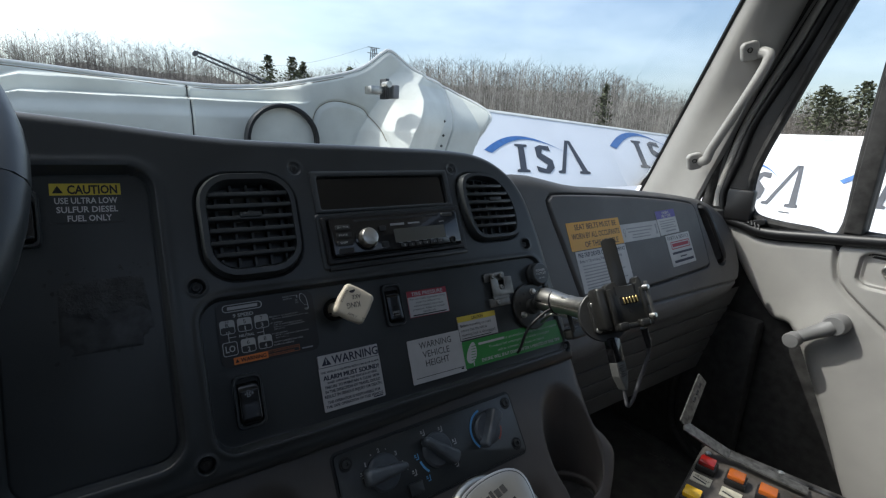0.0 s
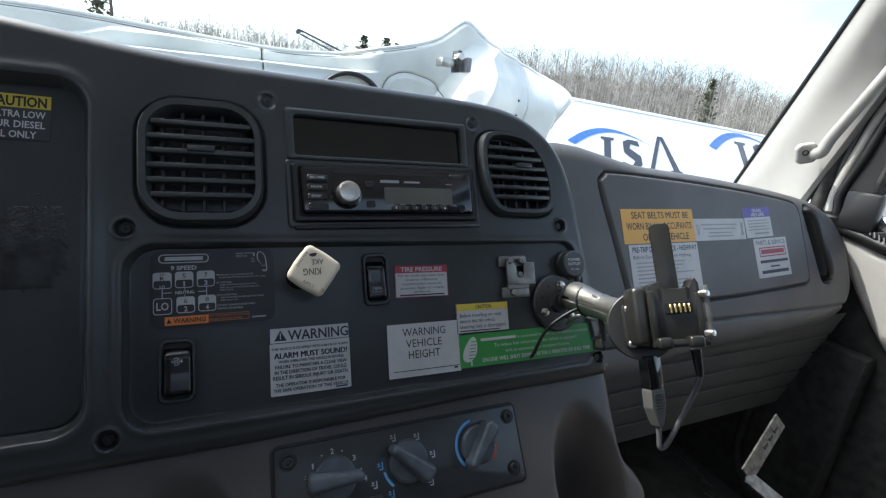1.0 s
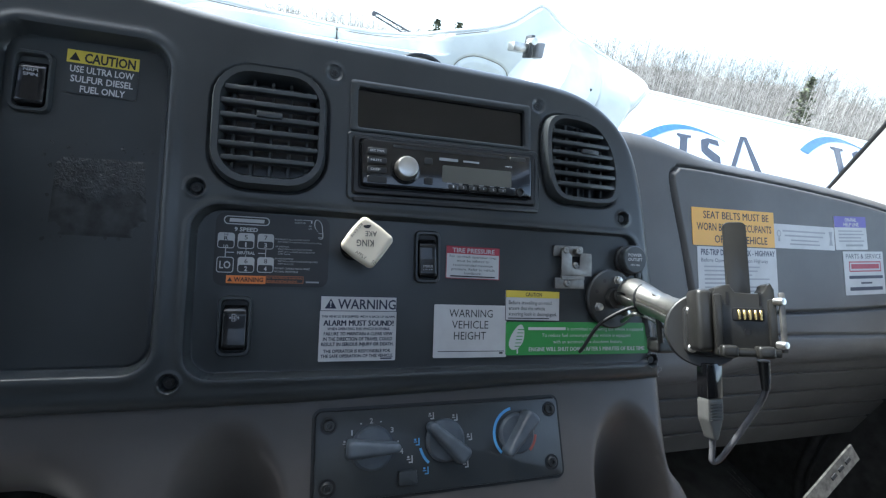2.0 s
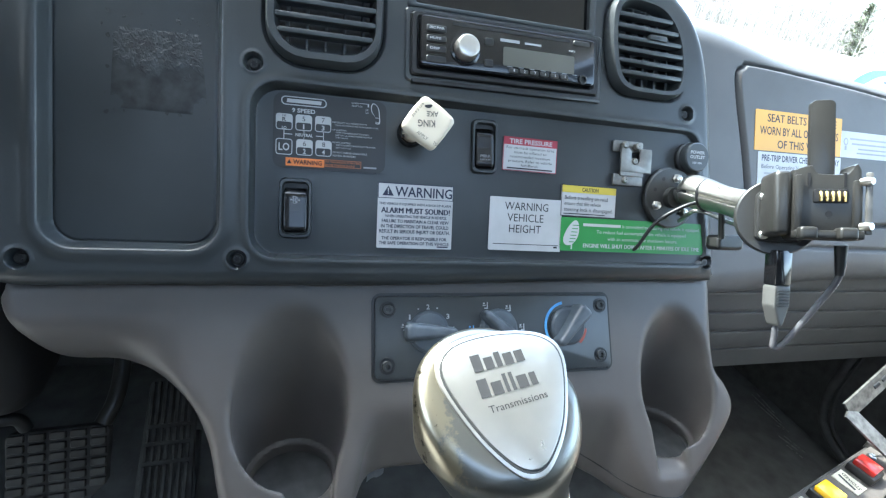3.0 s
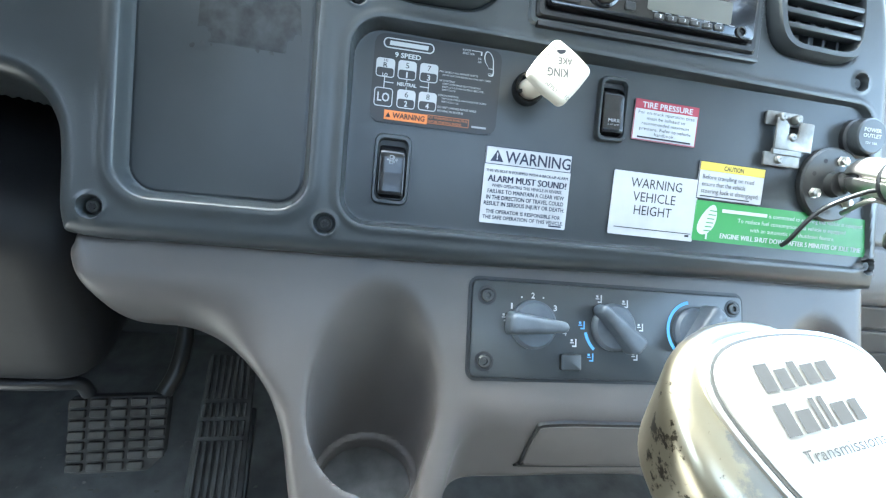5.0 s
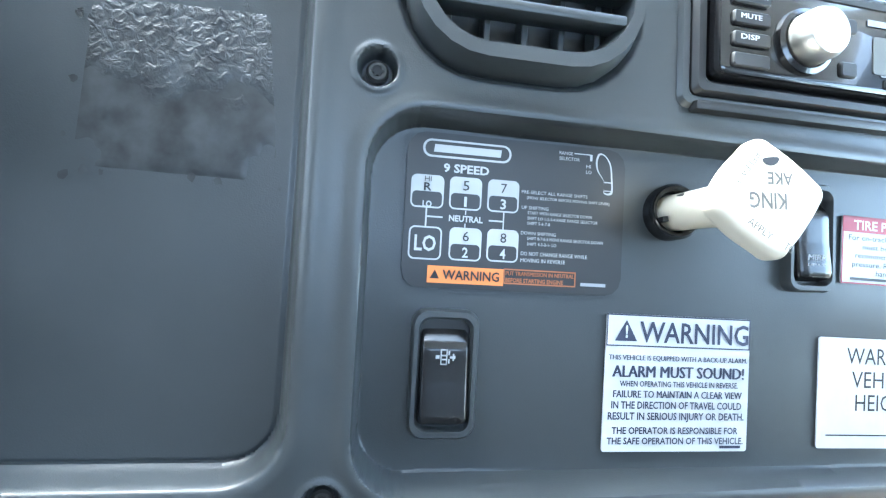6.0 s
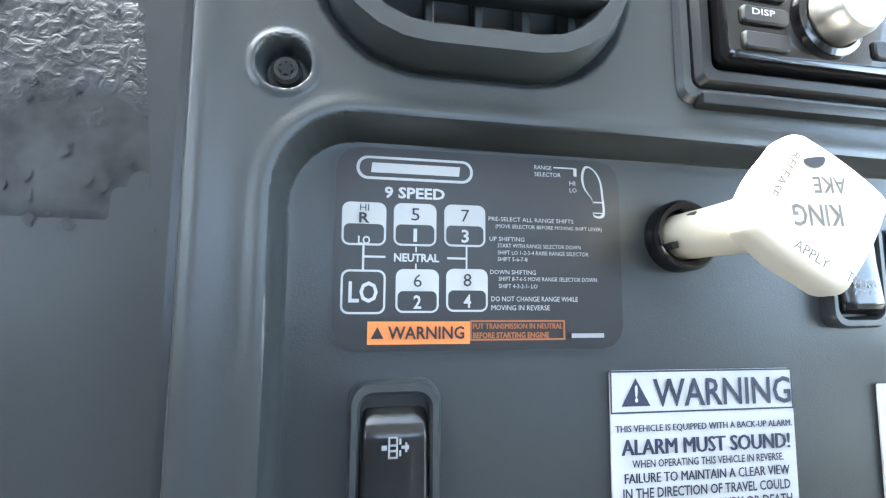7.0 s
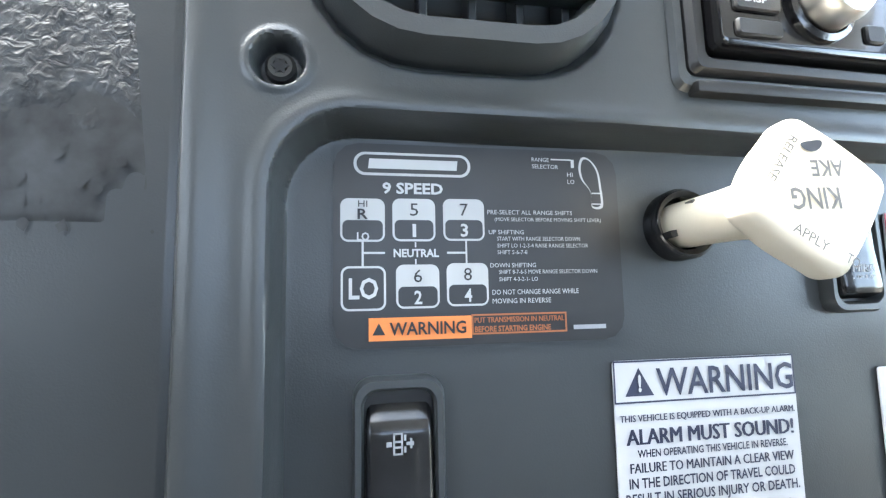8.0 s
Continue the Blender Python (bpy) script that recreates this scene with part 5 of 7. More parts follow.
# ---- gear lever ----
SILVER = material("worn silver plating", (0.25, 0.249, 0.234), 0.31, 1.0, mottled=0.05, mottle_scale=30, vary=0.03)
n, l = SILVER.node_tree.nodes, SILVER.node_tree.links
worn = n.new("ShaderNodeTexNoise")
worn.inputs["Scale"].default_value, worn.inputs["Detail"].default_value, worn.inputs["Roughness"].default_value = 38, 9, 0.7
tcs = n.new("ShaderNodeTexCoord")
l.new(tcs.outputs["Object"], worn.inputs["Vector"])
grad = n.new("ShaderNodeSeparateXYZ")
l.new(tcs.outputs["Object"], grad.inputs[0])
add = n.new("ShaderNodeMath")
add.operation = "MULTIPLY_ADD"
add.inputs[1].default_value, add.inputs[2].default_value = -16.0, 0.12
l.new(grad.outputs["X"], add.inputs[0])
both = n.new("ShaderNodeMath")
both.operation = "ADD"
l.new(add.outputs[0], both.inputs[0])
l.new(worn.outputs["Fac"], both.inputs[1])
cut = n.new("ShaderNodeMapRange")
cut.inputs["From Min"].default_value, cut.inputs["From Max"].default_value = 1.00, 1.05
l.new(both.outputs[0], cut.inputs["Value"])
mix2 = n.new("ShaderNodeMix")
mix2.data_type = "RGBA"
mix2.inputs["A"].default_value, mix2.inputs["B"].default_value = (0.25, 0.249, 0.234, 1), (0.40, 0.36, 0.27, 1)
pit, pit_cut, mix3 = n.new("ShaderNodeTexNoise"), n.new("ShaderNodeMapRange"), n.new("ShaderNodeMix")
pit.inputs["Scale"].default_value, pit.inputs["Detail"].default_value, pit.inputs["Roughness"].default_value = 150, 6, 0.65
pit_add = n.new("ShaderNodeMath")
pit_add.operation = "ADD"
pit_cut.inputs["From Min"].default_value, pit_cut.inputs["From Max"].default_value = 1.26, 1.31
mix3.data_type = "RGBA"
mix3.inputs["B"].default_value = (0.07, 0.06, 0.045, 1)
l.new(tcs.outputs["Object"], pit.inputs["Vector"])
l.new(pit.outputs["Fac"], pit_add.inputs[0])
l.new(add.outputs[0], pit_add.inputs[1])
l.new(pit_add.outputs[0], pit_cut.inputs["Value"])
l.new(pit_cut.outputs[0], mix3.inputs["Factor"])
l.new(mix2.outputs["Result"], mix3.inputs["A"])
l.new(cut.outputs[0], mix2.inputs["Factor"])
l.new(mix3.outputs["Result"], n["Principled BSDF"].inputs["Base Color"])

KN = Vector((0.007, -0.473, 0.881)).normalized()
KX_ = Vector((0.9975, 0.065, 0.027))
KX_ = (KX_ - KN * KX_.dot(KN)).normalized()
KD = KN.cross(KX_)
KNOB = Matrix.Translation((0.0290, -0.2760, 1.8165)) @ Matrix((KX_, KD, KN)).transposed().to_4x4()
# the lever stands nearly upright; its sleeve begins at the seam below the knob
SEAM = Vector((0.0400, -0.2770, 1.7646))
run = Vector((0.226, 0.090, -1.0)).normalized()
KI = KNOB.inverted()
s1 = KI @ SEAM
# the seam is an oblique cut, higher on the driver's side
cut_normal = Vector((-0.15, 0.09, -1.0)).normalized()
cut_local = (KI.to_3x3() @ cut_normal).normalized()


def gear_knob(x, y, z):
    p = np.stack(np.broadcast_arrays(x, y, z), -1)
    a, d = np.array((-0.0020, -0.0068, -0.0120)), np.array(s1) - np.array((-0.0020, -0.0068, -0.0120))
    t = ((p - a) @ d) / (d @ d)
    off = p - a - np.clip(t, -0.6, 1.2)[..., None] * d
    off = off * np.array((1.0, 1.0 + 0.13, 1.0)) ** (1 - np.clip(t, 0, 1))[..., None]
    flare = 0.0262 + 0.0098 * (1 - np.clip(t, 0, 1)) ** 1.1 - 0.008 * np.clip(-t, 0, 1)
    taper = np.linalg.norm(off, axis=-1) - flare
    taper = smax(taper, (p - np.array(s1)) @ np.array(cut_local) + 0.0012, 0.0015)
    return smax(taper, z - 0.0005, 0.009)


SLEEVE = material("brushed shaft sleeve", (0.27, 0.265, 0.25), 0.26, 1.0, mottled=0.04, mottle_scale=20, vary=0.03)
lever = thing("gear_lever", "worn silver gear lever knob on a polished metal shaft", "gear lever", KNOB)
part("knob", body("knob", gear_knob, (-0.048, -0.070, -0.090), (0.056, 0.050, 0.006), 0.0017), SILVER, lever)
PLATE = soft_outline([(-0.0265, 0.0078), (-0.0200, 0.0188), (0.0, 0.0226), (0.0195, 0.0200), (0.0262, 0.0098), (0.0192, -0.0128), (0.0092, -0.0265), (0.0012, -0.0303), (-0.0070, -0.0265), (-0.0178, -0.0125)], 5)
up_turn = pose(0, 0, 0, -90, 0, 0)
part("plate_gap", prism([(x * 1.035, y * 1.035) for x, y in PLATE], -0.0018, 0.004, 0.0003), DARK_METAL, lever, "", pose(0, 0, 0.0002) @ up_turn)
part("plate_rim", prism([(x * 1.10, y * 1.10) for x, y in PLATE], -0.0015, 0.004, 0.0009), STEEL, lever, "", pose(0, 0, 0.0002) @ up_turn)
part("badge_plate", prism(PLATE, -0.0024, 0.004, 0.0006), SATIN_PLATE, lever, "satin silver badge plate", pose(0, 0, 0.0002) @ up_turn)
for x0, z0, wide, blocks in ((-0.0125, 0.0092, 1.18, ((0.0036, 0.0070), (0.0034, 0.0050), (0.0022, 0.0063), (0.0036, 0.0050), (0.0034, 0.0050))), (-0.0133, -0.0012, 1.35, ((0.0032, 0.0074), (0.0034, 0.0052), (0.0012, 0.0074), (0.0012, 0.0074), (0.0034, 0.0052), (0.0022, 0.0052)))):
    for w_, h_ in blocks:
        part("badge_bar", bars([(x0, x0 + w_ * wide, z0, z0 + h_)], -0.0027), BADGE_INK, lever, "", pose(0, 0, 0.0002) @ up_turn @ pose(0, 0, 0, 0, -7, 0))
        x0 += (w_ + 0.0009) * wide
part("badge_print", lettering([("Transmissions", -0.0120, 0.0140, -0.0058, 0.0028, 0, 0.0)], -0.0027), BADGE_INK, lever, "", pose(0, 0, 0.0002) @ up_turn @ pose(0, 0, 0, 0, -7, 0))
p0 = SEAM


def sleeve_mesh(rings, n=44):
    """A round sleeve down the lever: (distance along it, radius); its upper rings follow the oblique cut."""
    u = run.orthogonal().normalized()
    w_ = run.cross(u)
    b = bmesh.new()
    loops = []
    for s_, r in rings:
        k = max(0.0, 1 - max(s_, 0) / 0.10)
        row = []
        for i in range(n):
            q = r * (u * math.cos(2 * math.pi * i / n) + w_ * math.sin(2 * math.pi * i / n))
            row.append(b.verts.new(KI @ (p0 + q + run * (s_ - k * q.dot(cut_normal) / run.dot(cut_normal)))))
        loops.append(row)
    for p, q in zip(loops, loops[1:]):
        for i in range(n):
            b.faces.new((p[i], p[(i + 1) % n], q[(i + 1) % n], q[i]))
    return b


part("shaft", sleeve_mesh([(0.0032, 0.0274), (0.02, 0.0274), (0.05, 0.0273), (0.10, 0.0272), (0.30, 0.0268), (0.65, 0.0265)]), SLEEVE, lever, "polished metal shaft sleeve")
part("shaft_joint", sleeve_mesh([(-0.0030, 0.0254), (0.0020, 0.0254)]), BLACK, lever)
# steel brighter than the sleeve puts the sunlit rim into the lip's colour
part("sleeve_lip", sleeve_mesh([(0.0012, 0.0256), (0.0000, 0.0268), (0.0008, 0.0279), (0.0030, 0.0279), (0.0036, 0.0273)]), STEEL, lever, "rolled lip of the sleeve, bright for its sunlit rim")
part("shaft_rivet", turned([(0.0032, 0.001), (0.0032, -0.0006), (0.0018, -0.0010), (0.0012, 0.0003), (0.0001, 0.0003)], 14, KI @ Matrix.Translation(p0 + run * 0.052 + Vector((0.006, -0.0268, 0.0)))), DARK_METAL, lever)
boot = thing("lever_boot", "black rubber boot at the foot of the gear lever", "boot", pose(0.184, -0.220, FLOOR_Z))
part("bellows", turned([(0.11, 0.0), (0.10, -0.03), (0.085, -0.035), (0.08, -0.06), (0.065, -0.065), (0.06, -0.09), (0.04, -0.10), (0.03, -0.13)], 28, pose(0, 0, 0, 90, 0, 0) @ pose(0, 0, 0, 180, 0, 0)), RUBBER, boot)

# ---- device mount on the panel ----
mount = thing("device_mount", "ball-joint arm mount with an empty device cradle", "device mount", PANEL @ pose(0.336, RECESS, 0.006))


def mp(x, y, z):
    return (x - 0.336, y - RECESS, z - 0.006)


part("base_plate", turned([(0.0342, 0.000), (0.0342, -0.0045), (0.0325, -0.0060), (0.0120, -0.0065), (0.0110, -0.0130), (0.0001, -0.0130)], 36), DARK_METAL, mount)
for a in (75, 205, 315):
    c, s_ = math.cos(radians(a)) * 0.0225, math.sin(radians(a)) * 0.0225
    part("bolt", turned([(0.0052, -0.0055), (0.0052, -0.0068), (0.0044, -0.0070), (0.0042, -0.0105), (0.0030, -0.0112), (0.0001, -0.0112)], 6, pose(c, 0, s_)), STEEL, mount)
for a in (30, 120, 160, 250):
    c, s_ = math.cos(radians(a)) * 0.0235, math.sin(radians(a)) * 0.0235
    part("hole", turned([(0.0022, -0.0056), (0.0022, -0.0063), (0.0001, -0.0063)], 10, pose(c, 0, s_)), SHADE_BLACK, mount)
part("ball_stem", tube([mp(0.338, 0.010, 0.008), mp(0.345, -0.004, 0.012)], [0.0085, 0.0115], 16, smooth_path=False), DARK_METAL, mount)


def arm_body(x, y, z):
    a, d = np.array(mp(0.347, -0.006, 0.012)), np.array(mp(0.338, -0.104, -0.014)) - np.array(mp(0.347, -0.006, 0.012))
    p = np.stack(np.broadcast_arrays(x, y, z), -1)
    t = np.clip(((p - a) @ d) / (d @ d), 0, 1)
    near = np.linalg.norm(p - a - t[..., None] * d, axis=-1)
    waist = 0.0178 - 0.0042 * np.sin(math.pi * t) ** 2
    f_ = near - waist
    split = np.abs((z - (a[2] + t * d[2])) + 0.15 * (x - a[0]) + 0.002) - 0.0016
    core = near - waist + 0.0055
    return smin(smax(f_, -split, 0.0012), core, 0.0008)


part("socket_arm", body("socket_arm", arm_body, (-0.03, -0.145, -0.045), (0.035, -0.004, 0.030), 0.0011), SATIN, mount, "satin cast aluminium socket arm")
part("arm_screw", turned([(0.0095, 0.0), (0.0092, -0.0016), (0.0070, -0.0022), (0.0055, -0.0012), (0.0001, -0.0012)], 24, Matrix.Translation(mp(0.343, -0.052, 0.0105)) @ pose(0, 0, 0, -75, 0, 0)), STEEL, mount)
part("clamp_knob", body("clamp_knob", lambda x, y, z: smax(np.hypot(np.clip(np.abs(x) - 0.012, 0, 1), np.clip(np.abs(z) - 0.003, 0, 1)) - 0.005, np.abs(y) - 0.009, 0.004), (-0.02, -0.012, -0.011), (0.02, 0.012, 0.011), 0.0015), DARK_METAL, mount, "", Matrix.Translation(mp(0.366, -0.030, -0.042)))
part("clamp_bolt", tube([mp(0.345, -0.045, -0.005), mp(0.352, -0.040, -0.038)], 0.0032, 10, smooth_path=False), DARK_METAL, mount)
# cradle frame, facing the driver
CR = Matrix.Translation(mp(0.331, -0.116, -0.018)) @ pose(0, 0, 0, -4, 0, -29)
part("round_plate", turned([(0.0325, 0.003), (0.0325, -0.001), (0.0315, -0.0022), (0.0001, -0.0022)], 40, CR), DARK_METAL, mount, "black round mounting plate")
part("adapter_plate", prism(rounded(0.0, 0.0, 0.036, 0.042, 0.005), -0.0070, -0.002, 0.0012, bm=None), DARK_METAL, mount, "", CR)
for x, z in ((-0.013, 0.016), (-0.013, -0.016), (0.013, 0.016), (0.013, -0.016)):
    part("cap_screw", turned([(0.0038, -0.006), (0.0038, -0.0095), (0.0026, -0.0105), (0.0001, -0.0105)], 14, CR @ pose(x, 0, z)), STEEL, mount)
CC = CR @ pose(0.0205, -0.026, 0.010, 0, 0, 0) @ Matrix.Diagonal((0.90, 0.90, 0.90, 1))
cradle = part("cradle", prism(soft_outline([(-0.026, -0.028), (-0.026, 0.020), (-0.020, 0.029), (-0.010, 0.031), (-0.006, 0.024), (0.016, 0.024), (0.020, 0.031), (0.026, 0.027), (0.026, -0.028), (0.018, -0.031), (-0.018, -0.031)], 2), -0.006, 0.014, 0.002), OLIVE, mount, "dark olive device cradle", CC)
part("cradle_wall", box(-0.026, -0.019, -0.0115, 0.012, -0.029, 0.022, 0.002), OLIVE, cradle)
part("cradle_wall", box(0.019, 0.026, -0.0085, 0.012, -0.029, 0.018, 0.002), OLIVE, cradle)
part("cradle_foot", box(-0.026, 0.026, -0.0130, 0.010, -0.0335, -0.026, 0.002), OLIVE, cradle)
part("contact_block", prism(rounded(0.003, 0.004, 0.026, 0.012, 0.002), -0.0075, -0.004, 0.0008), BLACK, cradle)
for k in range(5):
    part("contact", box(-0.0062 + 0.0044 * k, -0.0038 + 0.0044 * k, -0.0095, -0.007, -0.0010, 0.0080, 0.0006, 1), GOLD, cradle)
for z in (0.016, -0.022):
    part("latch_pin", turned([(0.0034, 0), (0.0036, -0.004), (0.0030, -0.008), (0.0001, -0.0085)], 14, pose(0.0245, -0.0085, z, 0, 0, 30)), STEEL, cradle)
part("latch_plate", box(0.0265, 0.0315, -0.0115, -0.0085, -0.029, 0.024, 0.0012), ZINC, cradle, "worn bright latch plate")
part("side_block", box(-0.040, -0.0255, -0.0085, 0.026, -0.031, 0.027, 0.005, 3), OLIVE, cradle)
part("socket_hole", turned([(0.0028, -0.0056), (0.0028, -0.0064), (0.0001, -0.0064)], 14, pose(0.002, 0, -0.0115)), SHADE_BLACK, cradle)
for x in (-0.017, 0.012):
    part("retaining_lip", box(x - 0.007, x + 0.007, -0.0185, -0.0060, -0.0345, -0.0235, 0.0028, 3), OLIVE, cradle)
for x in (-0.0135, 0.0135):
    part("slot", box(x - 0.001, x + 0.001, -0.0068, -0.0040, 0.012, 0.024), SHADE_BLACK, cradle)
part("upright_tab", prism(rounded(0.0, 0.054, 0.0195, 0.075, 0.005), 0.001, 0.0055, 0.0012), OLIVE, cradle, "tall dark metal tab", pose(0, 0, 0, -1, 0, 0))
# cables on the mount
part("wire", tube([mp(0.343, 0.010, -0.020), mp(0.336, -0.018, -0.010), mp(0.345, -0.028, -0.012), mp(0.352, -0.050, -0.022), mp(0.345, -0.080, -0.026), mp(0.328, -0.100, -0.016), mp(0.320, -0.112, -0.012)], 0.0022, 10), SATIN, mount, "grey cable tied along the arm")
part("wire", tube([mp(0.3415, -0.030, -0.001), mp(0.325, -0.022, -0.004), mp(0.303, -0.004, -0.022), mp(0.292, 0.010, -0.048), mp(0.292, 0.0175, -0.054)], 0.0020, 10), BLACK, mount, "thin black cable")
ang = [2 * math.pi * i / 16 for i in range(17)]
part("cable_tie", tube([tuple(Vector(mp(0.3455, -0.026, 0.006)) + Vector((0.0165 * math.cos(a), 0.002 * math.cos(a), 0.0165 * math.sin(a)))) for a in ang], 0.0016, 6, smooth_path=False), BLACK, mount)
CABLE = material("shiny grey cable sheath", (0.10, 0.10, 0.108), 0.22, mottled=0.1, mottle_scale=60)
plug = thing("cable_plug", "black cable with a grey inline plug hanging from the cradle", "cable", PANEL @ pose(0.333, -0.118, -0.050))


def cp(x, y, z):
    return (x - 0.333, y + 0.118, z + 0.050)


part("upper_socket", box(-0.0085, 0.0085, -0.006, 0.006, -0.026, 0.004, 0.0015), GLOSS_BLACK, plug)
PLUG_GREY = material("grey plug plastic", (0.11, 0.11, 0.105), 0.4, grain=0.15, grain_scale=900)
part("plug_body", body("plug_body", lambda x, y, z: smax(smax(np.abs(x) - 0.0086 + 0.0060 * np.clip((-z - 0.043) / 0.017, 0, 1), np.abs(y) - 0.0062, 0.002), np.abs(z + 0.0435) - 0.0175, 0.002), (-0.013, -0.009, -0.064), (0.013, 0.009, -0.022), 0.0014), PLUG_GREY, plug, "grey ribbed plug")
for k in range(6):
    part("plug_rib", box(-0.0062, 0.0062, -0.0072, -0.0055, -0.0310 - 0.0026 * k, -0.0298 - 0.0026 * k, 0.0004, 1), BLACK, plug)
part("cable", tube([cp(0.334, -0.118, -0.108), cp(0.335, -0.117, -0.120), cp(0.3355, -0.116, -0.1305), cp(0.341, -0.118, -0.1290), cp(0.345, -0.124, -0.118), cp(0.354, -0.134, -0.095), cp(0.3585, -0.146, -0.072), cp(0.357, -0.152, -0.056), cp(0.354, -0.152, -0.044)], 0.0025, 10), CABLE, plug)
part("strain_relief", tube([cp(0.3575, -0.150, -0.064), cp(0.354, -0.152, -0.040)], [0.0032, 0.0046], 12, smooth_path=False), BLACK, plug)

# ---- metal bracket and power outlet ----
clip = thing("metal_bracket", "small bent steel bracket screwed to the dash panel", "bracket", PANEL @ pose(0.286, RECESS, 0.045, 0, 0.5, 0))
part("back_strip", prism(filleted([(-0.0257, 0.0080), (-0.0257, 0.0205), (0.0124, 0.0205), (0.0124, 0.0085)], [0.001, 0.003, 0.003, 0.001], 4), -0.0024, 0.0, 0.0006), ZINC, clip)
part("hook_plate", prism([(-0.0184, -0.0140), (0.0205, -0.0140), (0.0205, 0.0112), (0.0195, 0.0122), (0.0070, 0.0122), (0.0056, 0.0108), (0.0048, -0.0012), (0.0024, -0.0046), (-0.0024, -0.0046), (-0.0050, -0.0012), (-0.0054, 0.0085), (-0.0084, 0.0118), (-0.0150, 0.0140), (-0.0184, 0.0140)], -0.0072, -0.0054, 0.0005), ZINC, clip, "slotted steel hook plate")
part("hook_flange", box(0.0190, 0.0206, -0.0066, 0.0, -0.0138, 0.0112, 0.0004, 1), ZINC, clip)
part("foot_strip", prism(filleted([(-0.0257, -0.0287), (-0.0257, -0.0165), (0.0112, -0.0172), (0.0118, -0.0285)], [0.001, 0.001, 0.001, 0.001], 3), -0.0055, -0.0030, 0.0006), ZINC, clip)
part("foot_web", box(-0.0184, 0.0112, -0.0068, -0.0032, -0.0185, -0.0130, 0.0005, 1), ZINC, clip)
for x, z in ((-0.0135, 0.0148), (0.0026, 0.0142), (-0.0115, -0.0228), (-0.0008, -0.0020)):
    part("bracket_screw", turned([(0.0040, -0.002), (0.0040, -0.0060), (0.0028, -0.0078), (0.0008, -0.0078), (0.0001, -0.0066)], 16, pose(x, -0.001, z)), ZINC, clip)

outlet = thing("power_outlet", "round black power outlet cap with white print", "power outlet", PANEL @ pose(0.3605, RECESS, 0.0515) @ Matrix.Diagonal((0.90, 0.80, 0.90, 1.0)))
part("collar", turned([(0.0205, 0.001), (0.0205, -0.004), (0.0185, -0.006), (0.0170, -0.006)], 36), BLACK, outlet)
part("cap", turned([(0.0185, -0.004), (0.0190, -0.0075), (0.0180, -0.0160), (0.0165, -0.0175), (0.0001, -0.0178)], 36), PLASTIC, outlet, "hinged cap", pose(0.001, 0, 0.001, 0, 0, 0))
part("cap_tab", box(0.004, 0.012, -0.014, -0.008, -0.0245, -0.015, 0.002), PLASTIC, outlet)
part("cap_print", lettering([("POWER", -0.0105, 0.0105, 0.0065, 0.0038), ("OUTLET", -0.0110, 0.0110, 0.0008, 0.0038), ("12V 10A", -0.0070, 0.0070, -0.0065, 0.0024)], -0.0182), WHITE_INK, outlet)

# ---- stickers on the glove box ----
GLOVE = PANEL @ pose(0.75, float(glove_y(0.75)) - 0.0032, 0, 0, 0, 2.86)


def gx(x):
    return (x - 0.75) / math.cos(radians(2.86))


def glove_sticker(name, label, x0, x1, z0, z1, turn, paper, prints):
    return sticker(name, label, gx((x0 + x1) / 2), (z0 + z1) / 2, gx(x1) - gx(x0), z1 - z0, 0, turn, paper, prints, GLOVE)


glove_sticker("seat_belt_sticker", "amber sticker about wearing seat belts", 0.511, 0.676, 0.084, 0.138, -1.2, AMBER, [("words", INK, [("SEAT BELTS MUST BE", 0.13, 0.93, 0.18, 0.20, 0, 0.01), ("WORN BY ALL OCCUPANTS", 0.05, 0.96, 0.50, 0.20, 0, 0.01), ("OF THIS VEHICLE", 0.25, 0.90, 0.82, 0.20, 0, 0.01)])])
rng = random.Random(9)
glove_sticker("pre_trip_sticker", "white pre-trip check list sticker with small print", 0.520, 0.679, 0.004, 0.0825, -1.2, PAPER, [
    ("words", NAVY_INK, [("PRE-TRIP DRIVER CHECK - HIGHWAY", 0.04, 0.98, 0.10, 0.105, 0, 0.02), ("Before Operating Vehicle on Highway", 0.04, 0.88, 0.245, 0.070, 0, 0.0)]),
    ("bars", FADED_INK, [(0.07, 0.35 + 0.075 * k, 0.07 + rng.uniform(0.55, 0.86), 0.378 + 0.075 * k) for k in range(8)])])
glove_sticker("notice_sticker", "white notice strip with blue small print and symbols", 0.676, 0.816, 0.087, 0.1245, -1.0, PAPER, [
    ("bars", FADED_INK, [(0.13, 0.24, 0.84, 0.31), (0.16, 0.43, 0.80, 0.50), (0.26, 0.62, 0.72, 0.68), (0.24, 0.78, 0.74, 0.84)]),
    ("shape", FADED_INK, [[(0.07 + 0.035 * math.cos(a), 0.40 + 0.15 * math.sin(a)) for a in [2 * math.pi * i / 14 for i in range(14)]], [(0.055, 0.56), (0.085, 0.56), (0.085, 0.72), (0.055, 0.72)], [(0.90, 0.2), (0.93, 0.2), (0.965, 0.8), (0.935, 0.8)], [(0.935, 0.2), (0.965, 0.2), (0.93, 0.8), (0.90, 0.8)]]),
    ("shape", PAPER, [[(0.07 + 0.022 * math.cos(a), 0.40 + 0.095 * math.sin(a)) for a in [2 * math.pi * i / 14 for i in range(14)]]])])
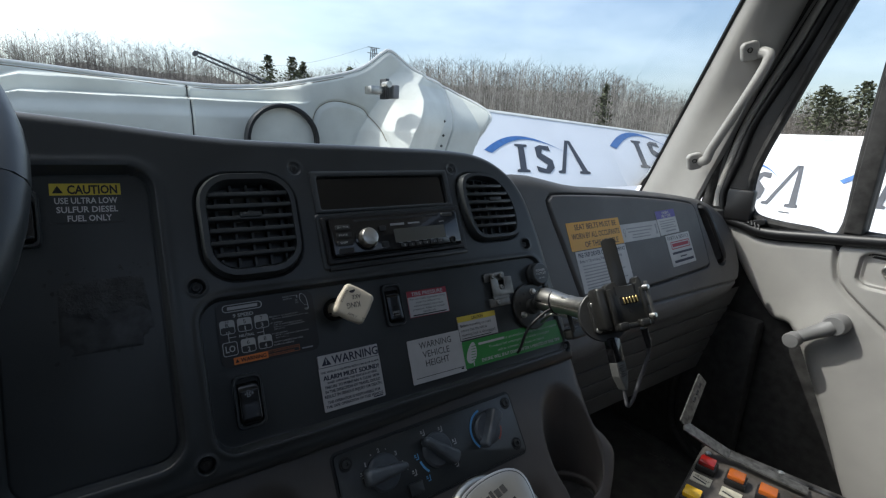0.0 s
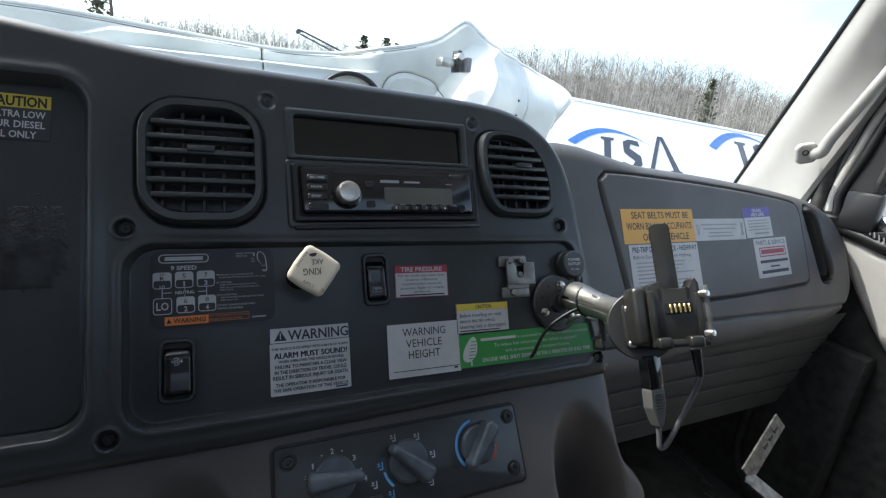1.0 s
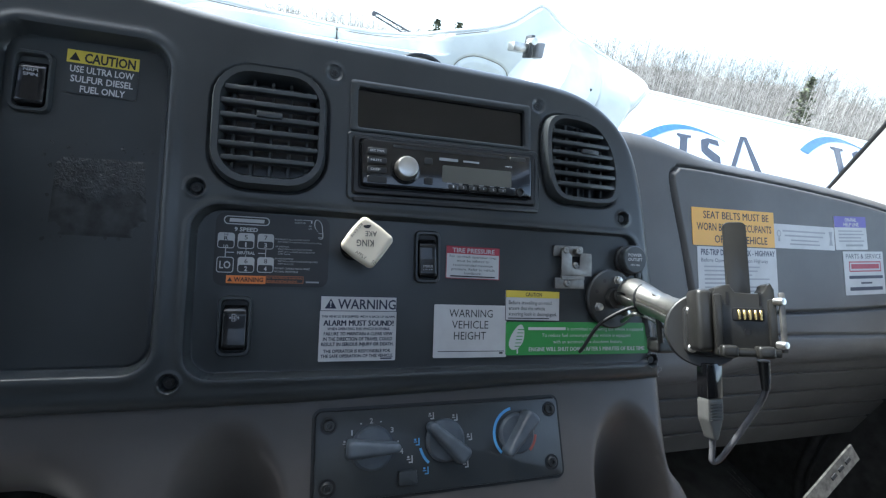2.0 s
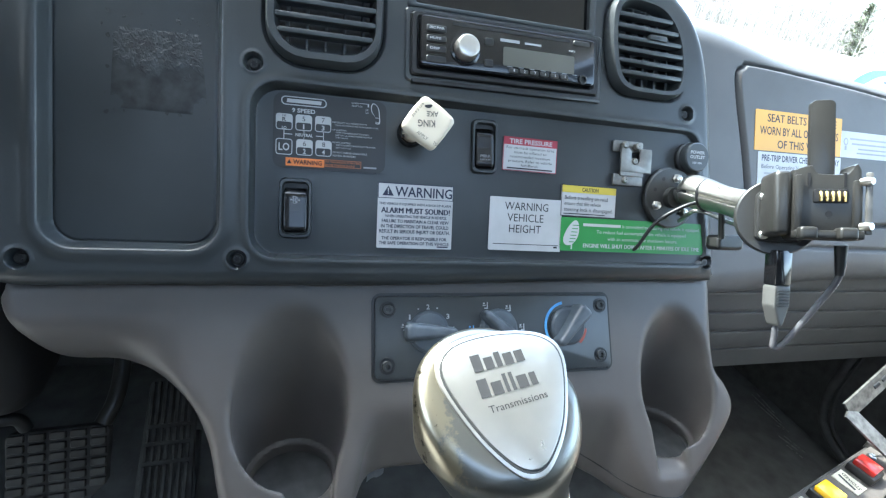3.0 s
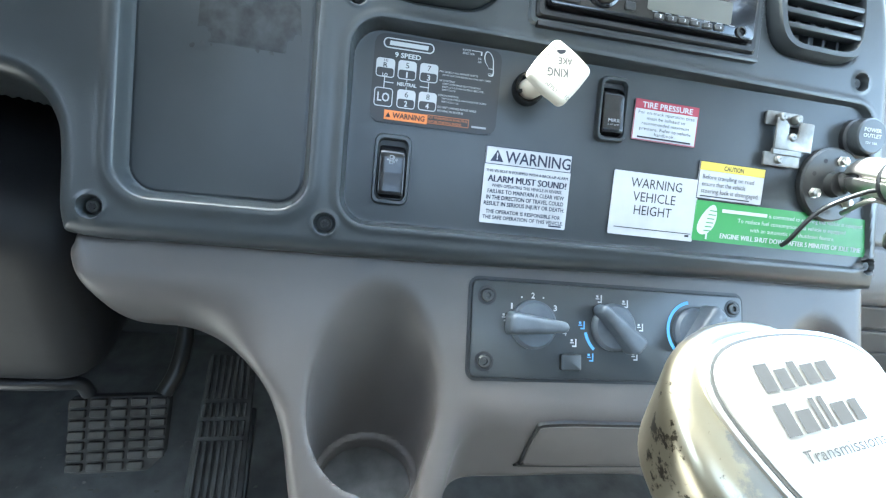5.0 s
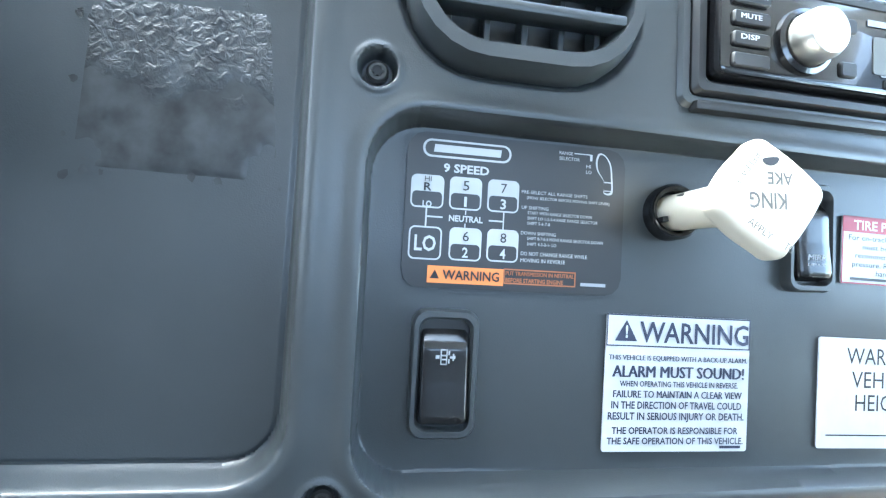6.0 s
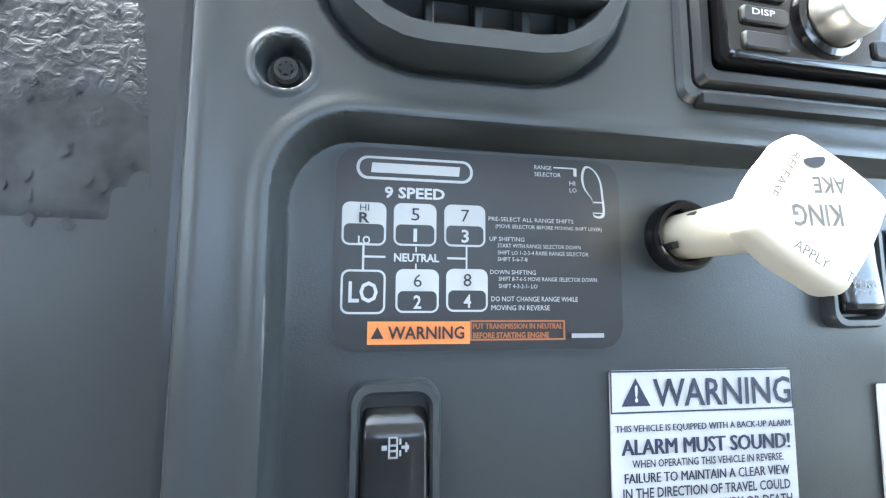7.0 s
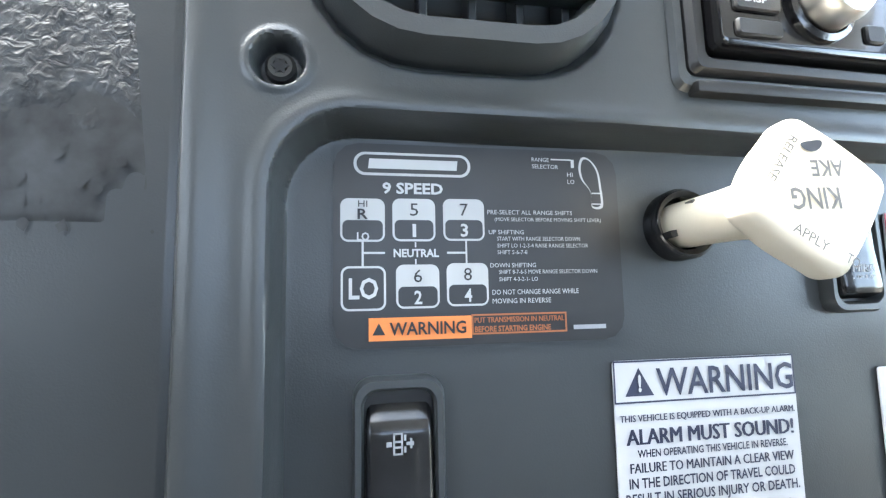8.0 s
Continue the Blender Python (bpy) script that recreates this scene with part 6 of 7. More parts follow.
glove_sticker("help_line_sticker", "white help line sticker with a violet heading", 0.818, 0.900, 0.0915, 0.147, -3.0, PAPER, [
    ("bars", PURPLE, [(0.0, 0.0, 1.0, 0.33)]),
    ("words", PAPER, [("ON-RAIL", 0.33, 0.70, 0.10, 0.11), ("HELP LINE", 0.28, 0.76, 0.24, 0.11)]),
    ("bars", FADED_INK, [(0.10, 0.42, 0.86, 0.46), (0.10, 0.52, 0.90, 0.56), (0.10, 0.62, 0.80, 0.66), (0.10, 0.72, 0.90, 0.76), (0.30, 0.84, 0.85, 0.90)])])
glove_sticker("parts_sticker", "white parts and service sticker with a red mark", 0.837, 0.942, 0.018, 0.090, -2.5, PAPER, [
    ("words", NAVY_INK, [("PARTS & SERVICE", 0.06, 0.95, 0.11, 0.11, 0, 0.0)]),
    ("bars", RED_INK, frame_bars(0.12, 0.23, 0.92, 0.47, 0.02, 1.4) + [(0.17, 0.29, 0.87, 0.40)]),
    ("bars", NAVY_INK, [(0.10, 0.56, 0.95, 0.63)]),
    ("bars", NAVY_INK, [(0.38, 0.71, 0.66, 0.75), (0.10, 0.82, 0.92, 0.90)])])

# ---- driver side: pedals, column, wheel, gauges ----
brake = thing("brake_pedal", "black rubber brake pedal pad with square treads", "pedal", pose(-0.377, 0.104, 1.342, -32, 0, 4))
part("pad", prism(filleted([(-0.060, 0.048), (0.058, 0.048), (0.054, -0.030), (0.036, -0.050), (-0.056, -0.050)], [0.010, 0.010, 0.012, 0.012, 0.012], 4), -0.004, 0.010, 0.003), RUBBER, brake)
for i in range(5):
    for j in range(7):
        x, z = -0.0465 + 0.0230 * i, 0.0400 - 0.0134 * j
        if i == 4 and j > 5:
            continue
        part("tread_block", box(x - 0.0092, x + 0.0092, -0.0085, -0.003, z - 0.0050, z + 0.0050, 0.0012, 1), RUBBER, brake)
part("pedal_arm", tube([(0.046, 0.006, 0.046), (0.058, 0.015, 0.075), (0.062, 0.030, 0.120), (0.062, 0.050, 0.220)], 0.011, 12), DARK_METAL, brake)

gas = thing("accelerator_pedal", "black ribbed accelerator pedal standing on the floor", "pedal", pose(-0.287, 0.190, 1.222, -53, 0, 3))
part("plate", prism(filleted([(-0.036, 0.142), (0.038, 0.142), (0.044, -0.150), (-0.044, -0.150)], [0.014, 0.014, 0.006, 0.006], 4), -0.003, 0.010, 0.002), RUBBER, gas)
for i in range(7):
    for z0, z1 in ((0.062, 0.134), (0.034, 0.056), (0.004, 0.028), (-0.146, -0.002)):
        x0, x1 = (-0.0300 + 0.0100 * i, -0.0300 + 0.0100 * i)
        x = x0 * (1 + 0.12 * (0.14 - z1) / 0.28)
        part("rib", box(x - 0.0031, x + 0.0031, -0.0070, -0.002, z0, z1, 0.0012, 1), RUBBER, gas)
part("pedal_base", box(-0.040, 0.046, 0.010, 0.030, -0.150, 0.05, 0.004), BLACK, gas)

column = thing("knee_panel", "plastic knee panel under the steering column, near-black for its shade", "knee panel")
# the shell's near-black colour holds the shade under the steering column
part("shell", body("shell", lambda x, y, z: smax(smax(np.abs(x + 0.60) - 0.275, np.abs(y - 0.13) - 0.115, 0.04), np.abs(z - 1.630 - 0.30 * (y - 0.13)) - 0.100, 0.05), (-0.90, -0.01, 1.46), (-0.30, 0.28, 1.80), 0.012), SHADE_BLACK, column)
part("pull_handle", tube([(-0.46, 0.050, 1.505), (-0.43, 0.035, 1.498), (-0.38, 0.035, 1.498), (-0.362, 0.042, 1.492), (-0.358, 0.045, 1.475)], 0.007, 10), BLACK, column, "black release handle")


ang = [2 * math.pi * i / 64 for i in range(65)]
wheel = part("steering_wheel", tube([(0.2285 * math.cos(a), 0.2285 * math.sin(a), 0) for a in ang], 0.0165, 14, smooth_path=False), PLASTIC, dashboard, "dark grey padded steering wheel", PANEL.inverted() @ pose(-0.437, -0.120, 2.010, 40, 0, 0))
part("hub", turned([(0.075, 0.03), (0.085, 0.0), (0.07, -0.015), (0.0001, -0.02)], 32, pose(0, 0, -0.03, -90, 0, 0)), PLASTIC, wheel)
for a in (20, 160, 270):
    c, s_ = math.cos(radians(a)), math.sin(radians(a))
    part("spoke", tube([(0.07 * c, 0.07 * s_, -0.035), (0.14 * c, 0.14 * s_, -0.02), (0.222 * c, 0.222 * s_, 0)], 0.012, 10), PLASTIC, wheel)
part("column_tube", tube([(0, 0, -0.05), (0, 0.0, -0.22)], 0.05, 20, smooth_path=False), BLACK, wheel)

gauge = thing("pressure_gauge", "round white-faced pressure gauge with a red needle", "gauge", PANEL @ pose(-0.338, 0.003, 0.122))
part("bezel", turned([(0.0445, 0.002), (0.0445, -0.003), (0.0430, -0.0045), (0.0400, -0.0035), (0.0392, 0.0008)], 48), GLOSS_BLACK, gauge)
part("face", turned([(0.0398, 0.0006), (0.0398, 0.0002), (0.0001, 0.0002)], 48), PAPER, gauge)
for k in range(19):
    a = radians(225 - 15 * k)
    long = 0.006 if k % 3 == 0 else 0.0035
    part("tick", tube([((0.037 - long) * math.cos(a), -0.0002, (0.037 - long) * math.sin(a)), (0.037 * math.cos(a), -0.0002, 0.037 * math.sin(a))], 0.0005, 4, smooth_path=False), INK, gauge)
part("needle", tube([(0.0, -0.002, 0.0), (0.026, -0.002, -0.021)], [0.0016, 0.0006], 6, smooth_path=False), RED_INK, gauge, "red needle")
part("unit_print", lettering([("PSI", -0.006, 0.006, -0.022, 0.006)], -0.0003), INK, gauge)

# grit and dry leaf bits on the floor mat
rng = random.Random(11)
b = bmesh.new()
for k in range(170):
    x, y = rng.uniform(-0.72, -0.18), rng.uniform(-0.05, 0.34)
    r = rng.uniform(0.0012, 0.0045) if k > 12 else rng.uniform(0.004, 0.0065)
    a = rng.uniform(0, 6.28)
    c = [b.verts.new((x + r * rng.uniform(0.5, 1.4) * math.cos(a + q), y + r * rng.uniform(0.4, 0.9) * math.sin(a + q), FLOOR_Z + 0.001 + rng.uniform(0, 0.003))) for q in (0, 1.3, 2.6, 3.9, 5.2)]
    b.faces.new(c)
single("floor_grit", b, material("dry grit and leaf bits", (0.15, 0.14, 0.125), 0.9), "dry grit and leaf bits on the black floor mat", "grit", kind="stuff")
b = bmesh.new()
grid = [[b.verts.new((0.050 + 0.034 * i / 5 + 0.006 * j / 3, 0.188 + 0.030 * j / 3 + 0.012 * i / 5, FLOOR_Z + 0.002 + 0.006 * math.sin(i * 0.9) ** 2 + 0.003 * j / 3)) for i in range(6)] for j in range(4)]
for p, q in zip(grid, grid[1:]):
    for j in range(5):
        b.faces.new((p[j], p[j + 1], q[j + 1], q[j]))
bmesh.ops.solidify(b, geom=list(b.faces), thickness=0.0006)
single("paper_scrap", b, PAPER, "small curled scrap of white paper on the floor mat", "paper scrap")
matt = thing("floor_mat", "black moulded rubber floor mat with raised ridges", "floor mat")
for k, y in enumerate((0.062, 0.036, -0.010, -0.045)):
    part("ridge", tube([(-0.80, y + 0.012, FLOOR_Z), (-0.50, y, FLOOR_Z + 0.001), (-0.36, y + 0.004, FLOOR_Z)], 0.0055, 8), DUSTY, matt)

# ---- passenger side: grab handle, door fittings, switch box ----
grab = thing("grab_handle", "warm grey pillar grab handle with two mounting feet", "grab handle")
gt, gb = Vector((1.116, 0.143, 2.264)), Vector((1.136, 0.239, 1.999))
part("bar", tube([gt + Vector((0.020, 0.015, -0.004)), gt + Vector((0.004, -0.030, -0.004)), gt + Vector((-0.004, -0.040, -0.030)), gt.lerp(gb, 0.5) + Vector((-0.020, -0.045, -0.004)), gb + Vector((-0.010, -0.040, 0.036)), gb + Vector((-0.006, -0.026, 0.004)), gb + Vector((0.014, 0.015, 0.002))], [0.013, 0.0125, 0.0112, 0.0105, 0.0112, 0.0125, 0.013], 14), TRIM, grab)
for p, sgn in ((gt, 1), (gb, -1)):
    foot = part("foot", body("foot", lambda x, y, z: smax(np.hypot(np.clip(np.abs(x) - 0.008, 0, 1), np.clip(np.abs(z) - 0.010, 0, 1)) - 0.0125, np.abs(y) - 0.008, 0.006), (-0.028, -0.014, -0.030), (0.028, 0.014, 0.030), 0.0025), TRIM, grab, "", Matrix.Translation(p + Vector((-0.008, 0.0, 0.0))) @ pose(0, 0, 0, 12, -18, -38))
    part("bolt", turned([(0.0062, -0.006), (0.0062, -0.0095), (0.0045, -0.0098), (0.0040, -0.007), (0.0001, -0.007)], 16, pose(-0.004, 0, 0.004)), BLACK, foot)

HUB, GRIP_END = Vector((1.166, -0.132, 1.657)), Vector((1.130, -0.070, 1.603))
crank = part("window_crank", tube([HUB + Vector((-0.006, 0.004, -0.004)), HUB.lerp(GRIP_END, 0.35) + Vector((-0.004, 0, 0)), GRIP_END + Vector((0.018, -0.006, 0.006)), GRIP_END + Vector((0.016, 0.004, -0.004))], [0.0185, 0.0165, 0.0140, 0.0125], 18), GREY_TRIM, door, "grey window crank handle")
part("crank_hub", turned([(0.0225, 0.030), (0.0245, 0.010), (0.0240, -0.010), (0.0205, -0.0175), (0.0001, -0.0190)], 32, Matrix.Translation(HUB) @ pose(0, 0, 0, 0, 0, -90)), GREY_TRIM, crank)
part("crank_knob", turned([(0.0135, 0.020), (0.0180, 0.012), (0.0185, -0.010), (0.0160, -0.0165), (0.0001, -0.0180)], 28, Matrix.Translation(GRIP_END) @ pose(0, 0, 0, 0, 0, -90)), GREY_TRIM, crank)
part("lock_knob", turned([(0.0150, 0.002), (0.0150, -0.006), (0.0120, -0.008), (0.0105, -0.002), (0.0001, -0.001)], 24, Matrix.Translation((DOOR_X + 0.010, -0.188, 1.795)) @ pose(0, 0, 0, 0, 0, -90)), STEEL, door, "chrome lock rosette")
part("demister_vent", body("demister_vent", lambda x, y, z: smax(np.hypot(np.clip(np.abs(y) - 0.020, 0, 1), z) - 0.0085, np.abs(x) - 0.006, 0.003), (-0.010, -0.034, -0.013), (0.010, 0.034, 0.013), 0.0025), BLACK, door, "small black demister vent", Matrix.Translation((DOOR_X - 0.010, 0.088, 1.8515)) @ pose(0, 0, 0, -20, 0, 0))
for k in range(4):
    part("demister_fin", box(-0.0085, -0.0055, -0.0012, 0.0012, -0.006, 0.006), GREY_TRIM, door, "", Matrix.Translation((DOOR_X - 0.010, 0.088 + 0.009 * (k - 1.5), 1.8515 + 0.0033 * (1.5 - k) * -1)) @ pose(0, 0, 0, -20, 0, 0))
part("sill_cap", tube([(DOOR_X - 0.002, 0.175, 1.852), (DOOR_X - 0.004, 0.115, 1.842), (DOOR_X - 0.004, 0.053, 1.832), (DOOR_X - 0.004, -0.09, 1.848), (DOOR_X - 0.004, -0.35, 1.872), (DOOR_X - 0.004, -0.9, 1.872)], 0.014, 12), BLACK, door, "black door sill cap")
part("mirror_foot", box(DOOR_X - 0.022, DOOR_X + 0.004, 0.098, 0.165, 1.852, 1.935, 0.008), BLACK, door, "black corner trim below the vent window")
part("window_print", bars([(-0.020, 0.020, 0.004, 0.0055), (-0.018, 0.018, -0.001, 0.0005), (-0.012, 0.012, -0.008, -0.004)]), FADED_INK, door, "", Matrix.Translation((DOOR_X + 0.019, 0.040, 1.893)) @ pose(0, 0, 0, 0, 0, -90))

BOXM = pose(0.650, -0.138, 1.500, 0, 0, 15)
BOX_PAINT = material("scuffed dark grey box metal", (0.075, 0.072, 0.068), 0.5, 0.2, scuff=0.3, mottled=0.25, mottle_scale=30)
BOX_LIGHT = material("scuffed brown-grey box face", (0.085, 0.076, 0.068), 0.5, scuff=0.3, mottled=0.25, mottle_scale=35)
ctrl = thing("switch_box", "grey metal switch box with coloured square push buttons", "switch box", BOXM)
part("case", box(-0.200, 0.078, -0.260, 0.022, -0.10, -0.012, 0.004), BOX_PAINT, ctrl)
part("top_plate", box(-0.196, 0.074, -0.256, 0.018, -0.012, -0.008, 0.001), BOX_LIGHT, ctrl)
part("edge_strip", box(0.066, 0.082, -0.262, 0.024, -0.016, -0.004, 0.001), material("scraped dark edge steel", (0.14, 0.135, 0.13), 0.4, 0.8, mottled=0.4, mottle_scale=60), ctrl, "scraped steel edge strip")
part("pedestal", box(-0.16, 0.04, -0.22, -0.02, FLOOR_Z - 1.5, -0.10, 0.004), BOX_PAINT, ctrl)
LENS_RED, LENS_ORANGE, LENS_YELLOW = (material(nm, c, 0.22, coat=0.4) for nm, c in (("red lens", (0.26, 0.012, 0.010)), ("orange lens", (0.45, 0.11, 0.015)), ("yellow lens", (0.80, 0.48, 0.02))))
TAG = material("ivory tag", (0.50, 0.48, 0.38), 0.5, mottled=0.15, mottle_scale=60)
for i, u in enumerate((-0.006, -0.106)):
    for j in range(5):
        v_ = -0.045 * j
        lens = LENS_RED if (i, j) == (0, 0) else LENS_YELLOW if (i, j) == (1, 0) else LENS_ORANGE
        u2 = u - 0.003 * j
        btn = part("push_button", box(u2 - 0.0155, u2 + 0.0155, v_ - 0.0155, v_ + 0.0155, -0.008, 0.004, 0.0025), BLACK, ctrl)
        part("button_lens", box(u2 - 0.0125, u2 + 0.0125, v_ - 0.0125, v_ + 0.0125, 0.003, 0.0115, 0.0022), lens, btn)
        tag = part("tag", box(u2 - 0.066 + 0.018, u2 - 0.0245 + 0.001, v_ - 0.0150, v_ + 0.0150, -0.008, -0.0062, 0.0004, 1), TAG, ctrl, "ivory name tag")
        m_ = Matrix.Translation((u2 - 0.036, v_, -0.0058)) @ pose(0, 0, 0, 0, 0, 75) @ pose(0, 0, 0, -90, 0, 0)
        if j == 0:
            part("tag_print", lettering([("STOWED", -0.012, 0.012, -0.003, 0.0050)]), INK, tag, "", m_)
        part("tag_bar", bars([(-0.011, 0.011, 0.003, 0.0065)]), INK, tag, "", m_)
for u, v_ in ((0.045, 0.008), (0.074, -0.10), (-0.185, 0.008)):
    part("box_screw", turned([(0.0055, 0.0), (0.0050, -0.002), (0.0030, -0.003), (0.0001, -0.002)], 14, pose(u, v_, -0.008 if u < 0.06 else -0.004, 90, 0, 0) @ pose(0, 0, 0, 180, 0, 0)), STEEL, ctrl)
strap = thing("steel_bracket", "bent strip of dark steel on the switch box", "bracket")
b = bmesh.new()
pts = [Vector((0.742, -0.060, 1.604)), Vector((0.645, -0.088, 1.550)), Vector((0.700, -0.150, 1.506)), Vector((0.730, -0.260, 1.500))]
for p, q in zip(pts, pts[1:]):
    d = (q - p).normalized()
    w_ = d.cross(Vector((0.25, -0.75, 0.6))).normalized() * 0.012
    nrm = d.cross(w_).normalized() * 0.0015
    ring_ = []
    for e in (p, q):
        ring_.append([b.verts.new(e + w_ * a + nrm * c) for a, c in ((-1, -1), (1, -1), (1, 1), (-1, 1))])
    for i in range(4):
        b.faces.new((ring_[0][i], ring_[0][(i + 1) % 4], ring_[1][(i + 1) % 4], ring_[1][i]))
    b.faces.new(ring_[0][::-1])
    b.faces.new(ring_[1])
part("strip", b, material("scratched grey strip steel", (0.17, 0.168, 0.16), 0.42, 0.7, mottled=0.25, mottle_scale=120), strap)
for k in range(3):
    u0 = 0.14 + 0.15 * k
    part("slot", tube([pts[0].lerp(pts[1], u0) + Vector((0, -0.0012, 0.0018)), pts[0].lerp(pts[1], u0 + 0.09) + Vector((0, -0.0012, 0.0018))], 0.0028, 8, smooth_path=False, flat=0.5), SHADE_BLACK, strap)

# ---- outside: raised hood ----
HOOD_LINE = soft_outline([(-1.30, 2.10), (-1.15, 2.225), (-0.80, 2.245), (-0.51, 2.238), (0.095, 2.208), (0.40, 2.222), (0.668, 2.273), (0.919, 2.346), (1.06, 2.445), (1.10, 2.462), (1.15, 2.442), (1.293, 2.353), (1.42, 2.340), (1.515, 2.329), (1.649, 2.280), (1.781, 2.167), (1.74, 2.07), (1.695, 1.966), (1.55, 1.50), (1.40, 1.15), (0.2, 1.10), (-1.2, 1.15), (-1.38, 1.60)], 5)
hood_line = lookup(HOOD_LINE, -1.5, 1.9, 1.0, 2.6, 0.01)
SHELF = [(-1.5, 2.06), (-0.65, 2.075), (-0.49, 2.125), (0.113, 2.136), (0.40, 2.140), (0.62, 2.150), (0.80, 2.20), (0.90, 2.26), (0.99, 2.32), (1.06, 2.36), (1.9, 2.36)]


def hood_height(X, Z):
    e = hood_line(X, Z)
    y = 2.00 + 0.035 * np.clip((e + 0.03) / 0.03, 0, 1) ** 2
    shelf = np.interp(X, [p[0] for p in SHELF], [p[1] for p in SHELF])
    inner = step_up(0.985 - X, 0.10)
    tray_ = step_up(0.66 - X, 0.22)
    y = y + tray_ * 0.11 * step_up(Z - shelf, 0.012) - tray_ * 0.02 * step_up(shelf - 0.02 - Z, 0.06)
    y = y + tray_ * 0.03 * step_up(Z - shelf - 0.065, 0.02)
    seam = np.abs(X - 0.10)
    y = y + inner * 0.012 * np.exp(-(seam / 0.006) ** 2)
    blister = far_from(soft_outline([(0.64, 1.80), (0.66, 2.08), (0.74, 2.165), (0.86, 2.165), (0.96, 2.12), (0.985, 1.98), (0.98, 1.80)], 4), X, Z)
    y = y + 0.008 * np.exp(-(blister / 0.006) ** 2) - 0.010 * step_up(-blister, 0.03)
    fold = np.interp(Z, [1.80, 2.03, 2.20, 2.29, 2.353, 2.46], [0.98, 1.07, 1.19, 1.215, 1.293, 1.36])
    cheek = np.clip((X - fold + 0.16) / 0.16, 0, 1)
    y = y - 0.34 * cheek * step_up(2.45 - Z, 0.42)
    y = y + 0.75 * np.clip(X - fold, 0, 0.30) + 0.15 * np.clip(X - fold - 0.30, 0, 1)
    crease = np.abs((X - 1.50) - 0.36 * (Z - 2.15))
    y = y + 0.010 * np.exp(-(crease / 0.006) ** 2)
    y = y - 0.8 * np.clip(X - 1.655 - 0.20 * (2.25 - Z), 0, 1)
    return y


hood = thing("truck_hood", "white truck hood tilted open, its underside facing the cab", "hood")
part("shell", sheet("shell", np.concatenate([np.arange(-1.42, 0.60, 0.010), np.arange(0.60, 1.82, 0.004)]), np.arange(1.10, 2.50, 0.004), hood_height, lambda X, Z: hood_line(X, Z) < 0.004), GREEN_WHITE, hood)
edge = [p for p in HOOD_LINE if p[1] > 1.95 and p[0] > -1.3]
part("rolled_edge", tube([(x, float(hood_height(np.array([x]), np.array([z - 0.004]))[0]) - 0.004, z) for x, z in edge], 0.009, 8, smooth_path=False), WHITE_PAINT, hood)
part("headlight_bucket", ring([(0.485 + 0.175 * math.cos(a), 1.965 + 0.175 * math.sin(a)) for a in ang[:-1]], [(0.485 + 0.155 * math.cos(a), 1.965 + 0.155 * math.sin(a)) for a in ang[:-1]], 1.905, 1.97, 0.006), BLACK, hood, "dark ring of a headlight opening")
part("headlight_back", flat([(0.485 + 0.158 * math.cos(a), 1.965 + 0.158 * math.sin(a)) for a in ang[:-1]], 1.94), GREEN_WHITE, hood)
part("hinge_bracket", box(0.890, 0.985, 1.80, 1.88, 2.212, 2.252, 0.006), SATIN, hood, "cast hinge bracket")
part("hinge_bracket", box(0.962, 0.982, 1.78, 1.85, 2.190, 2.290, 0.004), DARK_METAL, hood, "dark hinge plate")
part("hinge_pin", tube([(0.972, 1.76, 2.262), (0.972, 1.82, 2.262)], 0.016, 12, smooth_path=False), SATIN, hood)
part("hinge_bracket", box(1.000, 1.030, 1.76, 1.84, 2.195, 2.262, 0.006), GREY_TRIM, hood, "grey hinge block")
for x, z in ((1.405, 2.10), (1.395, 2.02), (1.385, 1.96)):
    part("rivet", turned([(0.008, 0.0), (0.006, -0.006), (0.0001, -0.007)], 10, pose(x, float(hood_height(np.array([x]), np.array([z]))[0]), z)), DARK_METAL, hood)

def on_hood(pts, out):
    return [(x, float(hood_height(np.array([x]), np.array([z]))[0]) - out, z) for x, z in pts]


SEALANT = material("dull brown sealant", (0.20, 0.17, 0.12), 0.7)
part("sealant_bead", tube(on_hood(soft_outline([(0.655, 1.85), (0.66, 2.08), (0.74, 2.165), (0.86, 2.165), (0.96, 2.12), (0.985, 1.98)], 8, False), -0.001), 0.0032, 6, smooth_path=False), SEALANT, hood, "brown sealant bead round the bonded panel")
part("seam_gap", tube(on_hood([(0.10, 2.202 - 0.012 * k) for k in range(26)], 0.001), 0.0035, 6, smooth_path=False), BLACK, hood, "dark gap between the hood halves")
part("edge_gap", tube(on_hood([(x, z - 0.016) for x, z in edge[2:34]], 0.001), 0.0022, 6, smooth_path=False), SEALANT, hood, "brown joint under the rolled edge")
part("hinge_rail", box(-1.15, 1.30, 1.95, 2.10, 1.02, 1.16, 0.01), DARK_METAL, hood, "dark hinge rail at the hood's foot")
chassis = thing("truck_chassis", "dark steel frame rails under the cab and hood", "chassis")
for x in (-0.30, 0.64):
    part("frame_rail", box(x - 0.05, x + 0.05, -1.10, 2.15, 0.80, 1.05, 0.008), DARK_METAL, chassis)
for y in (-0.9, 0.6, 2.05):
    part("cross_member", box(-0.25, 0.59, y - 0.06, y + 0.06, 0.84, 1.01, 0.008), DARK_METAL, chassis)

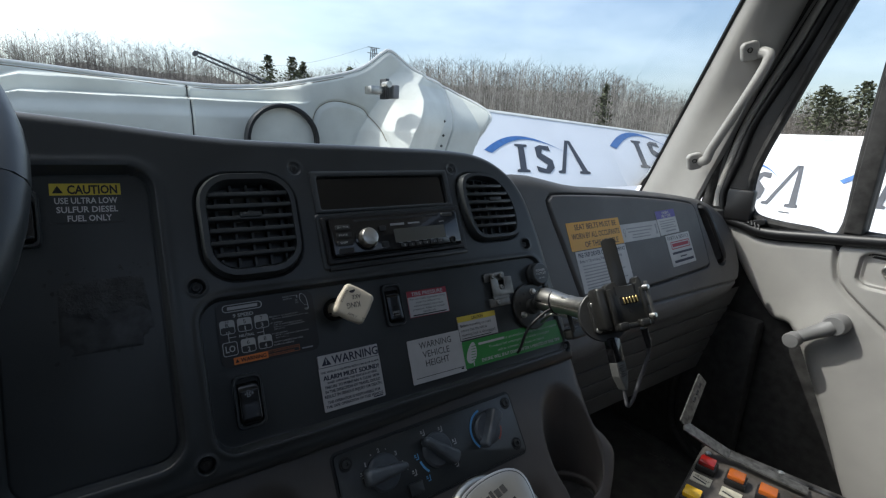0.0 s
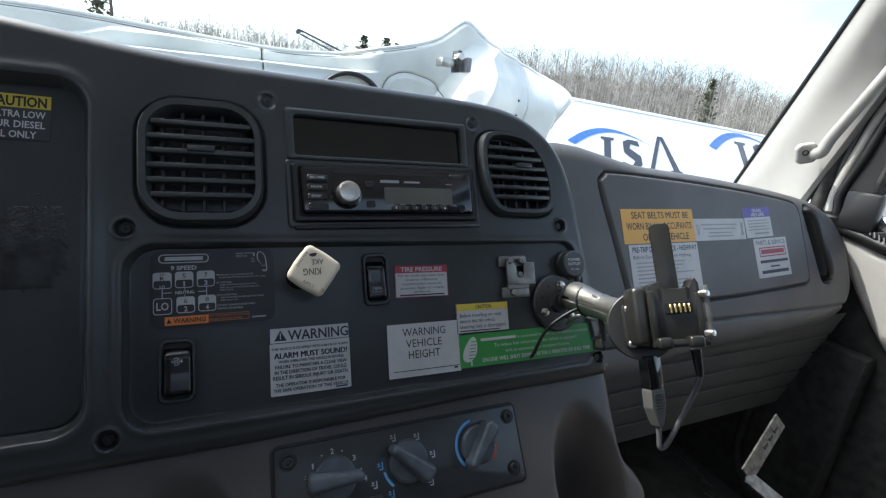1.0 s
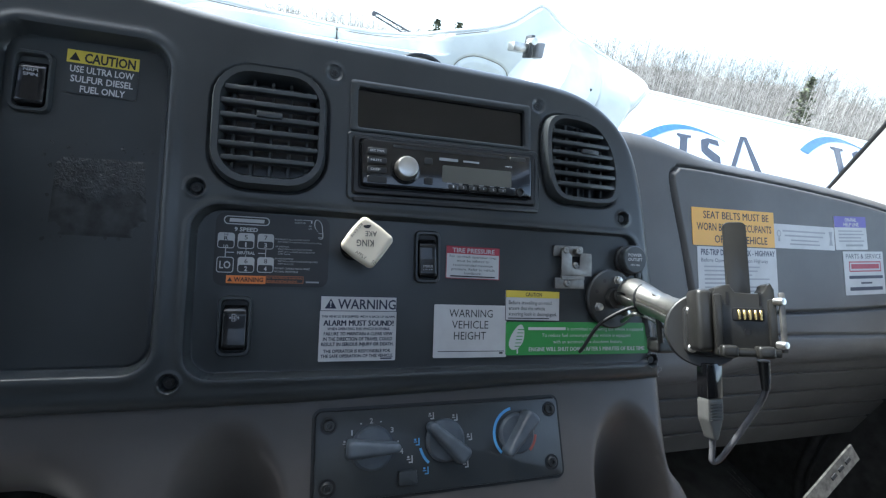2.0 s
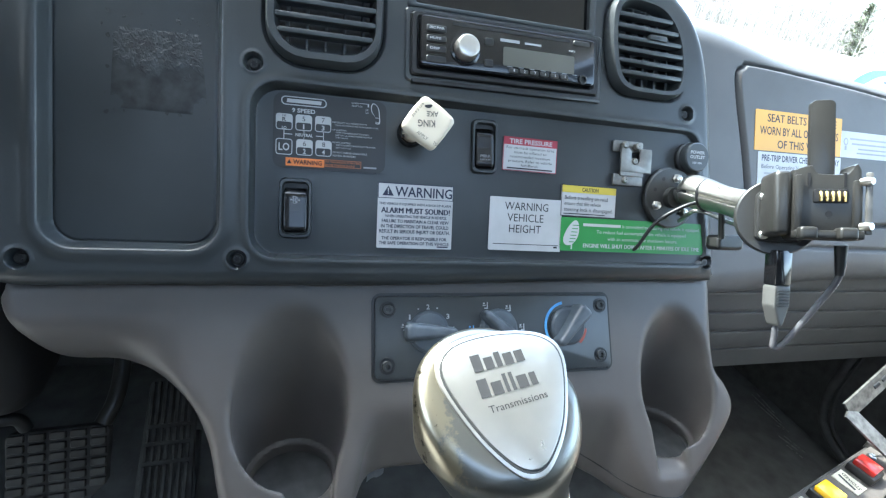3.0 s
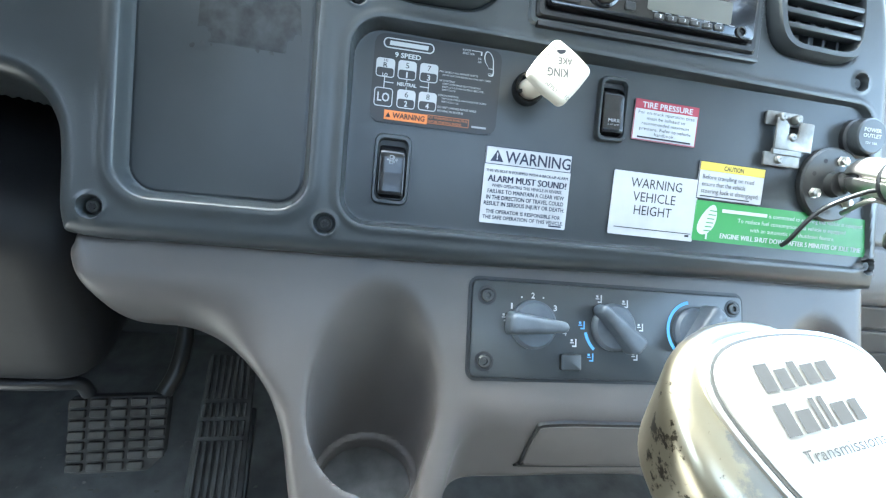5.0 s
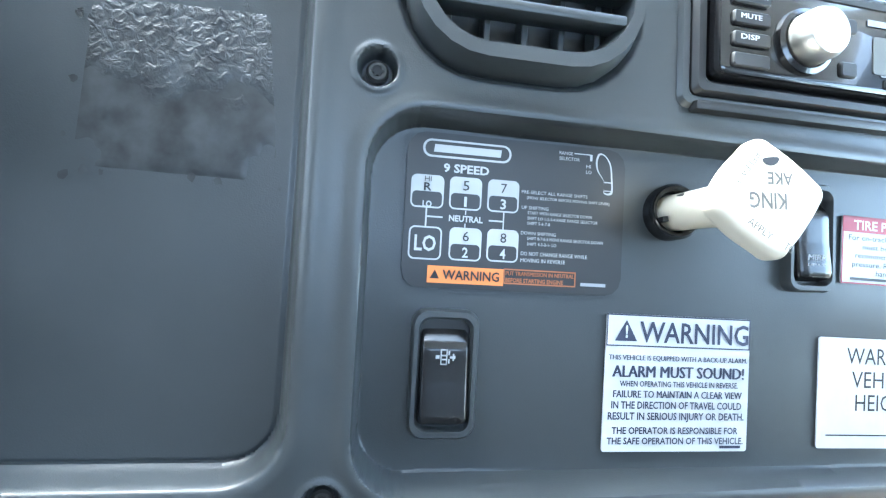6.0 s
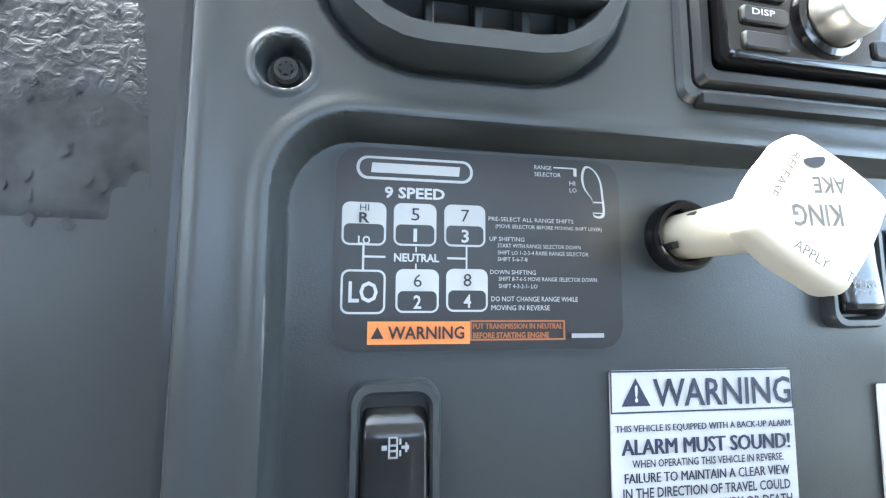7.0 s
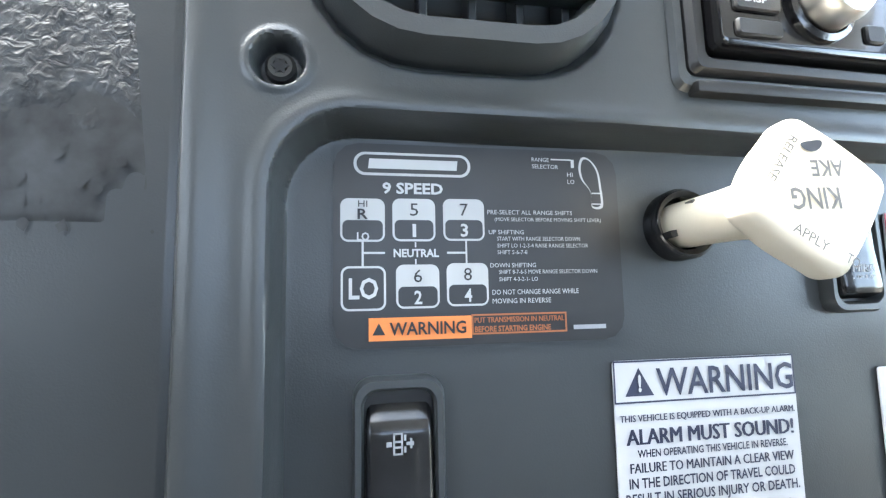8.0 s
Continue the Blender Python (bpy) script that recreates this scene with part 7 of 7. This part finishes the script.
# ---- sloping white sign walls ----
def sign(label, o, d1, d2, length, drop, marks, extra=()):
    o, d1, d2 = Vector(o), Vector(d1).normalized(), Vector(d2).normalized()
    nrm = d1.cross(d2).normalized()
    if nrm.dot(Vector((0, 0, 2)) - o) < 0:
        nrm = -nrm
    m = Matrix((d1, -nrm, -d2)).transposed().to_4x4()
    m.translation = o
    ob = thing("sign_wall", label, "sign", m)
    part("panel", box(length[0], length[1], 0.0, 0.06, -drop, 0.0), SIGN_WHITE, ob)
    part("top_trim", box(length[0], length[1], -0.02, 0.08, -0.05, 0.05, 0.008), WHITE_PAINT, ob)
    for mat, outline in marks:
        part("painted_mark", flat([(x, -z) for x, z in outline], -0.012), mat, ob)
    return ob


SIGN_WHITE = material("white sign sheet", (0.78, 0.79, 0.82), 0.55, mottled=0.03, mottle_scale=0.7)
SIGN_DARK = material("dark slate sign paint", (0.045, 0.050, 0.065), 0.5)
SIGN_BLUE = material("blue sign paint", (0.05, 0.16, 0.42), 0.5)


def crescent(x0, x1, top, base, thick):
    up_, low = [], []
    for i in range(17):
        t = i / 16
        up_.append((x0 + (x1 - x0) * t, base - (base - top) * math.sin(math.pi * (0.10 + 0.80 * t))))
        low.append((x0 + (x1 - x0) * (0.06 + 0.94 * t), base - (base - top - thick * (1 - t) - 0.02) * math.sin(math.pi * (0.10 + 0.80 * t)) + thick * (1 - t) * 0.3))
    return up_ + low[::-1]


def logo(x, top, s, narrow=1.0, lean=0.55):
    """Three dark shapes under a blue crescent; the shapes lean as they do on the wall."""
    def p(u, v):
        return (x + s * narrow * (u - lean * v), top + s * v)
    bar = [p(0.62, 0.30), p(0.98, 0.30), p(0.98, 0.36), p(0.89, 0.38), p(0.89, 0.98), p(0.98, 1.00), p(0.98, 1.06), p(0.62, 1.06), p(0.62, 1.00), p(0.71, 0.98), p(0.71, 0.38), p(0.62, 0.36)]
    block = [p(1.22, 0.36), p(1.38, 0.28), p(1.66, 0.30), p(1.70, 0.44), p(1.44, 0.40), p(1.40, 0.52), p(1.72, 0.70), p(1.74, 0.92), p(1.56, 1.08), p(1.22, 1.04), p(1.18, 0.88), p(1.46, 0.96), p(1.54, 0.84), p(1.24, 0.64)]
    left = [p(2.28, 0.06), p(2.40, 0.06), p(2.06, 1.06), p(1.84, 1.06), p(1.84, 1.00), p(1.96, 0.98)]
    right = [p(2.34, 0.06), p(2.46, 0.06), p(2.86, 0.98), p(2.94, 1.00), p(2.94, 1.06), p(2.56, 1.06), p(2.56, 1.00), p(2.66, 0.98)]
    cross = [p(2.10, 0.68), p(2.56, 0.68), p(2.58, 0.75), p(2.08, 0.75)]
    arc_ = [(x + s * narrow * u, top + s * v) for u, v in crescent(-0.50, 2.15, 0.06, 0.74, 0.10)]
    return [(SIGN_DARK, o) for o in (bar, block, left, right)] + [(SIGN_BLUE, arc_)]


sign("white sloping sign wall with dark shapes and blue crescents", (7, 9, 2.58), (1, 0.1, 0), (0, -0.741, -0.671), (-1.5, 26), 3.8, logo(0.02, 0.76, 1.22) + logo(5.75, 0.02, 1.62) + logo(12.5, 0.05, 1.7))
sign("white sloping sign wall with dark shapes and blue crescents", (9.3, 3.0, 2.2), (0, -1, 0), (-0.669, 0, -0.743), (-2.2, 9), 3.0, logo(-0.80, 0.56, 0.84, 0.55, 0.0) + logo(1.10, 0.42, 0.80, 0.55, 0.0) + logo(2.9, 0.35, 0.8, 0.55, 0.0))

# ---- distance: bare woods, pines, pylon, boom ----
BARK = material("grey-brown bare bark", (0.165, 0.145, 0.125), 0.9, mottled=0.3, mottle_scale=0.4)
BIRCH = material("pale birch bark", (0.36, 0.335, 0.295), 0.85, mottled=0.3, mottle_scale=1.2)
NEEDLES = material("dark pine needles", (0.145, 0.155, 0.095), 0.8, mottled=0.35, mottle_scale=1.5)
SLOPE = material("leafless wooded slope", (0.205, 0.185, 0.160), 0.95, mottled=0.3, mottle_scale=0.5, second=(0.14, 0.125, 0.11))
rng = random.Random(21)


def stick(verts, faces, a, b_, r0, r1, sides=3):
    d = (b_ - a).normalized()
    u = d.orthogonal().normalized()
    w_ = d.cross(u)
    k = len(verts)
    for p, r in ((a, r0), (b_, r1)):
        for i in range(sides):
            t = 2 * math.pi * i / sides
            verts.append(p + r * (u * math.cos(t) + w_ * math.sin(t)))
    for i in range(sides):
        faces.append((k + i, k + (i + 1) % sides, k + sides + (i + 1) % sides, k + sides + i))


def bare_tree(verts, faces, base, h, r, limbs):
    lean = Vector((rng.uniform(-0.05, 0.05), rng.uniform(-0.05, 0.05), 1)).normalized()
    bend = Vector((rng.uniform(-0.04, 0.04), rng.uniform(-0.04, 0.04), 0)) * h
    knots = [base + lean * h * t + bend * t * t for t in (0, 0.35, 0.7, 1.0)]
    for k in range(3):
        stick(verts, faces, knots[k], knots[k + 1], r * (1 - 0.3 * k), r * (0.68 - 0.3 * k) + 0.006, 4)
    for k in range(limbs):
        t = rng.uniform(0.28, 0.98)
        p = base + lean * h * t + bend * t * t
        a = rng.uniform(0, 2 * math.pi)
        out = Vector((math.cos(a), math.sin(a), rng.uniform(0.25, 1.2))).normalized()
        l1 = h * rng.uniform(0.10, 0.26) * (1.2 - t * 0.7)
        q = p + out * l1
        stick(verts, faces, p, q, r * 0.30 * (1.2 - t), r * 0.14)
        for j in range(3):
            o2 = (out + Vector((rng.uniform(-0.7, 0.7), rng.uniform(-0.7, 0.7), rng.uniform(0, 0.7)))).normalized()
            s_ = p.lerp(q, rng.uniform(0.35, 1.0))
            stick(verts, faces, s_, s_ + o2 * l1 * rng.uniform(0.4, 0.8), r * 0.13, r * 0.05)


def spot(az, dist):
    return Vector((dist * math.sin(radians(az)), dist * math.cos(radians(az)), 0))


def woods(name, mat, label, count, az0, az1, d0, d1, top, radius, limbs):
    verts, faces = [], []
    for k in range(count):
        az = rng.uniform(az0, az1)
        d = rng.uniform(d0, d1)
        h = d * math.tan(radians(top(az))) * (0.50 + 0.50 * rng.random() ** 0.7) + 1.6
        bare_tree(verts, faces, spot(az, d), h, radius * rng.uniform(0.6, 1.3) * d / 90, limbs)
    data = bpy.data.meshes.new(name)
    data.from_pydata([tuple(v_) for v_ in verts], [], faces)
    return single(name, data, mat, label, "woods", kind="stuff")


def skyline(az):
    return float(np.interp(az, [-25, -8, -3, 6, 14, 20, 28, 34, 41, 47, 53, 58, 64, 72, 90], [6.4, 6.7, 7.5, 7.3, 6.2, 6.6, 7.6, 8.4, 8.3, 7.8, 7.2, 5.6, 5.0, 5.0, 5.0]))


woods("bare_woods", BARK, "leafless grey-brown woods beyond the yard", 1500, -25, 92, 85, 140, skyline, 0.085, 16)
woods("birch_woods", BIRCH, "pale leafless birches along the edge of the woods", 420, 26, 60, 70, 90, skyline, 0.058, 11)
woods("far_woods", BARK, "dense leafless grey woods behind the first trees", 1700, -25, 72, 120, 150, skyline, 0.075, 12)
woods("scrub", BARK, "leafless scrub at the foot of the woods", 1500, -25, 92, 70, 110, lambda az: skyline(az) * 0.55, 0.055, 6)
# wooded slope behind the trees
az = np.radians(np.arange(-40, 110.5, 0.2))
rows = []
for t in (0, 0.4, 0.75, 1.0):
    d = 150 + 60 * t
    rows.append([(d * math.sin(a), d * math.cos(a), t * (math.tan(radians(skyline(math.degrees(a)) * 0.70)) * 205 + 1.2 * noise.noise((a * 25, 0, 0)) + 0.8 * noise.noise((a * 260, 3, 0)))) for a in az])
b = bmesh.new()
grid = [[b.verts.new(p) for p in r] for r in rows]
for p, q in zip(grid, grid[1:]):
    for j in range(len(p) - 1):
        b.faces.new((p[j], p[j + 1], q[j + 1], q[j]))
single("wooded_slope", b, SLOPE, "hazy brown wooded slope in the distance", "hill", kind="structure")


def pine(az, dist, h, spread, bare):
    base = spot(az, dist)
    ob = thing("pine_tree", "dark green pine standing above the bare woods", "tree", Matrix.Translation(base), group="pines")
    verts, faces = [], []
    stick(verts, faces, Vector((0, 0, 0)), Vector((rng.uniform(-0.3, 0.3), 0, h)), 0.20, 0.03, 6)
    for k in range(26):
        z = h * rng.uniform(bare, 0.97)
        a = rng.uniform(0, 6.28)
        stick(verts, faces, Vector((0, 0, z)), Vector((math.cos(a) * spread * (1.1 - z / h), math.sin(a) * spread * (1.1 - z / h), z + 0.5)), 0.05, 0.02)
    data = bpy.data.meshes.new("trunk")
    data.from_pydata([tuple(v_) for v_ in verts], [], faces)
    part("trunk", data, BARK, ob)
    verts, faces = [], []
    for k in range(420):
        z = h * (bare + (1.0 - bare) * rng.random() ** 0.8)
        u_ = (z / h - bare) / (1 - bare)
        reach = spread * (1.15 * math.sin(math.pi * (0.16 + 0.80 * u_)) ** 0.8 if bare > 0.4 else 1.12 - u_) * (0.65 + 0.35 * math.sin(k * 1.7 + z * 2.2))
        a, rr = rng.uniform(0, 6.28), rng.random() ** 0.5
        c = Vector((math.cos(a) * reach * rr, math.sin(a) * reach * rr, z))
        s_ = rng.uniform(0.18, 0.42)
        for q in range(2):
            u = Vector((rng.uniform(-1, 1), rng.uniform(-1, 1), rng.uniform(-0.5, 0.5))).normalized() * s_
            w_ = u.cross(Vector((rng.uniform(-1, 1), rng.uniform(-1, 1), 1))).normalized() * s_ * 0.55
            k0 = len(verts)
            verts += [c - u, c + w_, c + u, c - w_]
            faces.append((k0, k0 + 1, k0 + 2, k0 + 3))
    data = bpy.data.meshes.new("crown")
    data.from_pydata([tuple(v_) for v_ in verts], [], faces)
    part("crown", data, NEEDLES, ob, "", None, False)


single("utility_pole", tube([spot(-10.6, 60), spot(-10.6, 60) + Vector((0.05, 0, 14))], [0.16, 0.12], 10, smooth_path=False), BARK, "weathered wooden utility pole by the woods", "pole")
pine(-11.6, 72, 13.5, 3.4, 0.2)
pine(51.8, 75, 9.6, 2.4, 0.16)
for az_, dist, h in ((13.5, 82, 12.2), (16.0, 82, 12.2), (17.2, 84, 11.8), (22.4, 84, 11.6), (71.5, 80, 9.8), (72.6, 84, 8.8), (74.4, 80, 10.2), (75.8, 82, 10.0), (77.0, 86, 9.6), (78.2, 80, 10.2), (80.0, 84, 10.0)):
    pine(az_, dist, h, 2.6 if az_ > 60 else 4.6, 0.42 if az_ > 60 else 0.25)

LATTICE = material("dark lattice steel", (0.11, 0.11, 0.115), 0.6, 0.4)
b = bmesh.new()
foot = spot(25.0, 150)
for k in range(6):
    z0, z1 = 7 + 3.0 * k, 7 + 3.0 * (k + 1)
    w0, w1 = 1.6 - 0.17 * k, 1.6 - 0.17 * (k + 1)
    for sx, sy in ((-1, -1), (1, -1), (1, 1), (-1, 1)):
        tube([foot + Vector((sx * w0, sy * w0, z0)), foot + Vector((sx * w1, sy * w1, z1))], 0.13, 4, b, False)
        tube([foot + Vector((sx * w0, sy * w0, z0)), foot + Vector((-sx * w1, sy * w1, z1))], 0.07, 3, b, False)
for z in (25.0, 23.4):
    tube([foot + Vector((-2.0, 0, z)), foot + Vector((2.0, 0, z))], 0.12, 4, b, False)
for sx in (-1, 1):
    tube([foot + Vector((sx * 1.6, 0, 0)), foot + Vector((sx * 1.6, 0, 7))], 0.13, 4, b, False)
single("pylon", b, LATTICE, "dark steel lattice power pylon above the woods", "pylon")
single("power_line", tube([foot + Vector((-2, 0, 24.9)), spot(17, 190) + Vector((0, 0, 23.5)), spot(8, 230) + Vector((0, 0, 23.0))], 0.035, 4), LATTICE, "thin overhead power line running from the pylon", "power line")
a0, a1 = spot(6.6, 60) + Vector((0, 0, 9.1)), spot(12.6, 62) + Vector((0, 0, 7.0))
a2 = a1 + (a1 - a0) * 0.8
boom = thing("conveyor_boom", "dark lattice boom of a machine beyond the yard", "boom")
off = Vector((0, 0, -0.62))
part("top_chord", tube([a0, a2], 0.11, 5, smooth_path=False), LATTICE, boom)
part("low_chord", tube([a0 + off * 0.7, a2 + off], 0.10, 5, smooth_path=False), LATTICE, boom)
for k in range(20):
    p, q = a0.lerp(a2, k / 20), a0.lerp(a2, (k + 1) / 20)
    part("lattice_bar", tube([p + off * (0.7 + 0.3 * k / 20) if k % 2 else p, q if k % 2 else q + off * (0.7 + 0.3 * k / 20)], 0.05, 4, smooth_path=False), LATTICE, boom)
part("head_drum", tube([a0 + Vector((-0.2, -0.5, -0.2)), a0 + Vector((-0.2, 0.5, -0.2))], 0.26, 14, smooth_path=False), LATTICE, boom)
